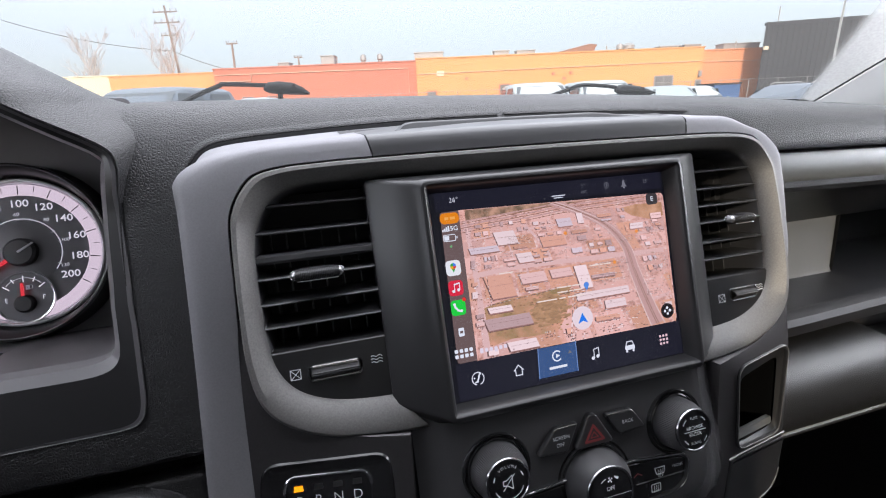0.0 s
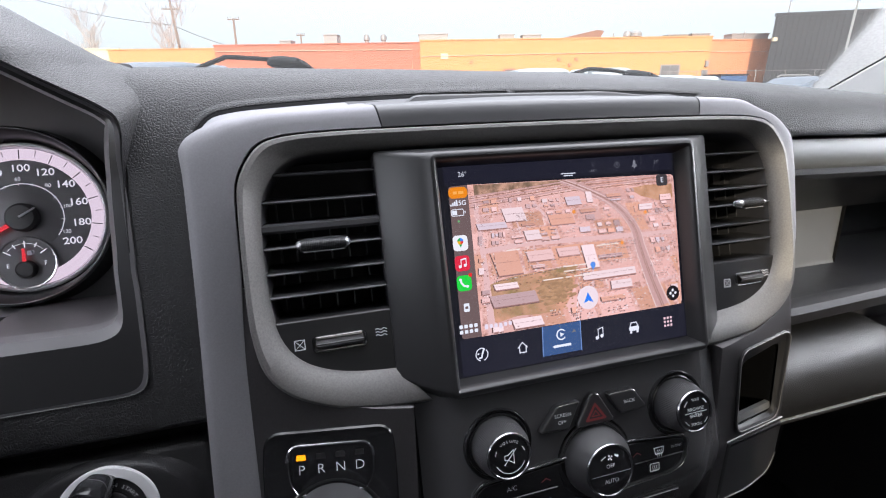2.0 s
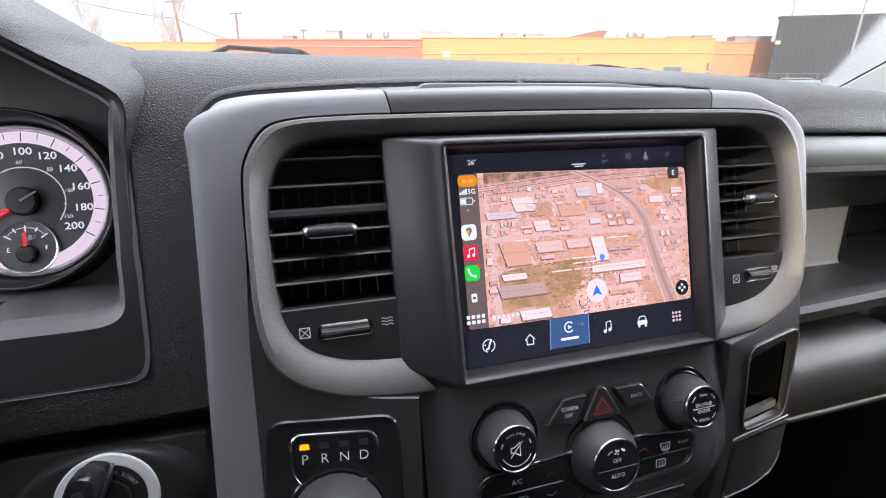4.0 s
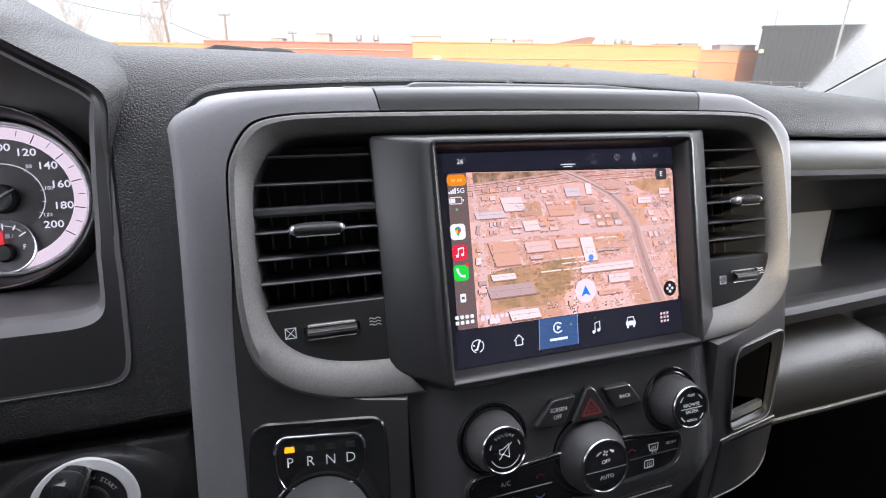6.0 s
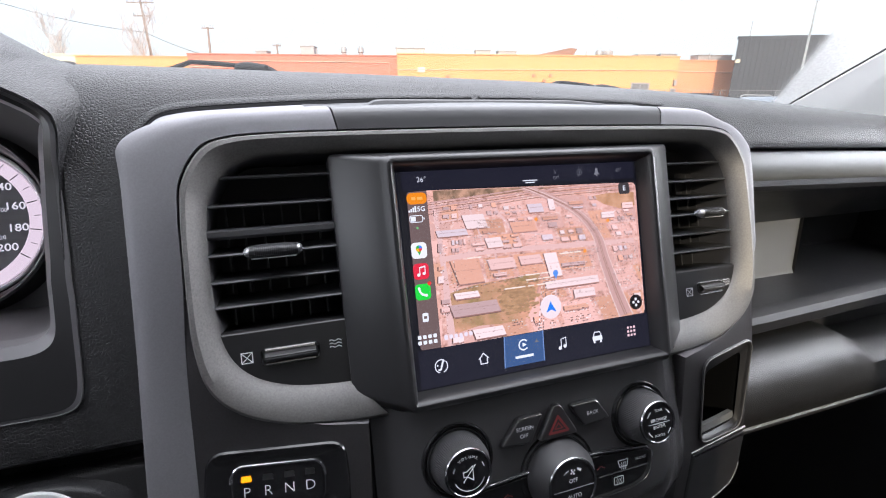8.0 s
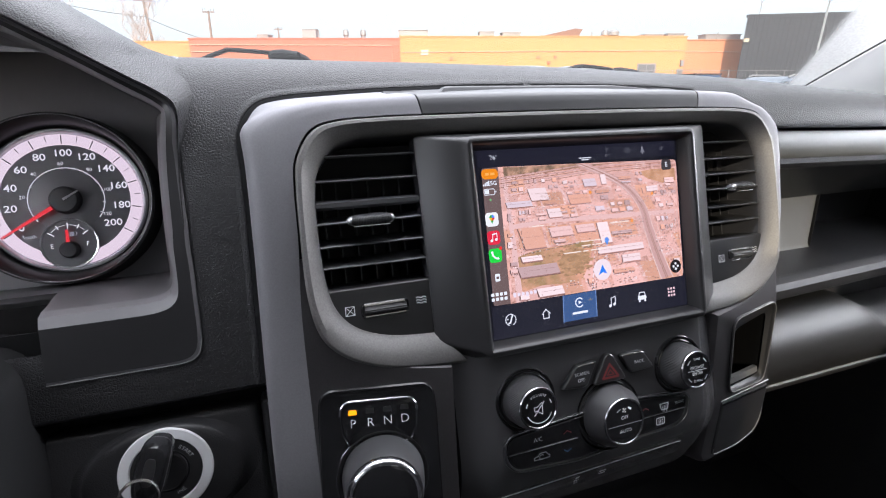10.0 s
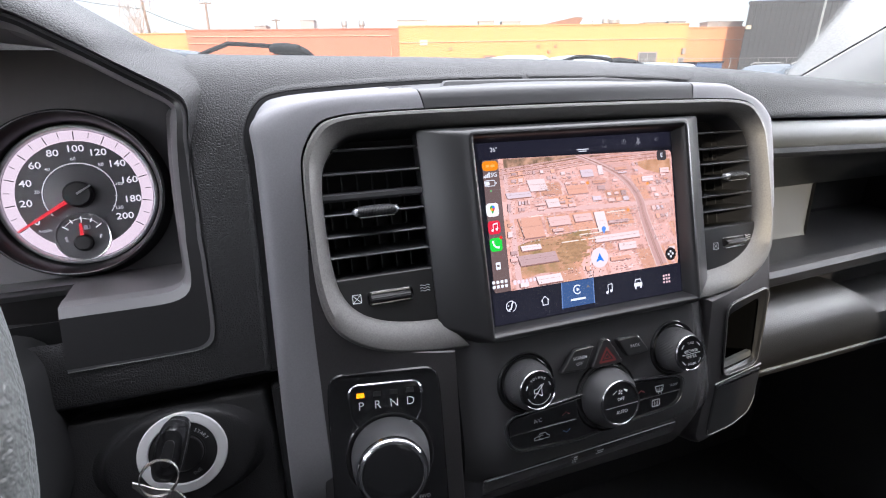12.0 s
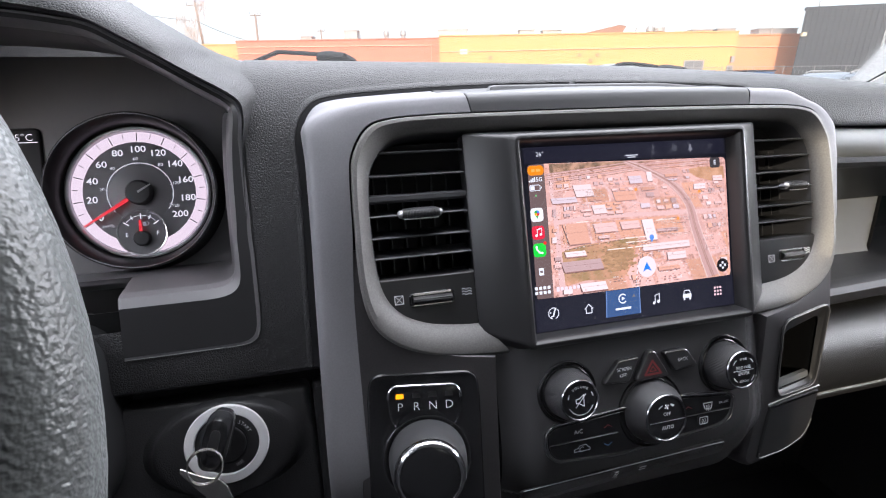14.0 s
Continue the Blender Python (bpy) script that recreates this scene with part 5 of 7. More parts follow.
part("inner_outline", tube([S(u, v, 7.2 + drop(v)) for u, v in inset(cp, 3.4)], 0.00022, 5, True), SMOKE, clim)
part("panel", plate(inset(cp, 2.4), [(0, 4), (0, 6.6), (0.4, 6.9)], curl=True), GLOSS, clim)
for lo, hi, v in ((-86, -30, -93.5), (30, 72, -92.5)):
    part("divider", loft([[S(u, v + a, w) for a, w in ((-0.4, 6.9), (0, 7.5), (0.4, 6.9))] for u in (lo, hi)], False), BLACK, clim)
words("A/C", SM(-62, -87.2, 7.2), 3.0, DIM, clim)
words("FRONT", SM(65, -87, 7.2), 1.9, DIM, clim)
part("recirculation_symbol", flat(stroke([(-66, -102), (-66, -100), (-63, -99.4), (-61.4, -97.4), (-56.5, -97.4), (-55, -99.6), (-53.6, -100), (-53.6, -102)], 0.5, True) + stroke(arc(-60, -100.6, 1.8, 40, 300, 10), 0.45), lambda u, v: S(u, v, 7.2 + drop(v))), DIM, clim)
for u, v, s, mm in ((-38, -87, 1, REDPRINT), (32, -86, 1, REDPRINT), (-38.5, -101, -1, BLUEPRINT)):
    part("temperature_arrow", flat(stroke([(u - 3, v - 0.9 * s), (u, v + 0.9 * s), (u + 3, v - 0.9 * s)], 0.75), lambda a, c: S(a, c, 7.2 + drop(c))), mm, clim)
part("front_defrost_symbol", flat(stroke([(47, -89.5), (46, -85), (54, -85), (53, -89.5)], 0.6, True) + [x for k in range(3) for x in stroke([(48.4 + 1.6 * k, -91.4), (48.8 + 1.6 * k, -89.8), (48.2 + 1.6 * k, -88.2), (48.8 + 1.6 * k, -86.6)], 0.4)], on(7.2)), WHITE, clim)
part("rear_defrost_symbol", flat(stroke(rrect(45.5, -98.2, 7.4, 5.4, 0.8, 2), 0.6, True) + [x for k in range(3) for x in stroke([(43.9 + 1.6 * k, -101.4), (44.3 + 1.6 * k, -99.8), (43.7 + 1.6 * k, -98.2), (44.3 + 1.6 * k, -96.8)], 0.4)], lambda u, v: S(u, v, 7.3 + drop(v))), WHITE, clim)
# switch strip below
strip = thing("switch_strip", S(-15, -134, 2), "narrow black switch strip below the climate panel", "control panel")
sp = rounded([(-106, -127.5), (72, -122.5), (73.5, -137), (-106, -146)], [2, 2, 4, 4])
part("strip", loft([[S(u, v, w + drop(v)) for u, v in inset(sp, d)] for d, w in ((0, 5.5), (0.3, 7.0), (1.0, 7.4), (1.8, 6.9))], True, False, True), FASCIA, strip)
# pale tube drawn as the gloss highlight of the strip's upper edge
part("strip_highlight", tube([S(u, v, 7.3 + drop(v)) for u, v in ((-104, -127.8), (-60, -126.6), (-20, -125.4), (20, -124.3), (60, -123.2), (70, -123.2))], 0.0003, 5), DIM, strip, "fine highlight drawn on the upper edge")
part("stability_symbol", flat([[(-28, -131.2), (-25, -131), (-24.4, -129.4), (-27.4, -129.4)]] + stroke([(-28.4, -134), (-27, -132.6), (-25.6, -133.8), (-24.2, -132.4)], 0.5), lambda u, v: S(u, v, 7.6 + drop(v))), WHITE, strip)
words("OFF", Matrix.Translation(AX_W * drop(-136) * 0.001) @ SM(-26.3, -136, 7.8), 1.5, DIM, strip)
part("tow_symbol_bars", flat([[(-6, -131.4), (0, -131.2), (0, -130.2), (-6, -130.4)], [(-6, -134), (0, -133.8), (0, -132.8), (-6, -133)]], lambda u, v: S(u, v, 7.6 + drop(v))), DIM, strip)

# ---- gear selector ----
sel = thing("gear_selector", LP(0, -20), "rotary gear selector on a gloss black plate, amber lamp at P", "gear selector")
sb = rounded([(-39.5, -95), (39.5, -95), (38.5, 4), (37, 22.5), (-37, 24), (-38.5, 4)], [0, 0, 0, 12, 12, 0])
part("plate", loft([[LP(*p, h) for p in inset(sb, d)] for d, h in ((-0.6, -0.7), (0.4, 0.5), (1.4, 0.4), (2.2, 0.05))], True, False, True), GLOSS, sel, "black selector plate")
disp = rounded([(-19.5, -14.5), (-23.8, -7), (-25, 10), (-21, 15.5), (21.5, 14.5), (25.5, 9), (25.2, -5), (20.5, -14)], [2, 3, 6, 4, 4, 6, 3, 2])
part("display", plate(disp, [(0, -1.2), (0, 0.2), (1.2, 0.6)], place=LP), GLOSS, sel, "gloss black gear display")
part("chrome_frame", tube([LP(*p, 0.5) for p in disp if p[1] > 2], 0.0010, 8), CHROME, sel, "chrome upper edge")
part("frame_line", tube([LP(*p, 0.4) for p in disp], 0.00045, 6, True), SMOKE, sel)
part("frame_line", tube([LP(*p, 0.3) for p in arc(0.4, -37, 30.4, 48, -228, 60)], 0.00055, 6), SMOKE, sel, "fine bright line round the dial")
for ch, x in zip("PRND", (-16.8, -5.5, 5.9, 17.2)):
    words(ch, LQ(x, 0.6, 0.8), 5.7, WHITE, sel, bold=-0.06)
    part("gear_lamp", plate(rounded([(x - 2.9, 6.6), (x + 2.9, 6.6), (x + 2.5, 10.0), (x - 2.5, 10.0)], 0.5), [(0, 0.4), (0, 0.75)], place=LP), glow("amber_lamp", srgb(255, 160, 0), 1.6) if ch == "P" else BLACK, sel, "lit amber lamp" if ch == "P" else "")
m = LQ(0.8, -36, 0)
part("dial_base", lathe([(30.2, -1), (30.0, 0.8), (29.0, 1.0), (27.5, 0.2)], m, 56, cap=False), VOID, sel)
part("dial", lathe([(27.0, -0.5), (26.9, 2), (25.8, 13), (24.6, 20), (23.4, 22.6)], m, 150, ridge=0.06, ridge_rows=(1, 2), cap=False), mat("dial_satin", (0.058, 0.058, 0.061), 0.42, metal=0.3, var=0.1, var_scale=60), sel, "satin grey rotary dial")
part("dial_ring", lathe([(23.2, 22.0), (23.5, 23.4), (23.2, 25.0), (22.4, 26.4), (21.2, 27.6), (20.2, 28.0), (19.6, 27.6)], m, 72, cap=False), CHROME, sel, "broad bevelled chrome ring")
part("dial_face", lathe([(19.7, 27.5), (18.6, 27.9), (12, 28.3), (0.2, 28.5)], m, 56), GLOSS, sel, "gloss black face")
words("4WD", LQ(22.5, -69.5, 0.2), 2.6, DIM, sel)
words("LOCK", LQ(22.5, -73.8, 0.2), 2.6, DIM, sel)

# ---- instruments ----
inst = thing("speedometer", S(-388, 126, -172), "round white-ringed speedometer with a fuel gauge, needle at zero", "gauge")
GC, GW = (-388, 125.5), -172
gm = SM(GC[0], GC[1], GW)
DIALGREY = mat("dial_grey", (0.15, 0.146, 0.156), 0.42, var=0.1, var_scale=40)
BANDW = glow("lit_dial_band", srgb(224, 205, 215), 1.0)
MPHW = glow("lit_dial_small_figures", srgb(196, 194, 200), 0.9)
NUMW = glow("lit_dial_figures", srgb(225, 222, 228), 0.9)
REDN = glow("red_needle", srgb(230, 52, 62), 0.9)
part("dial", lathe([(56.5, 0), (46, 0.2), (28, 0.6), (0.2, 0.6)], gm, 72), DIALGREY, inst, "dark grey dial")
band_ = lathe([(55.6, 0.9), (46.4, 0.9)], gm, 72, cap=False)
part("lit_band", band_, BANDW, inst, "pale lit ring")
part("chrome_ring", lathe([(55.8, -1), (56.4, 2.4), (57.6, 3.6), (58.8, 3.6), (60.0, 2.6), (60.4, 0)], gm, 80, cap=False), TIP, inst, "bright ring round the dial")
part("cowl", lathe([(60.5, 0), (62, 6), (65.5, 18), (67.5, 20), (69.5, 19), (70.0, 4), (72, -1)], gm, 80, cap=False), BLACK, inst, "black cone round the dial")
part("cowl_edge", lathe([(67.1, 20.2), (67.6, 20.8), (68.1, 20.2)], gm, 80, cap=False), TIP, inst)
gf = lambda x, y: gm @ Vector((x * 0.001, y * 0.001, 0.0013))
ang = lambda s: 88 + 123 * (1 - s / 100)
for s in range(0, 201, 20):
    a = radians(ang(s))
    rr = 39.6 if s < 190 else 38.0
    words(str(s), gm @ Matrix.Translation((rr * math.cos(a) * 0.001, rr * math.sin(a) * 0.001, 0.0012)) @ Matrix.Diagonal((1.16, 1, 1, 1)), 5.5, NUMW, inst, "figure", bold=0.17)
for s, n in ((32.2, "20"), (64.4, "40"), (96.6, "60"), (128.7, "80"), (160.9, "100"), (193.1, "120")):
    a = radians(ang(s))
    words(n, gm @ Matrix.Translation((31.0 * math.cos(a) * 0.001, 31.0 * math.sin(a) * 0.001, 0.0012)), 2.9, MPHW, inst, "figure", bold=0.06)
ticks = bmesh.new()
for s in range(0, 201, 10):
    a = radians(ang(s))
    r0, wd = (47.5, 0.75) if s % 20 == 0 else (50.0, 0.5)
    flat(stroke([(r0 * math.cos(a), r0 * math.sin(a)), (54.2 * math.cos(a), 54.2 * math.sin(a))], wd), gf, ticks)
part("scale_marks", ticks, DARK, inst)
part("inner_scale", flat(stroke(arc(0, 0, 27.2, -36, 216, 60), 0.75) + [q for s in range(0, 13) for q in stroke([(r * math.cos(radians(ang(s * 16.1))), r * math.sin(radians(ang(s * 16.1)))) for r in (25.4, 28.2)], 0.45)], gf), MPHW, inst)
part("inner_dish", lathe([(26.6, 0.8), (25, 1.4), (2, 2.2), (0.2, 2.2)], gm, 48), DIALGREY, inst)
words("km/h", gm @ Matrix.Translation((-29 * 0.001, -28.5 * 0.001, 0.0014)), 3.2, MPHW, inst)
# fuel gauge in the lower part of the dial
fg = gm @ Matrix.Translation((-0.0020, -0.0365, 0.0012)) @ Matrix.Scale(0.94, 4)
part("fuel_dial", lathe([(21.6, -0.2), (21.4, 0.6), (0.2, 0.7)], fg, 48), DIALGREY, inst)
part("fuel_ring", lathe([(20.8, 0.5), (21.2, 1.6), (22.2, 1.9), (22.8, 0.4)], fg, 60, cap=False), TIP, inst, "bright ring round the fuel gauge")
ff = lambda x, y: fg @ Vector((x * 0.001, y * 0.001, 0.0010))
words("E", fg @ Matrix.Translation((-0.0134, -0.0015, 0.001)), 3.9, NUMW, inst)
words("F", fg @ Matrix.Translation((0.0138, -0.0015, 0.001)), 3.9, NUMW, inst)
part("fuel_marks", flat([q for k, a in enumerate((35, 62, 90, 118, 145)) for q in stroke([(r * math.cos(radians(a)), r * math.sin(radians(a))) for r in ((13.5 if k in (0, 2, 4) else 15), 18.5)], 0.9)] + stroke(arc(0, 0, 16.8, 40, 140, 20), 0.4), ff), NUMW, inst)
part("pump_symbol", flat([[(1.2, 6.4), (4.4, 6.4), (4.4, 10.4), (1.2, 10.4)]] + stroke([(4.8, 7.2), (6.0, 7.0), (6.2, 9.4), (5.2, 10.4)], 0.5), ff), UI_GREY, inst)
part("fuel_hub", lathe([(7.8, 0.8), (7.4, 4.0), (6, 5.2), (0.2, 5.4)], fg @ Matrix.Translation((0, -0.0055, 0)), 32), SOFT, inst)
part("fuel_needle", loft([[fg @ Vector((x * 0.001, y * 0.001, z * 0.001)) for x, z in ((-w, 3.4), (w, 3.4), (w, 4.4), (-w, 4.4))] for x, y, w in ((0, -2, 1.5), (0, 12.5, 0.9))], True, True, True), REDN, inst, "red needle")
part("needle_hub", lathe([(11.5, 1.5), (11.2, 6), (9.5, 8), (0.2, 8.4)], gm, 40), SOFT, inst, "black needle hub")
d = Vector((math.cos(radians(211)), math.sin(radians(211)), 0))
n = Vector((-d.y, d.x, 0))
part("needle", loft([[gm @ ((d * r + n * s) * 0.001 + Vector((0, 0, h * 0.001))) for s, h in ((-w, 4.6), (w, 4.6), (w, 6.0), (-w, 6.0))] for r, w in ((9.5, 1.6), (30, 1.2), (54, 0.5))], True, True, True), REDN, inst, "red needle")
part("needle_tail", loft([[gm @ ((d * r + n * s) * 0.001 + Vector((0, 0, h * 0.001))) for s, h in ((-w, 8.2), (w, 8.2), (w, 9.2), (-w, 9.2))] for r, w in ((0, 0.9), (-13, 0.5))], True, True, True), DIM, inst)
lcd = thing("information_display", S(-480, 165, -173), "small dark trip display showing the outside temperature", "display")
part("display_frame", loft([[S(u, v, w) for u, v in inset(rrect(-508, 150, 92, 76, 5), d)] for d, w in ((0, -174.5), (0.5, -172), (1.6, -171.5), (2.2, -173))], True, False, True), DARK, lcd)
part("underline", flat([[(-483, 174.6), (-464, 174.6), (-464, 175.3), (-483, 175.3)]], on(-171.6)), NUMW, lcd)
words("5°C", SM(-474, 179, -171.6), 6.0, NUMW, lcd)

# ---- ignition ----
ign = thing("ignition_switch", S(-314, -81, -72), "ignition switch with a pale silver ring, key inserted", "ignition switch")
im = SM(-314, -80.5, -73)
part("ring", lathe([(30.6, -2), (30.2, 3.2), (29.4, 4.0), (23.6, 4.2), (22.9, 3.4), (22.6, 1)], im, 72, cap=False), RINGWHITE, ign, "pale silver ring")
part("face", lathe([(22.7, 2.8), (21, 3.3), (15, 3.5), (14.6, 2.9), (0.2, 2.9)], im, 56), BLACK, ign, "black ignition face")
part("barrel", lathe([(13.6, 2.8), (13.4, 4.4), (12.6, 5.0), (0.2, 5.2)], im, 40), BLACK, ign)
for ch, a in zip("UNSTART", (80, 72, 56, 48.5, 41, 33.5, 26)):
    words(ch, im @ Matrix.Translation((18.3 * math.cos(radians(a)) * 0.001, 18.3 * math.sin(radians(a)) * 0.001, 0.0038)) @ Matrix.Rotation(radians(a - 90), 4, "Z"), 2.6, WHITE, ign)
for ch, a in zip("INE", (-72, -65, -57)):
    words(ch, im @ Matrix.Translation((17.8 * math.cos(radians(a)) * 0.001, 17.8 * math.sin(radians(a)) * 0.001, 0.0038)) @ Matrix.Rotation(radians(a + 90), 4, "Z"), 2.6, DIM, ign)
key = thing("car_key", S(-320, -74, -45), "black plastic key fob standing in the ignition", "key")
ku, kv = Vector((0.95, -0.31)), Vector((0.31, 0.95))


def K(x, y, w):
    """A point of the key's head: across it, along it, out of the lock."""
    return S(-312.5 + ku.x * x + kv.x * y, -63.5 + ku.y * x + kv.y * y, w)


rows = []
for w, a, b in ((-69, 4, 8), (-60, 5, 10), (-56, 7.0, 15), (-48, 8.8, 18.8), (-38, 9.4, 19.8), (-31, 9.0, 19.2), (-27.5, 7.4, 17.0), (-26.4, 5.0, 13.5)):
    rows.append([K(a * math.copysign(abs(math.cos(t)) ** 0.65, math.cos(t)), b * math.copysign(abs(math.sin(t)) ** 0.65, math.sin(t)), w) for t in [2 * math.pi * k / 40 for k in range(40)]])
part("fob", loft(rows, True, True, True), GLOSS, key, "black plastic fob")
part("fob_inlay", loft([[K(a * math.copysign(abs(math.cos(t)) ** 0.6, math.cos(t)), 2 + b * math.copysign(abs(math.sin(t)) ** 0.6, math.sin(t)), w) for t in [2 * math.pi * k / 28 for k in range(28)]] for a, b, w in ((3.4, 9, -26.6), (3.2, 8.8, -25.9), (2.6, 8.0, -25.7))], True, False, True), BLACK, key, "matt black inlay")
part("fob_seam", tube([K(9.45 * math.copysign(abs(math.cos(t)) ** 0.65, math.cos(t)), 19.65 * math.copysign(abs(math.sin(t)) ** 0.65, math.sin(t)), -39) for t in [2 * math.pi * k / 40 for k in range(40)]], 0.00025, 5, True), RUBBER, key)
kr = thing("key_ring", S(-322, -85, -34), "split steel key ring with a worn metal tag", "key ring")
c0 = Vector((-317.5, -74, -22.5))
for off in (0.0, 1.2):
    part("split_ring", tube([S(c0.x + 10.6 * math.cos(t) + off * 0.3, c0.y + 11.6 * math.sin(t) - off * 0.4, c0.z - 1.5 * math.cos(t) + off) for t in [2 * math.pi * k / 48 for k in range(48)]], 0.00055, 8, True), STEEL, kr, "thin steel split ring")
tagp = rounded([(-334.5, -75), (-320, -83), (-310, -85.5), (-305, -92), (-294, -128), (-313, -131), (-318, -99), (-326, -90), (-335, -79)], [1, 3, 3, 3, 3, 3, 3, 3, 1])
part("tag", loft([[S(u, v, w + 0.12 * (u + 320)) for u, v in inset(tagp, d)] for d, w in ((0.3, -27.6), (0, -27.2), (0, -26.6), (0.4, -26.2))], True, True, True), STEEL, kr, "bent worn metal tag")

# ---- wipers and aerial outside the windscreen ----
def wiper(pts, head, label):
    w = thing("windscreen_wiper", head[0], label, "wiper", "wipers")
    part("arm", tube(spline(pts, 6), 0.0045, 8), DARK, w, "black wiper arm")
    rows = []
    for k, p in enumerate(head):
        e = (0.35, 0.85, 1.0, 0.95, 0.6, 0.15)[k]
        rows.append([Vector(p) + Vector((0, 0.016 * e * math.cos(t), 0.0125 * e * math.sin(t))) for t in [2 * math.pi * j / 14 for j in range(14)]])
    part("pivot_cover", loft(rows, True, True, True), DARK, w, "black wiper pivot cover")
    part("spindle", tube([Vector(head[2]) + Vector((0, 0, -0.06)), Vector(head[2])], 0.005, 10), DARK, w)
    part("bolt", tube([Vector(head[3]) + Vector((0, -0.012, 0.006)), Vector(head[3]) + Vector((0, -0.017, 0.006))], 0.0035, 8), DARK, w)


wiper([(-0.42, 0.80, 1.405), (-0.352, 0.80, 1.440), (-0.300, 0.80, 1.4605), (-0.287, 0.80, 1.4635), (-0.215, 0.80, 1.4595), (-0.19, 0.80, 1.457)],
      [(-0.218, 0.80, 1.454), (-0.208, 0.80, 1.4545), (-0.188, 0.80, 1.454), (-0.160, 0.80, 1.451), (-0.142, 0.80, 1.446), (-0.130, 0.80, 1.441)], "black windscreen wiper arm with its pivot cover")
wiper([(0.36, 0.76, 1.405), (0.445, 0.76, 1.4285), (0.483, 0.76, 1.4375), (0.54, 0.76, 1.4345), (0.575, 0.76, 1.430)],
      [(0.575, 0.76, 1.424), (0.585, 0.76, 1.4245), (0.60, 0.76, 1.4235), (0.64, 0.76, 1.4195), (0.665, 0.76, 1.4165), (0.69, 0.76, 1.414)], "black windscreen wiper arm with its pivot cover")
aer = thing("aerial", (1.0, 0.57, 1.3), "thin pale whip aerial on the wing", "aerial")
part("whip", tube([Vector((1.0, 0.572, 1.32)), Vector((1.0, 0.571, 1.4)), Vector((1.0, 0.572, 2.1))], [0.0030, 0.0023, 0.0018], 8), mat("aerial_grey", (0.72, 0.68, 0.60), 0.45, var=0.05), aer)
part("base", tube([Vector((1.0, 0.572, 1.24)), Vector((1.0, 0.572, 1.33))], [0.02, 0.008], 10), DARK, aer)


# ---- passenger side of the dashboard ----
def band(name, prof, x0, x1, material, label="", n=16, fx=None, parent=None, rise=None):
    rows = []
    for k in range(n + 1):
        x = x0 + (x1 - x0) * k / n
        rows.append([Vector((x, y, z + (rise(x) * max(0.0, min(1.0, (z - 1.26) / 0.04)) if rise else 0))) + (fx(x) if fx else Vector((0, 0, 0))) for y, z in prof])
    return part(name, loft(rows, False), material, parent or dash, label)


band("upper_panel", [(0.125, 1.3465), (0.101, 1.3465), (0.099, 1.344), (0.096, 1.332), (0.0955, 1.322), (0.098, 1.318)], 0.19, 0.80, GREYPANEL, "grey satin plastic panel above the open shelf", rise=seam_rise)
band("shelf_lip", [(0.098, 1.3178), (0.0975, 1.312), (0.101, 1.3065), (0.112, 1.303), (0.15, 1.279), (0.188, 1.2475), (0.27, 1.243)], 0.19, 0.80, GRAIN, "grained lip above the open shelf", rise=seam_rise)
# back wall coloured pale for its sunlit part, dark for the shaded end
band("shelf_back", [(0.19, 1.302), (0.187, 1.245), (0.182, 1.177), (0.178, 1.170)], 0.19, 0.515, GREYPANEL, "grey back wall of the open shelf")
band("shelf_back", [(0.20, 1.302), (0.26, 1.25), (0.262, 1.175), (0.25, 1.168)], 0.535, 0.80, SOFT, "deep end of the open shelf, coloured dark for its shade")
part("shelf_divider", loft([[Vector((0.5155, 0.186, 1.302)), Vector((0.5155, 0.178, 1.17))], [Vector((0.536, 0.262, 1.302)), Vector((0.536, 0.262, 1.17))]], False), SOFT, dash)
# end wall added so the pale door trim doesn't show in the shelf
part("shelf_end", box((0.775, 0.085, 1.165), (0.79, 0.27, 1.318)), SMOOTHPAD, dash, "dark end wall added to close the open shelf", smooth=False)
band("shelf_floor", [(0.27, 1.172), (0.18, 1.171), (0.10, 1.176), (0.085, 1.178)], 0.19, 0.80, SMOOTHPAD, "black floor of the open shelf")
band("shelf_rail", [(0.086, 1.172), (0.086, 1.184), (0.083, 1.189), (0.075, 1.191), (0.066, 1.189), (0.062, 1.183), (0.063, 1.172), (0.070, 1.166), (0.10, 1.166)], 0.19, 0.80, SMOOTHPAD, "smooth black rail along the open shelf",
     fx=lambda x: Vector((0, 0, 0.010 * max(0, (x - 0.3) / 0.3))))
# glovebox door with a finger recess
glove = [(0.105, 1.150), (0.085, 1.152), (0.062, 1.149), (0.043, 1.141), (0.032, 1.126), (0.028, 1.108), (0.029, 1.090), (0.033, 1.084), (0.05, 1.083)]
rows = []
for k in range(61):
    x = 0.19 + 0.61 * k / 60
    dip = max(0.0, min(1.0, (x - 0.425) / 0.05)) * max(0.0, min(1.0, (0.76 - x) / 0.05))
    dip = dip * dip * (3 - 2 * dip)
    rows.append([Vector((x, y + (0.012 * dip if i in (2, 3) else 0), z - (0.022 * dip if i in (0, 1) else 0.018 * dip if i == 2 else 0.006 * dip if i == 3 else 0))) for i, (y, z) in enumerate(glove)])
part("glovebox_door", loft(rows, False), GLOVE, dash, "grained dark grey glovebox door with a finger recess")
band("glovebox_lower", [(0.06, 1.080), (0.036, 1.0805), (0.034, 1.077), (0.048, 1.058), (0.11, 1.04), (0.20, 1.02), (0.35, 1.0)], 0.16, 0.80, DARK, "black lower dashboard panel")
band("glove_gap", [(0.11, 1.17), (0.11, 1.02)], 0.15, 0.80, DARK)
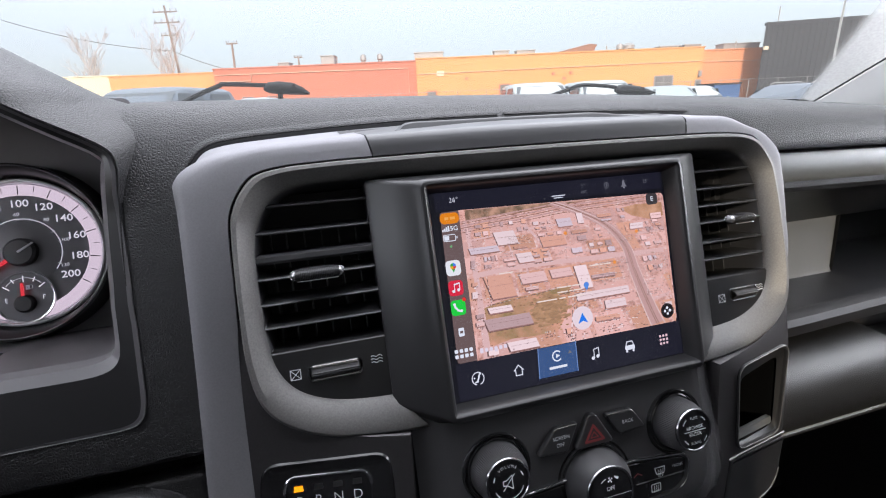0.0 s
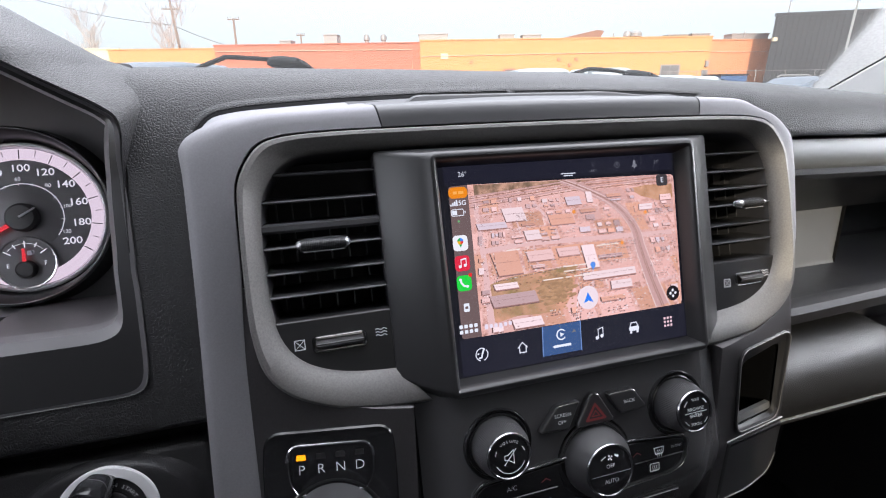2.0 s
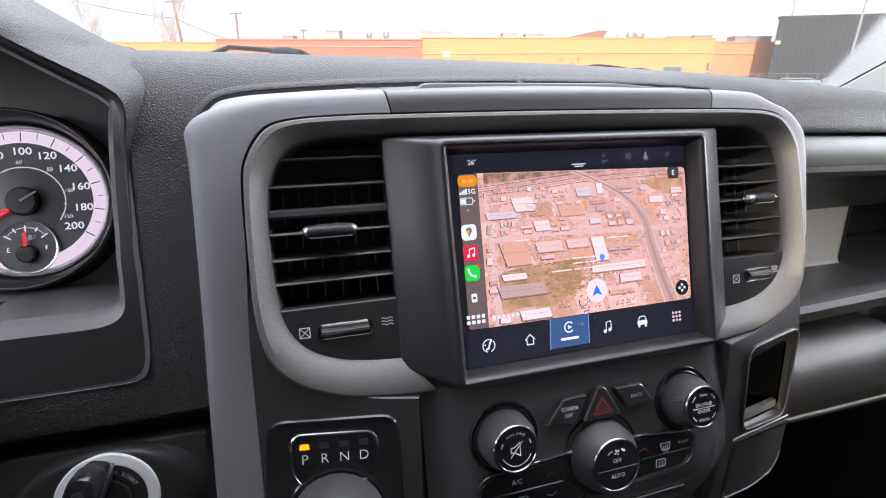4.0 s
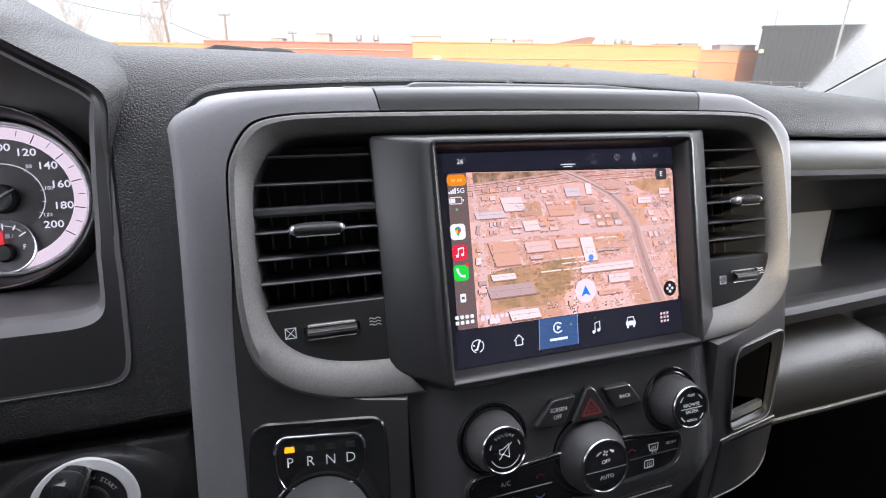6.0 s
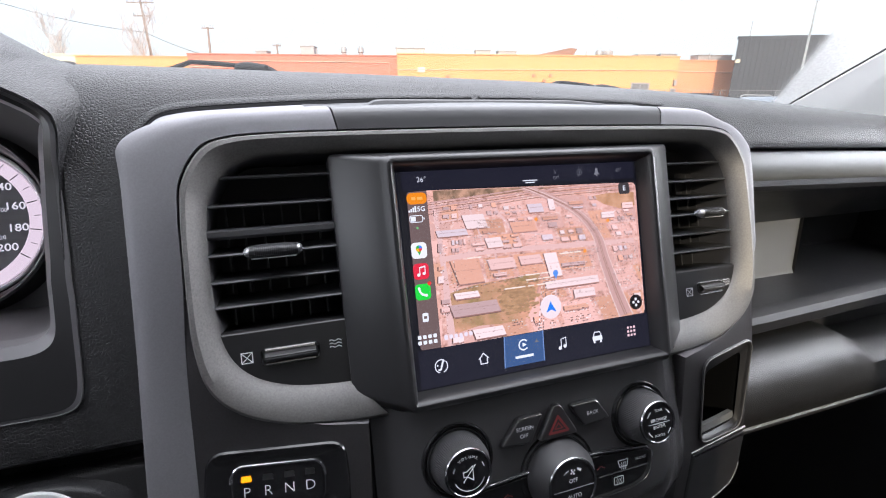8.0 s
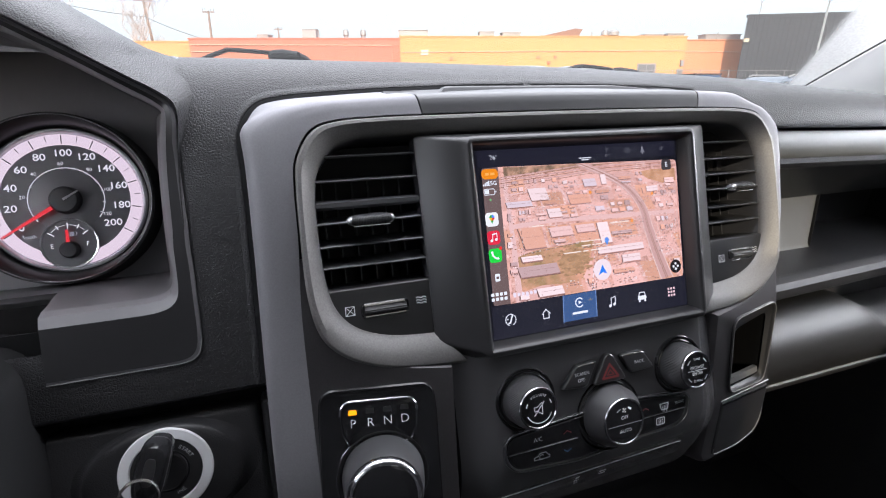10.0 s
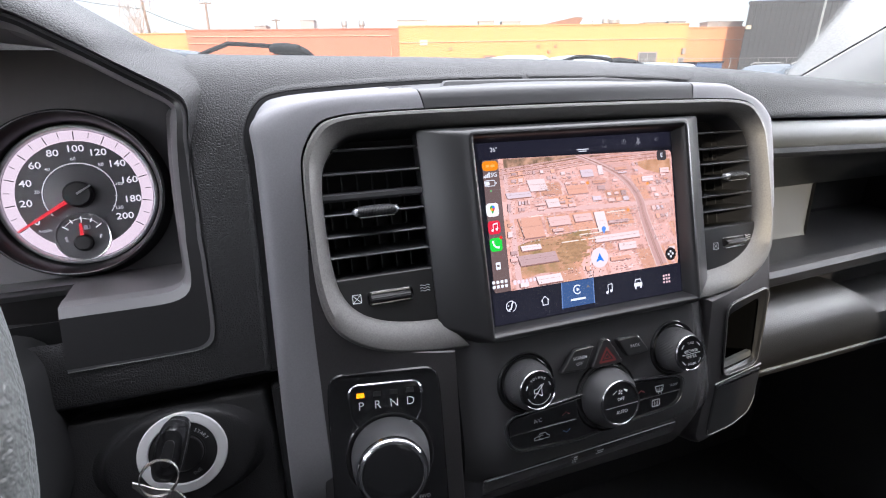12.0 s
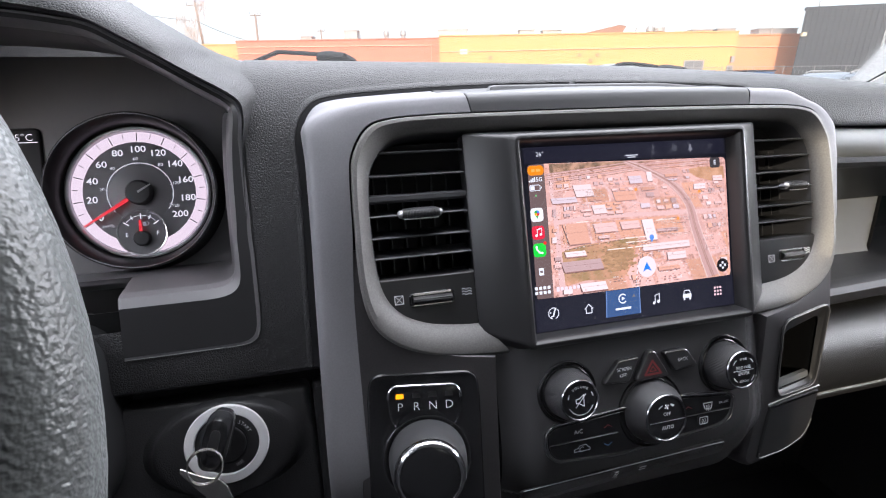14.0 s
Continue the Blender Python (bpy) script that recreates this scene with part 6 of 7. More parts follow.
# thin bright moulding on the seam of the glovebox
band("seam_moulding", [(0.0335, 1.0835), (0.0315, 1.082), (0.0335, 1.0805)], 0.20, 0.80, GREYPANEL)
# bulkhead behind everything
part("bulkhead", box((-0.82, 0.36, 0.35), (0.82, 0.40, 1.36)), DARK, dash)
part("console_back", box((-0.235, 0.075, 0.99), (0.235, 0.36, 1.36)), DARK, dash)

# ---- cab ----
def slab(name, lo, hi, material, label, category):
    return structure(name, box(lo, hi), material, label, category, smooth=False)


slab("floor", (-0.86, -1.10, 0.50), (0.86, 0.45, 0.54), DARK, "dark carpeted cab floor", "floor")
slab("ceiling", (-0.80, -1.05, 1.96), (0.80, -0.19, 2.0), LINER, "grey cloth headliner", "ceiling")


def wall_with_hole(name, x, sill, post, material, label):
    bm = bmesh.new()
    s = 1 if x > 0 else -1
    x0, x1 = (x, x + 0.05 * s) if s > 0 else (x - 0.05, x)
    for lo, hi in (((x0, -1.05, 0.5), (x1, 0.75, sill)), ((x0, -1.05, 1.92), (x1, -0.3, 1.98)), ((x0, -1.05, sill), (x1, post, 1.92))):
        box(lo, hi, bm)
    return structure(name, bm, material, label, "wall", smooth=False)


# door posts and sills out of view are set to trim side light
wall_with_hole("wall_left", -0.80, 1.37, -0.38, SOFT, "dark door panels with window openings")
wall_with_hole("wall_right", 0.80, 1.37, -0.38, SOFT, "dark door panels with window openings")
# unseen back wall; its opening is narrowed to admit one band of sun
bm = bmesh.new()
for lo, hi in (((-0.85, -1.10, 0.5), (0.85, -1.05, 1.40)), ((-0.85, -1.10, 1.90), (0.85, -1.05, 2.0)), ((-0.85, -1.10, 1.40), (-0.26, -1.05, 1.90)), ((0.10, -1.10, 1.40), (0.85, -1.05, 1.90))):
    box(lo, hi, bm)
structure("wall_back", bm, SEATCLOTH, "unseen rear cab wall, its opening sized to shape the sun", "wall", smooth=False)


# unseen panes; each tint sets how much light its opening gives
TINT = bpy.data.materials.new("tinted_rear_glass")
TINT.use_nodes = True
TINT.node_tree.nodes.clear()
t_out, t_tr = TINT.node_tree.nodes.new("ShaderNodeOutputMaterial"), TINT.node_tree.nodes.new("ShaderNodeBsdfTransparent")
t_tr.inputs[0].default_value = (0.26, 0.26, 0.245, 1)
TINT.node_tree.links.new(t_tr.outputs[0], t_out.inputs["Surface"])
SIDE = TINT.copy()
SIDE.name = "side_glass"
SIDE.node_tree.nodes["Transparent BSDF"].inputs[0].default_value = (0.58, 0.57, 0.565, 1)
CLEAR = SIDE.copy()
CLEAR.name = "passenger_side_glass"
CLEAR.node_tree.nodes["Transparent BSDF"].inputs[0].default_value = (0.90, 0.90, 0.885, 1)
for sgn in (-1, 1):
    bm = bmesh.new()
    bm.faces.new([bm.verts.new((sgn * 0.825, y, z)) for y, z in ((-0.38, 1.37), (0.46, 1.37), (0.34, 1.50), (-0.28, 1.92), (-0.38, 1.92))])
    bmesh.ops.solidify(bm, geom=bm.faces[:], thickness=0.004)
    structure("window_3", bm, SIDE if sgn < 0 else CLEAR, "unseen door pane, tinted to trim the side light", "window", smooth=False)
structure("window_2", box((-0.26, -1.078, 1.40), (0.10, -1.073, 1.90)), TINT, "unseen rear pane, tinted to weaken the light", "window", smooth=False)


# unseen seats, spaced so sun falls between them onto the console's right
def front_seat(x0, x1, label):
    s = thing("front_seat", ((x0 + x1) / 2, -0.7, 0.55), label, "seat", "front seats")
    part("seat_cushion", bbox((x0, -0.70, 0.545), (x1, -0.36, 0.92), 0.05), SEATCLOTH, s)
    part("backrest", bbox((x0, -0.88, 0.80), (x1, -0.70, 1.62), 0.05), SEATCLOTH, s)
    part("headrest", bbox((x0 + 0.08, -0.88, 1.63), (x1 - 0.03, -0.76, 1.88), 0.04), SEATCLOTH, s)


front_seat(-0.70, -0.13, "unseen dark driver's seat that blocks the sun")
front_seat(0.17, 0.72, "unseen dark passenger seat that blocks the sun")

def glass_y(x):
    return 0.80 - 0.36 * (abs(x) / 0.78) ** 2.2


def shield(x, t):
    """A point of the windscreen: across, and from the base to the header."""
    return Vector((x * (1 - 0.06 * t), glass_y(x) - 0.98 * t, 1.385 + 0.565 * t + 0.05 * t * (1 - t)))


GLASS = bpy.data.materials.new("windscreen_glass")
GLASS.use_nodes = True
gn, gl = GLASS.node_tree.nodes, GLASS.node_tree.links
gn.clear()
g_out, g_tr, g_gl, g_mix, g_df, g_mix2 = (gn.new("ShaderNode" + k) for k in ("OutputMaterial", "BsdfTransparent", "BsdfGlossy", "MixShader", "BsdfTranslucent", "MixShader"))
# dark tint holds the bright outside down against the cabin's exposure
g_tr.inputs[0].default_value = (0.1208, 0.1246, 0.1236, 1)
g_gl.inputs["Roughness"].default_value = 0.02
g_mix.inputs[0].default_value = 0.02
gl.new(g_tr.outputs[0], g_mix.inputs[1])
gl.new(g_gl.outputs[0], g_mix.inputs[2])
# dried road film outside the sweep of the wipers, towards the pillars
g_co, g_dist, g_rng, g_nz, g_mul = (gn.new("ShaderNode" + k) for k in ("TexCoord", "VectorMath", "MapRange", "TexNoise", "Math"))
g_dist.operation = "DOT_PRODUCT"
g_dist.inputs[1].default_value = (0.0, 1.0, 1.131)
gl.new(g_co.outputs["Object"], g_dist.inputs[0])
g_rng.inputs["From Min"].default_value, g_rng.inputs["From Max"].default_value = 2.0305, 2.018
gl.new(g_dist.outputs["Value"], g_rng.inputs["Value"])
g_nz.inputs["Scale"].default_value, g_nz.inputs["Detail"].default_value = 260, 8
gl.new(g_co.outputs["Object"], g_nz.inputs["Vector"])
g_r2 = gn.new("ShaderNodeMapRange")
g_r2.inputs["From Min"].default_value, g_r2.inputs["From Max"].default_value = 0.25, 0.75
g_r2.inputs["To Min"].default_value, g_r2.inputs["To Max"].default_value = 0.70, 0.97
gl.new(g_nz.outputs["Fac"], g_r2.inputs["Value"])
g_mul.operation = "MULTIPLY"
gl.new(g_rng.outputs[0], g_mul.inputs[0])
gl.new(g_r2.outputs[0], g_mul.inputs[1])
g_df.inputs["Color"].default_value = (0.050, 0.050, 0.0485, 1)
g_max = gn.new("ShaderNodeMath")      # thin even veil over the wiped part, added to haze the view
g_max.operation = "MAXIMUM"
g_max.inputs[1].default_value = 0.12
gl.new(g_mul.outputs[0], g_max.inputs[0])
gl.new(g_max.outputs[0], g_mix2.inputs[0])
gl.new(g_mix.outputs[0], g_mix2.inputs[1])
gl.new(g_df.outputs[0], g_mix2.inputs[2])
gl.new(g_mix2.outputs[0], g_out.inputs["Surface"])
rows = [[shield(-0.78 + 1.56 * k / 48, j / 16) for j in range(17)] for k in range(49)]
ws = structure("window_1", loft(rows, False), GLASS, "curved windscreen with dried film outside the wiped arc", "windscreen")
# shadow off, so the tint doesn't dim lamp and sun light
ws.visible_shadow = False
# pillars
RUBBERSEAL = mat("black_rubber_seal", (0.015, 0.015, 0.016), 0.6, var=0.1, var_scale=40)
for sgn in (-1, 1):
    rows = []
    for j in range(13):
        t = j / 12
        c = shield(sgn * 0.78, t)
        rows.append([c + Vector((-sgn * 0.005, -0.002, 0.0)), c + Vector((-sgn * 0.010, -0.014, 0.0)), c + Vector((-sgn * 0.010, -0.046, 0.0)), c + Vector((0, -0.10, -0.005)), c + Vector((sgn * 0.04, -0.24, -0.02)), c + Vector((sgn * 0.07, 0.0, 0)), c + Vector((sgn * 0.02, 0.006, 0))])
    structure("trim_seal", tube([q[0] + Vector((-sgn * 0.001, -0.002, 0)) for q in rows], 0.0018, 6), RUBBERSEAL, "black rubber seal along the windscreen pillar", "seal")
    structure("trim_pillar", loft(rows, True, True, True), PILLAR, "pale grey windscreen pillar trim", "pillar")
bm = loft([[shield(-0.78 + 1.56 * k / 16, 0.97) + d for d in (Vector((0, 0.02, 0.03)), Vector((0, -0.06, 0.04)), Vector((0, -0.07, -0.01)), Vector((0, 0.0, -0.02)))] for k in range(17)], True, True, True)
structure("trim_header", bm, LINER, "grey header trim over the windscreen", "trim")
for sgn in (-1, 1):
    structure("trim_door_corner", box((min(sgn * 0.792, sgn * 0.799), 0.10, 1.10), (max(sgn * 0.792, sgn * 0.799), 0.33, 1.37)), PILLAR, "pale grey door corner trim by the pillar", "trim", smooth=False)
# cowl and bonnet ahead of the windscreen
PAINT = mat("truck_paint", (0.32, 0.33, 0.34), 0.3, metal=0.3, coat=0.6, var=0.05, var_scale=4)
rows = []
for k in range(25):
    x = -1.02 + 2.04 * k / 24
    rows.append([Vector((x, glass_y(min(0.78, abs(x))) - 0.01, 1.392)), Vector((x, glass_y(min(0.78, abs(x))) + 0.10, 1.375 - 0.03 * x * x)), Vector((x, 1.1, 1.355 - 0.06 * x * x)), Vector((x, 1.9, 1.30 - 0.08 * x * x)), Vector((x, 2.2, 1.24)), Vector((x, 2.25, 0.5))])
structure("bonnet", loft(rows, False), PAINT, "grey painted bonnet ahead of the windscreen", "bonnet")


# ---- steering wheel ----
wheel = thing("steering_wheel", (-0.4915, -0.1563, 1.3231), "black grained leather steering wheel on its column", "steering wheel")
WC, WT = Vector((-0.4915, -0.1563, 1.3231)), 0.3635
WV, WN = Vector((0, math.sin(WT), math.cos(WT))), Vector((0, -math.cos(WT), math.sin(WT)))
path = [WC + Vector((0.190 * math.cos(a), 0, 0)) + WV * 0.190 * math.sin(a) for a in [2 * math.pi * k / 96 for k in range(96)]]
part("rim", tube(path, 0.0168, 24, True), LEATHER, wheel, "black grained leather rim")
hub = WC - WN * 0.055
bm = bmesh.new()
rows = []
for j in range(8):
    h = (0, 0.012, 0.024, 0.032, 0.037, 0.040, 0.0415, 0.042)[j]
    r = (0.075, 0.075, 0.073, 0.068, 0.055, 0.04, 0.02, 0.004)[j]
    rows.append([hub + WN * h + Vector((r * 1.1 * math.cos(a), 0, 0)) + WV * r * 0.9 * math.sin(a) for a in [2 * math.pi * k / 32 for k in range(32)]])
part("hub", loft(rows, True, True, True), SOFT, wheel, "black airbag hub")
for a in (radians(178), radians(-75), radians(-105)):
    d = Vector((math.cos(a), 0, 0)) + WV * math.sin(a)
    s = Vector((-math.sin(a), 0, 0)) + WV * math.cos(a)
    rows = [[hub + d * r + WN * h + s * wd * q + WN * e for q, e in ((-1, 0), (1, 0), (1, 0.012), (-1, 0.012))] for r, h, wd in ((0.05, 0.0, 0.028), (0.11, 0.02, 0.024), (0.186, 0.048, 0.02))]
    part("spoke", loft(rows, True, True, True), SOFT, wheel, "black spoke")
DEEP = mat("matt_black_plastic", (0.007, 0.007, 0.0075), 0.65, spec=0.25, var=0.2, bump=0.2, bump_scale=900)
col = rounded([(-0.340, 1.247), (-0.343, 1.244), (-0.345, 1.24), (-0.350, 1.21), (-0.356, 1.175), (-0.42, 1.12), (-0.57, 1.12), (-0.64, 1.20), (-0.64, 1.247)], [0.001, 0.003, 0.01, 0.02, 0.02, 0.02, 0.03, 0.03, 0.01])
part("column_shroud", loft([[Vector((x, y, z - d)) for x, z in col] for y, d in ((0.15, 0.03), (0.09, 0.002), (0.085, 0.0))], True, True, True), DEEP, wheel, "black shroud filling the cut-out round the column")
cover = rounded([(-0.388, 1.243), (-0.380, 1.13), (-0.42, 1.09), (-0.57, 1.09), (-0.62, 1.13), (-0.61, 1.243)], [0.028, 0.03, 0.03, 0.03, 0.03, 0.028])
rows = [[Vector((-0.50 + (x + 0.50) * f, y, 1.17 + (z - 1.17) * f)) for x, z in cover] for y, f in ((0.10, 1.0), (0.04, 0.97), (-0.02, 0.93), (-0.06, 0.88), (-0.068, 0.80))]
part("column_cover", loft(rows, True, True, True), DEEP, wheel, "black steering column cover")


# ---- outside ----
OUT = Matrix.Translation((-0.162, -0.242, 0)) @ Matrix.Rotation(radians(-16.4), 4, "Z")


def O(x, y, z):
    """Outside: metres to the right of, ahead of the first viewpoint, and up."""
    return OUT @ Vector((x, y, z))


ASPHALT = mat("asphalt", (0.055, 0.055, 0.057), 0.85, var=0.25, var_scale=2, bump=0.3, bump_scale=60, bump_dist=0.01)
structure("ground", loft([[Vector((x, y, 0)) for x in (-600, 600)] for y in (-600, 900)], False), ASPHALT, "flat grey asphalt car park", "ground")
ORANGE = mat("orange_painted_brick", (0.66, 0.315, 0.115), 0.8, var=0.08, var_scale=0.7, bump=0.2, bump_scale=14, bump_dist=0.02)
RED = mat("red_painted_brick", (0.53, 0.175, 0.108), 0.8, var=0.08, var_scale=0.7, bump=0.2, bump_scale=14, bump_dist=0.02)
RUST = mat("orange_red_painted_brick", (0.62, 0.25, 0.115), 0.8, var=0.08, var_scale=0.7, bump=0.2, bump_scale=14, bump_dist=0.02)
CREAM = mat("cream_render", (0.70, 0.60, 0.42), 0.8, var=0.06, var_scale=0.7)
CHARCOAL = mat("charcoal_cladding", (0.022, 0.023, 0.027), 0.6, var=0.15, var_scale=0.5)
ROOFGREY = mat("rooftop_metal", (0.30, 0.29, 0.28), 0.5, metal=0.3, var=0.15, var_scale=3)
PIPEMAT = mat("pale_pipe_paint", (0.56, 0.36, 0.24), 0.6, var=0.08, var_scale=3)
WINDOWMAT = mat("dark_window_glass", (0.16, 0.15, 0.15), 0.25, var=0.3, var_scale=2)
WOODPOLE = mat("weathered_pole_wood", (0.24, 0.19, 0.16), 0.85, var=0.2, var_scale=5)
BARK = mat("bare_twigs", (0.42, 0.36, 0.33), 0.9, var=0.2, var_scale=8)


def obox(lo, hi, bm=None):
    return box(lo, hi, bm, OUT)


def house(name, x0, x1, y0, depth, h, material, label, parapet=0.25):
    b = thing(name, O((x0 + x1) / 2, y0, 0), label, "building")
    part("wall", obox((x0, y0, 0), (x1, y0 + depth, h)), material, b, smooth=False)
    part("coping", obox((x0 - 0.05, y0 - 0.06, h + 0.004), (x1 + 0.05, y0 + 0.25, h + 0.09)), material, b, smooth=False)
    return b


b_red = house("commercial_building", -18.3, -1.75, 40.6, 18, 4.58, RED, "long low red-painted commercial building")
b_or = house("commercial_building", -1.72, 21.35, 40.0, 20, 4.68, ORANGE, "long low orange-painted commercial building")
b_red2 = house("commercial_building", 21.40, 34.0, 40.5, 18, 4.45, RUST, "low orange-red painted end of the commercial row")
house("commercial_building", -27.5, -18.34, 41.5, 14, 4.42, ORANGE, "low orange building beyond the red one")
house("commercial_building", -38.0, -27.6, 43.0, 14, 4.62, CREAM, "low cream building at the end of the lot")
part("conduit", tube([O(-18.2, 40.55, 4.15), O(-9, 40.55, 4.12), O(-2.4, 40.55, 4.10), O(-2.4, 40.55, 2.2)], 0.035, 6), PIPEMAT, b_red, "pale conduit along the wall")
part("conduit", tube([O(-18.2, 40.55, 3.65), O(-15.3, 40.55, 3.62), O(-15.2, 40.55, 4.12)], 0.035, 6), PIPEMAT, b_red, "pale conduit along the wall")
part("conduit", tube([O(-1.6, 39.95, 3.55), O(8, 39.95, 3.62), O(21.2, 39.95, 3.68)], 0.028, 6), PIPEMAT, b_or, "pale conduit along the wall")
part("conduit", tube([O(21.5, 40.45, 3.62), O(33, 40.45, 3.55)], 0.028, 6), PIPEMAT, b_red2)


def window(b, x0, x1, z0, z1, y, fm=None):
    w = part("window", obox((x0 - 0.08, y - 0.06, z0 - 0.08), (x1 + 0.08, y + 0.02, z1 + 0.08)), fm or ROOFGREY, b, smooth=False)
    n = max(1, round((x1 - x0) / 0.75))
    for k in range(n):
        a, c = x0 + (x1 - x0) * k / n + 0.03, x0 + (x1 - x0) * (k + 1) / n - 0.03
        part("pane", obox((a, y - 0.075, z0), (c, y - 0.055, z1)), WINDOWMAT, w, smooth=False)


window(b_or, 17.6, 19.0, 1.5, 2.62, 40.0)
window(b_or, 5.0, 5.8, 1.2, 2.5, 40.0, RED)
window(b_or, -0.9, -0.2, 1.2, 2.2, 40.0, RED)
window(b_or, 20.95, 21.3, 0.6, 2.2, 40.0)
part("wall_light", obox((21.05, 39.8, 2.5), (21.3, 40.0, 2.95)), ROOFGREY, b_or, smooth=False)
part("wall_sign", obox((-0.1, 39.94, 3.35), (0.5, 40.0, 3.75)), CREAM, b_or, "small pale sign plate", smooth=False)
for x, z in ((9.2, 3.1), (10.6, 3.1), (2.2, 3.0), (10.1, 2.7)):
    part("wall_box", obox((x, 39.88, z), (x + 0.25, 40.0, z + 0.2)), RED, b_or, smooth=False)
# raised gable behind the orange wall
g = thing("roof_gable", O(11, 46, 4.7), "sloping brown roof behind the orange parapet", "roof")
part("gable", loft([[O(8.9, y, 4.7), O(13.0, y, 4.7), O(13.4, y, 5.42), O(12.8, y, 5.5)] for y in (42, 50)], True, True, True), mat("brown_roof", (0.24, 0.13, 0.09), 0.8, var=0.15), g, smooth=False)


def roof_unit(x0, x1, z, h, y=42):
    o = thing("rooftop_unit", O((x0 + x1) / 2, y, z), "grey metal rooftop ventilation unit", "ventilation unit", "rooftop units")
    part("casing", obox((x0, y, z - 0.4), (x1, y + 1.2, z + h)), ROOFGREY, o, smooth=False)
    part("lid", obox((x0 - 0.06, y - 0.06, z + h + 0.004), (x1 + 0.06, y + 1.26, z + h + 0.07)), ROOFGREY, o, smooth=False)


for x0, x1, h in ((-13.4, -12.5, 0.32), (-9.75, -8.65, 0.72), (-1.9, 0.5, 0.66), (4.8, 6.0, 0.55), (6.7, 8.2, 0.5), (18.7, 20.3, 0.35), (20.7, 22.1, 0.4), (24.0, 27.0, 0.35)):
    roof_unit(x0, x1, 4.66, h)


def cowl_vent(x, z, r, y=42):
    o = thing("roof_cowl", O(x, y, z), "galvanised mushroom cowl on the roof", "roof vent", "roof cowls")
    m = OUT @ Matrix.Translation((x, y, z - 0.3)) @ Matrix.Scale(1000, 4)
    part("cowl", lathe([(r * 0.7, 0), (r * 0.7, 0.55), (r, 0.6), (r, 0.85), (r * 0.75, 1.0), (r * 0.2, 1.08)], m, 14), ROOFGREY, o)


for x, r in ((-6.2, 0.26), (-4.8, 0.26), (15.3, 0.3), (16.0, 0.5)):
    cowl_vent(x, 4.66, r)
for x in (-8.4, 14.2, 25.0):
    part("flue", tube([O(x, 42, 4.4), O(x, 42, 5.25)], 0.05, 6), ROOFGREY, b_or)

# dark clad building with ribs, set nearer on the right
b_dark = thing("clad_building", O(30, 38, 0), "tall charcoal ribbed metal-clad building", "building")
FACE0, FACE1 = Vector((24.7, 38.0, 0)), Vector((40.0, 34.0, 0))
d = (FACE1 - FACE0).normalized()
nrm = Vector((d.y, -d.x, 0))
part("wall", loft([[OUT @ (p + Vector((0, 0, z)) - nrm * q) for z in (0, 6.0)] for p, q in ((FACE0 + Vector((7.2, 9.6, 0)), 0), (FACE0, 0), (FACE1, 0), (FACE1, 9))], False), CHARCOAL, b_dark, smooth=False)
part("roof_edge", loft([[OUT @ (p + nrm * a + Vector((0, 0, z))) for a, z in ((0.08, 5.85), (0.08, 6.06), (-0.3, 6.06), (-0.3, 5.85))] for p in (FACE0, FACE1)], True, True, True), CHARCOAL, b_dark, smooth=False)
for k in range(44):
    p = FACE0 + d * (0.15 + k * 0.355)
    part("rib", loft([[OUT @ (p + d * a + nrm * b + Vector((0, 0, z))) for a, b in ((-0.05, -0.01), (-0.03, 0.02), (0.03, 0.02), (0.05, -0.01))] for z in (0, 5.84)], True, False, True), CHARCOAL, b_dark, smooth=False)
part("wall_light", obox((24.7, 37.75, 4.15), (25.0, 37.95, 4.4)), CREAM, b_dark, smooth=False)
part("mast", tube([O(25.9, 38.5, 5.9), O(25.9, 38.5, 7.2)], 0.04, 6), ROOFGREY, b_dark)


def utility_pole(x, y, h, lean, arms):
    o = thing("utility_pole", O(x, y, 0), "weathered wooden utility pole with crossarms", "utility pole", "utility poles")
    part("pole", tube([O(x + lean, y, 0), O(x, y, h)], [0.15, 0.09], 10), WOODPOLE, o)
    for z, w in arms:
        a = part("crossarm", obox((x - w, y - 0.06, z - 0.05), (x + w, y + 0.06, z + 0.05)), WOODPOLE, o, smooth=False)
        for s in (-0.9, -0.45, 0.45, 0.9):
            part("insulator", tube([O(x + s * w, y, z + 0.08), O(x + s * w, y, z + 0.28)], 0.04, 6), ROOFGREY, a)


utility_pole(-25.1, 48, 10.9, 0.4, ((10.35, 1.15), (9.45, 1.2), (8.35, 0.8)))
utility_pole(-19.4, 48, 7.5, -0.25, ((7.4, 0.55),))
utility_pole(-16.6, 60, 7.3, 0, ((7.1, 0.5),))
WIRE = mat("wire", (0.12, 0.12, 0.12), 0.7)
for a, b, sag in (((-46, 48, 12.4), (-25.1, 48, 7.0), 0.9), ((-25.1, 48, 7.0), (-18.0, 44, 4.7), 0.15)):
    o = thing("overhead_cable", O(*a), "thin dark overhead cable", "cable", "overhead cables")
    pts = [Vector(a).lerp(Vector(b), k / 20) - Vector((0, 0, sag * 4 * (k / 20) * (1 - k / 20))) for k in range(21)]
    part("cable", tube([OUT @ p for p in pts], 0.035, 5), WIRE, o)


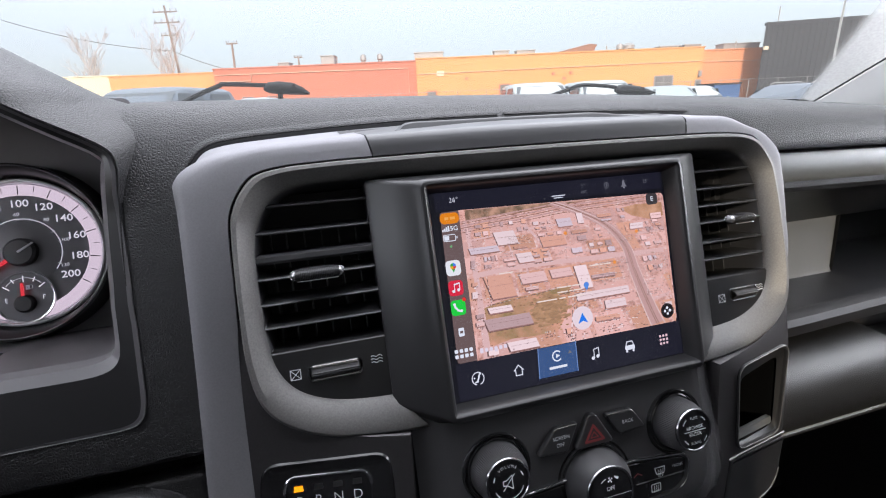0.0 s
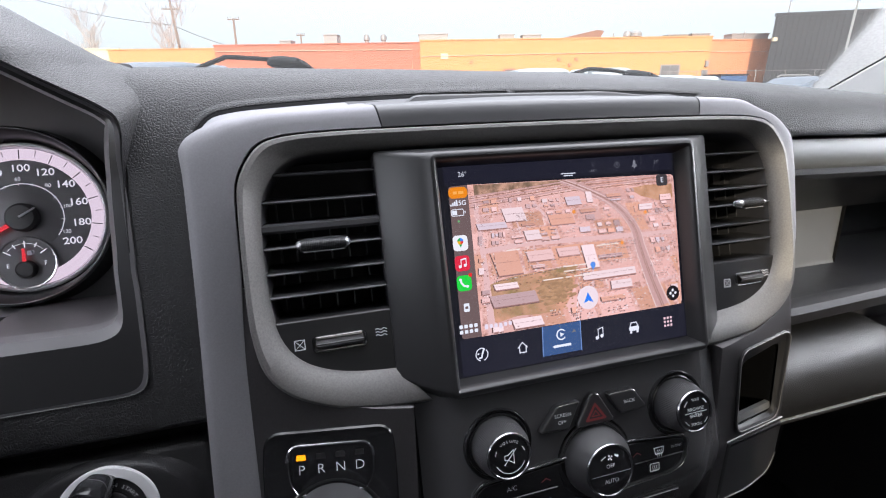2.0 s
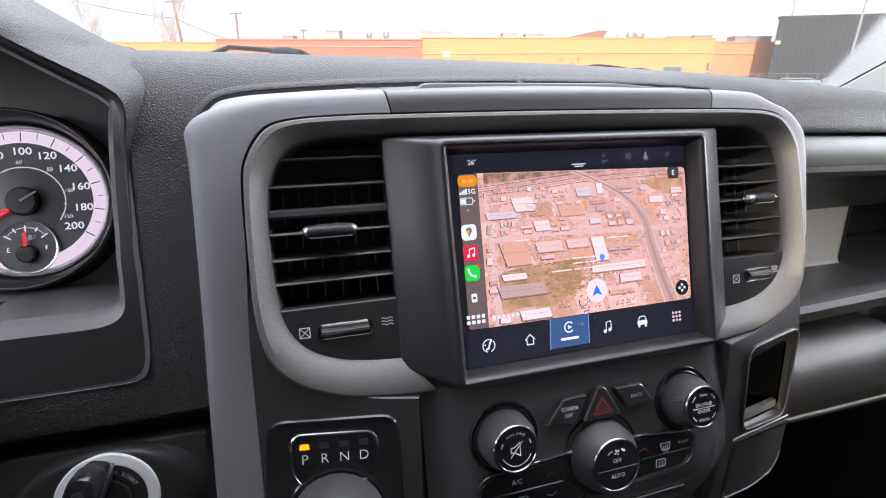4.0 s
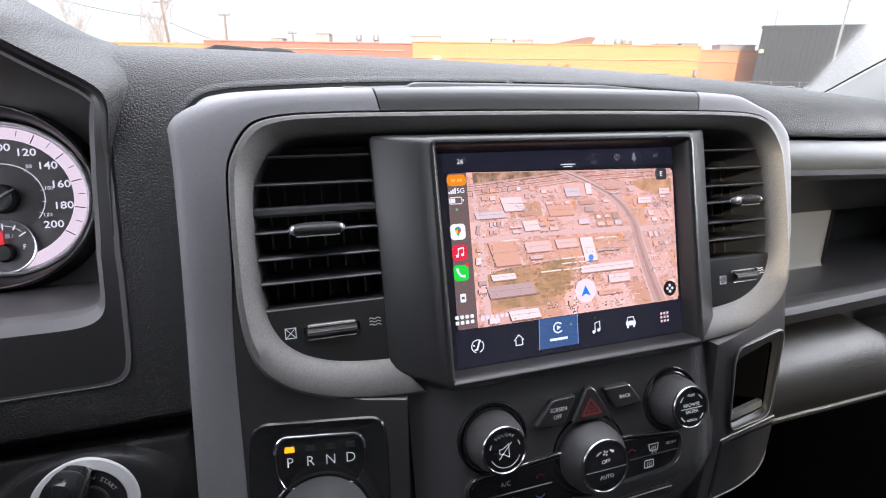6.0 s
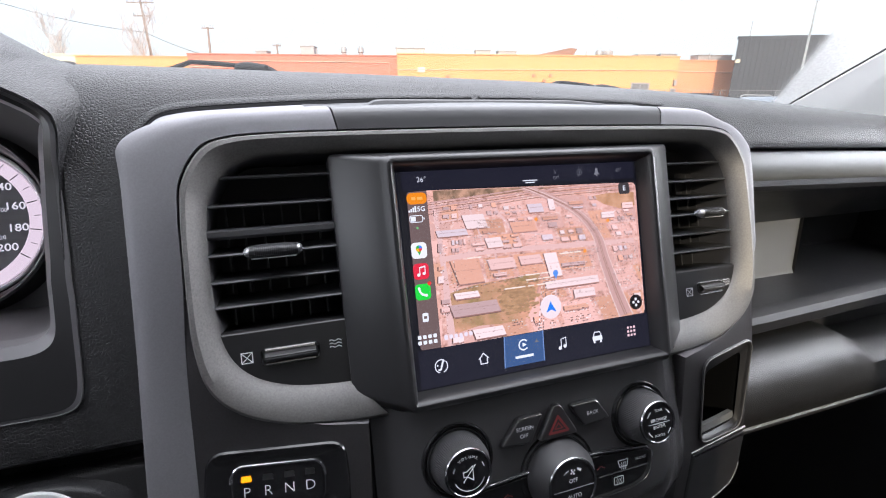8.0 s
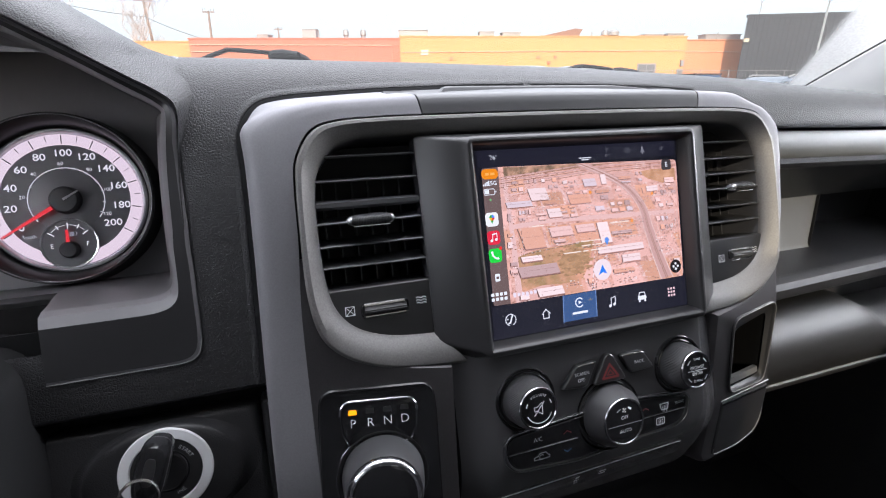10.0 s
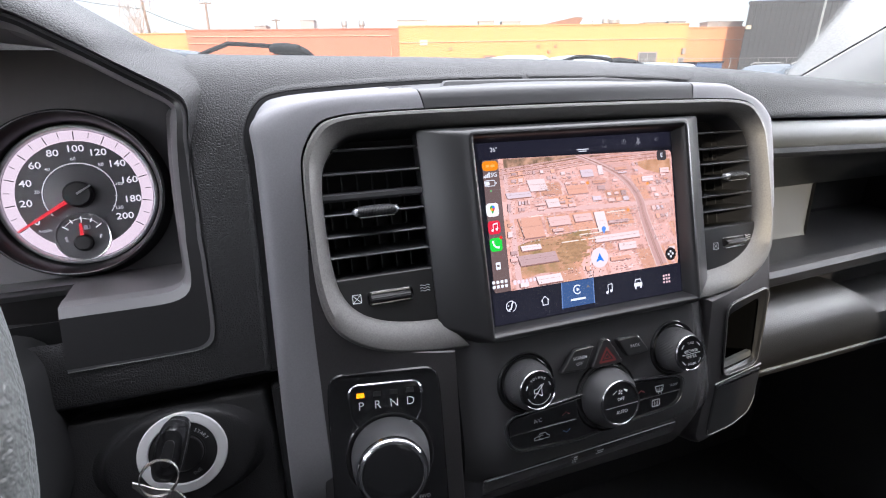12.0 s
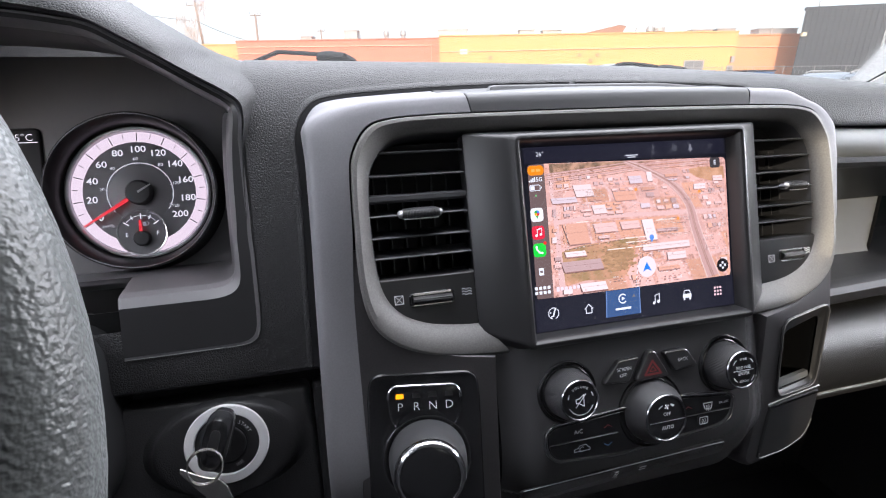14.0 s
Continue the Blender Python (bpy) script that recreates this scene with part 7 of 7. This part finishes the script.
def bare_tree(x, y, h, seed, spread):
    """A leafless tree: trunk, rising limbs and a fan of very many fine twigs."""
    rnd = random.Random(seed)
    o = thing("bare_tree", O(x, y, 0), "leafless tree with fine upright twigs", "tree", "bare trees")
    trunk, twig = bmesh.new(), bmesh.new()

    def grow(p, d, length, r, level):
        pts, q = [p], p
        for k in range(4):
            d = (d + Vector((rnd.uniform(-0.13, 0.13), rnd.uniform(-0.13, 0.13), rnd.uniform(0.0, 0.12)))).normalized()
            q = q + d * length / 4
            pts.append(q)
        tube(pts, [r, r * 0.85, r * 0.68, r * 0.5, r * 0.3], 5 if level < 2 else 3, bm=trunk if level < 2 else twig, caps=False)
        if level < 4:
            for k in range((10, 7, 6, 5)[level]):
                t = rnd.randint(1, 4)
                a = rnd.uniform(0, 2 * math.pi)
                dd = (d * 0.8 + Vector((math.cos(a), math.sin(a), rnd.uniform(0.1, 0.6))) * rnd.uniform(0.45, 0.95) * spread).normalized()
                grow(pts[t], dd, length * rnd.uniform(0.36, 0.6), max(0.007, r * 0.45), level + 1)

    grow(O(x, y, 0), Vector((0, 0, 1)), h * 0.72, 0.075, 0)
    part("trunk", trunk, BARK, o)
    part("crown", twig, BARK, o)


bare_tree(-31.5, 46, 7.6, 3, 0.62)
bare_tree(-25.2, 46.5, 8.9, 5, 0.72)
bare_tree(-42.0, 46, 7.4, 9, 0.9)
bare_tree(-47.5, 48, 7.0, 14, 0.9)


def car(name, x, y, turn, length, width, height, paint, label, dark_roof=False):
    """A parked car, nose along its own +y."""
    c = thing(name, O(x, y, 0), label, "car", "parked cars")
    m = OUT @ Matrix.Translation((x, y, 0)) @ Matrix.Rotation(radians(turn), 4, "Z")
    L, W, H = length / 2, width / 2, height
    belt = H * 0.60
    body = [(-L, 0.35, 0.62), (-L, 0.55, belt * 0.85), (-L * 0.97, belt, belt), (L * 0.35, belt, belt), (L * 0.93, belt * 0.88, belt * 0.86), (L, 0.55, 0.6), (L, 0.35, 0.4)]
    rows = []
    for yy, top, _ in ((-L, belt * 0.8, 0), (-L * 0.97, belt, 0), (-L * 0.5, belt + 0.02, 0), (L * 0.3, belt, 0), (L * 0.55, belt * 0.97, 0), (L * 0.9, belt * 0.86, 0), (L, belt * 0.7, 0)):
        e = 0.9 if abs(yy) >= L * 0.9 else 1.0
        rows.append([m @ Vector((sx * W * e * f, yy, z)) for sx, f, z in ((-1, 0.94, 0.28), (-1, 1, 0.55), (-1, 1, top * 0.8), (-1, 0.94, top), (1, 0.94, top), (1, 1, top * 0.8), (1, 1, 0.55), (1, 0.94, 0.28))])
    bd = part("body", loft(rows, True, True, True), paint, c)
    rear, front = -L * 0.92, L * 0.32
    cab = []
    for z, y0, y1, wf in ((belt, rear, front + L * 0.16, 0.93), (belt + (H - belt) * 0.5, rear + 0.12, front - L * 0.05, 0.86), (H - 0.08, rear + 0.30, front - L * 0.24, 0.78), (H - 0.02, rear + 0.42, front - L * 0.30, 0.70), (H, rear + 0.6, front - L * 0.36, 0.5)):
        cab.append([m @ Vector((a, b, z)) for a, b in rounded([(-W * wf, y0), (W * wf, y0), (W * wf, y1), (-W * wf, y1)], 0.22, 4)])
    part("cabin", loft(cab, True, False, True), paint, c)
    z0, z1 = belt + 0.05, H - 0.13
    for s in (-1, 1):
        for a, b in ((rear + 0.45, rear + L * 0.62), (rear + L * 0.66, front - L * 0.12)):
            g0, g1 = W * 0.925 * s, W * 0.80 * s
            part("side_window", loft([[m @ Vector((g0 + 0.012 * s, a, z0)), m @ Vector((g0 + 0.012 * s, b + 0.1, z0))], [m @ Vector((g1 + 0.012 * s, a + 0.15, z1)), m @ Vector((g1 + 0.012 * s, b - 0.1, z1))]], False), CARGLASS, c)
        if not dark_roof:
            part("roof_rail", tube([m @ Vector((s * W * 0.66, rear + 0.5, H - 0.01)), m @ Vector((s * W * 0.67, rear + 0.7, H + 0.045)), m @ Vector((s * W * 0.67, front - L * 0.4, H + 0.045)), m @ Vector((s * W * 0.66, front - L * 0.32, H - 0.01))], 0.022, 6), ROOFGREY, c)
        part("mirror", tube([m @ Vector((s * W * 0.93, front, belt + 0.08)), m @ Vector((s * W * 1.08, front - 0.02, belt + 0.12)), m @ Vector((s * W * 1.16, front - 0.02, belt + 0.12))], [0.05, 0.09, 0.06], 8), paint, c)
        for yy in (-L * 0.62, L * 0.62):
            wm = m @ Matrix.Translation((s * (W - 0.2), yy, 0.33)) @ Matrix.Rotation(radians(90 * s), 4, "Y")
            w = part("wheel", lathe([(330, 0), (330, 190), (300, 205), (220, 205)], wm, 20), DARK, c)
            part("rim", lathe([(215, 206), (200, 195), (60, 190), (20, 200)], wm, 14), ROOFGREY, w)
        for yy, mm in ((L * 0.97, ROOFGREY), (-L * 0.985, REDPRINT)):
            part("headlight" if yy > 0 else "tail_light", bbox((s * W * 0.62 - 0.16, yy - 0.04, belt * 0.66), (s * W * 0.62 + 0.16, yy + 0.05, belt * 0.80), 0.02, m), mm, c)
    for (ya, za), (yb, zb), nm in (((front + L * 0.15, belt + 0.04), (front - L * 0.235, H - 0.10), "windscreen"), ((rear + 0.01, belt + 0.05), (rear + 0.28, H - 0.10), "rear_window")):
        off = 0.02 if nm == "windscreen" else -0.02
        part(nm, loft([[m @ Vector((-W * 0.84, ya + off, za)), m @ Vector((W * 0.84, ya + off, za))], [m @ Vector((-W * 0.68, yb + off, zb)), m @ Vector((W * 0.68, yb + off, zb))]], False), CARGLASS, c)
    return c


CARGLASS = mat("tinted_car_glass", (0.05, 0.06, 0.07), 0.12, spec=0.6, var=0.1, var_scale=3)
P_NAVY = mat("dark_navy_car_paint", (0.05, 0.07, 0.10), 0.25, coat=0.5, var=0.05, var_scale=4)
P_WHITE = mat("white_car_paint", (0.34, 0.37, 0.37), 0.3, coat=0.5, var=0.03, var_scale=4)
P_SILVER = mat("silver_car_paint", (0.30, 0.34, 0.34), 0.3, metal=0.4, coat=0.5, var=0.03, var_scale=4)
car("parked_suv", -5.2, 8.8, 178, 4.6, 1.85, 1.86, P_NAVY, "dark navy parked sport utility car", True)
car("parked_suv", 2.75, 13.6, 182, 4.6, 1.85, 1.80, P_WHITE, "pale grey parked sport utility car", True)
car("parked_suv", 4.85, 14.6, 180, 4.6, 1.85, 1.82, P_WHITE, "pale grey parked sport utility car", True)
car("parked_car", 8.0, 17.0, 176, 4.5, 1.8, 1.62, P_SILVER, "silver parked saloon car", True)
car("parked_car", 10.2, 19.5, 180, 4.5, 1.8, 1.6, P_WHITE, "pale grey parked saloon car", True)
car("parked_car", 10.4, 14.5, 110, 4.6, 1.85, 1.50, P_NAVY, "dark navy parked car")
car("parked_car", -9.0, 24.0, 180, 4.6, 1.85, 1.95, P_SILVER, "silver parked car near the fence")
bin_ = thing("waste_skip", O(17.6, 31, 0), "blue steel waste skip", "skip")
part("tub", loft([[O(x, y, z) for x, y in ((16.9, 30), (18.5, 30), (18.5, 32), (16.9, 32))] for z in (0.0, 1.2, 1.7)], True, True, True), mat("blue_steel", (0.05, 0.10, 0.22), 0.5, var=0.2), bin_, smooth=False)
part("lid", obox((16.85, 29.95, 1.71), (18.55, 32.05, 1.80)), DARK, bin_, smooth=False)
# chain-link fence before the buildings
fence = thing("chainlink_fence", O(5, 37, 0), "grey chain-link fence with steel posts", "fence")
for k in range(22):
    x = -14 + 2.2 * k
    part("post", tube([O(x, 37, 0), O(x, 37, 2.15)], 0.028, 6), ROOFGREY, fence)
for z in (2.1, 0.1):
    part("rail", tube([O(-14, 37, z), O(34, 37, z)], 0.018, 5), ROOFGREY, fence)
bm = bmesh.new()
for k in range(150):
    x = -14 + 0.28 * k
    for a, b in ((0, 1), (1, 0)):
        tube([O(x + 0.9 * a, 37, 0.1), O(x + 0.9 * b, 37, 2.1)], 0.006, 3, bm=bm, caps=False)
tagged(part("wire_mesh", bm, ROOFGREY, fence), kind="stuff")


# ---- lettering becomes meshes ----
bpy.context.view_layer.update()
deps = bpy.context.evaluated_depsgraph_get()
made = [(bpy.data.meshes.new_from_object(ob.evaluated_get(deps)), m, material, parent, name, label) for ob, m, material, parent, name, label in WORDS]
for ob, *_ in WORDS:
    bpy.data.objects.remove(ob)
for me, m, material, parent, name, label in made:
    me.transform(m)
    me.materials.clear()
    me.materials.append(material)
    ob = new(name, me)
    ob.parent = parent
    ob.matrix_parent_inverse = Matrix.Translation(-parent.location)
    if label:
        ob["label"] = label
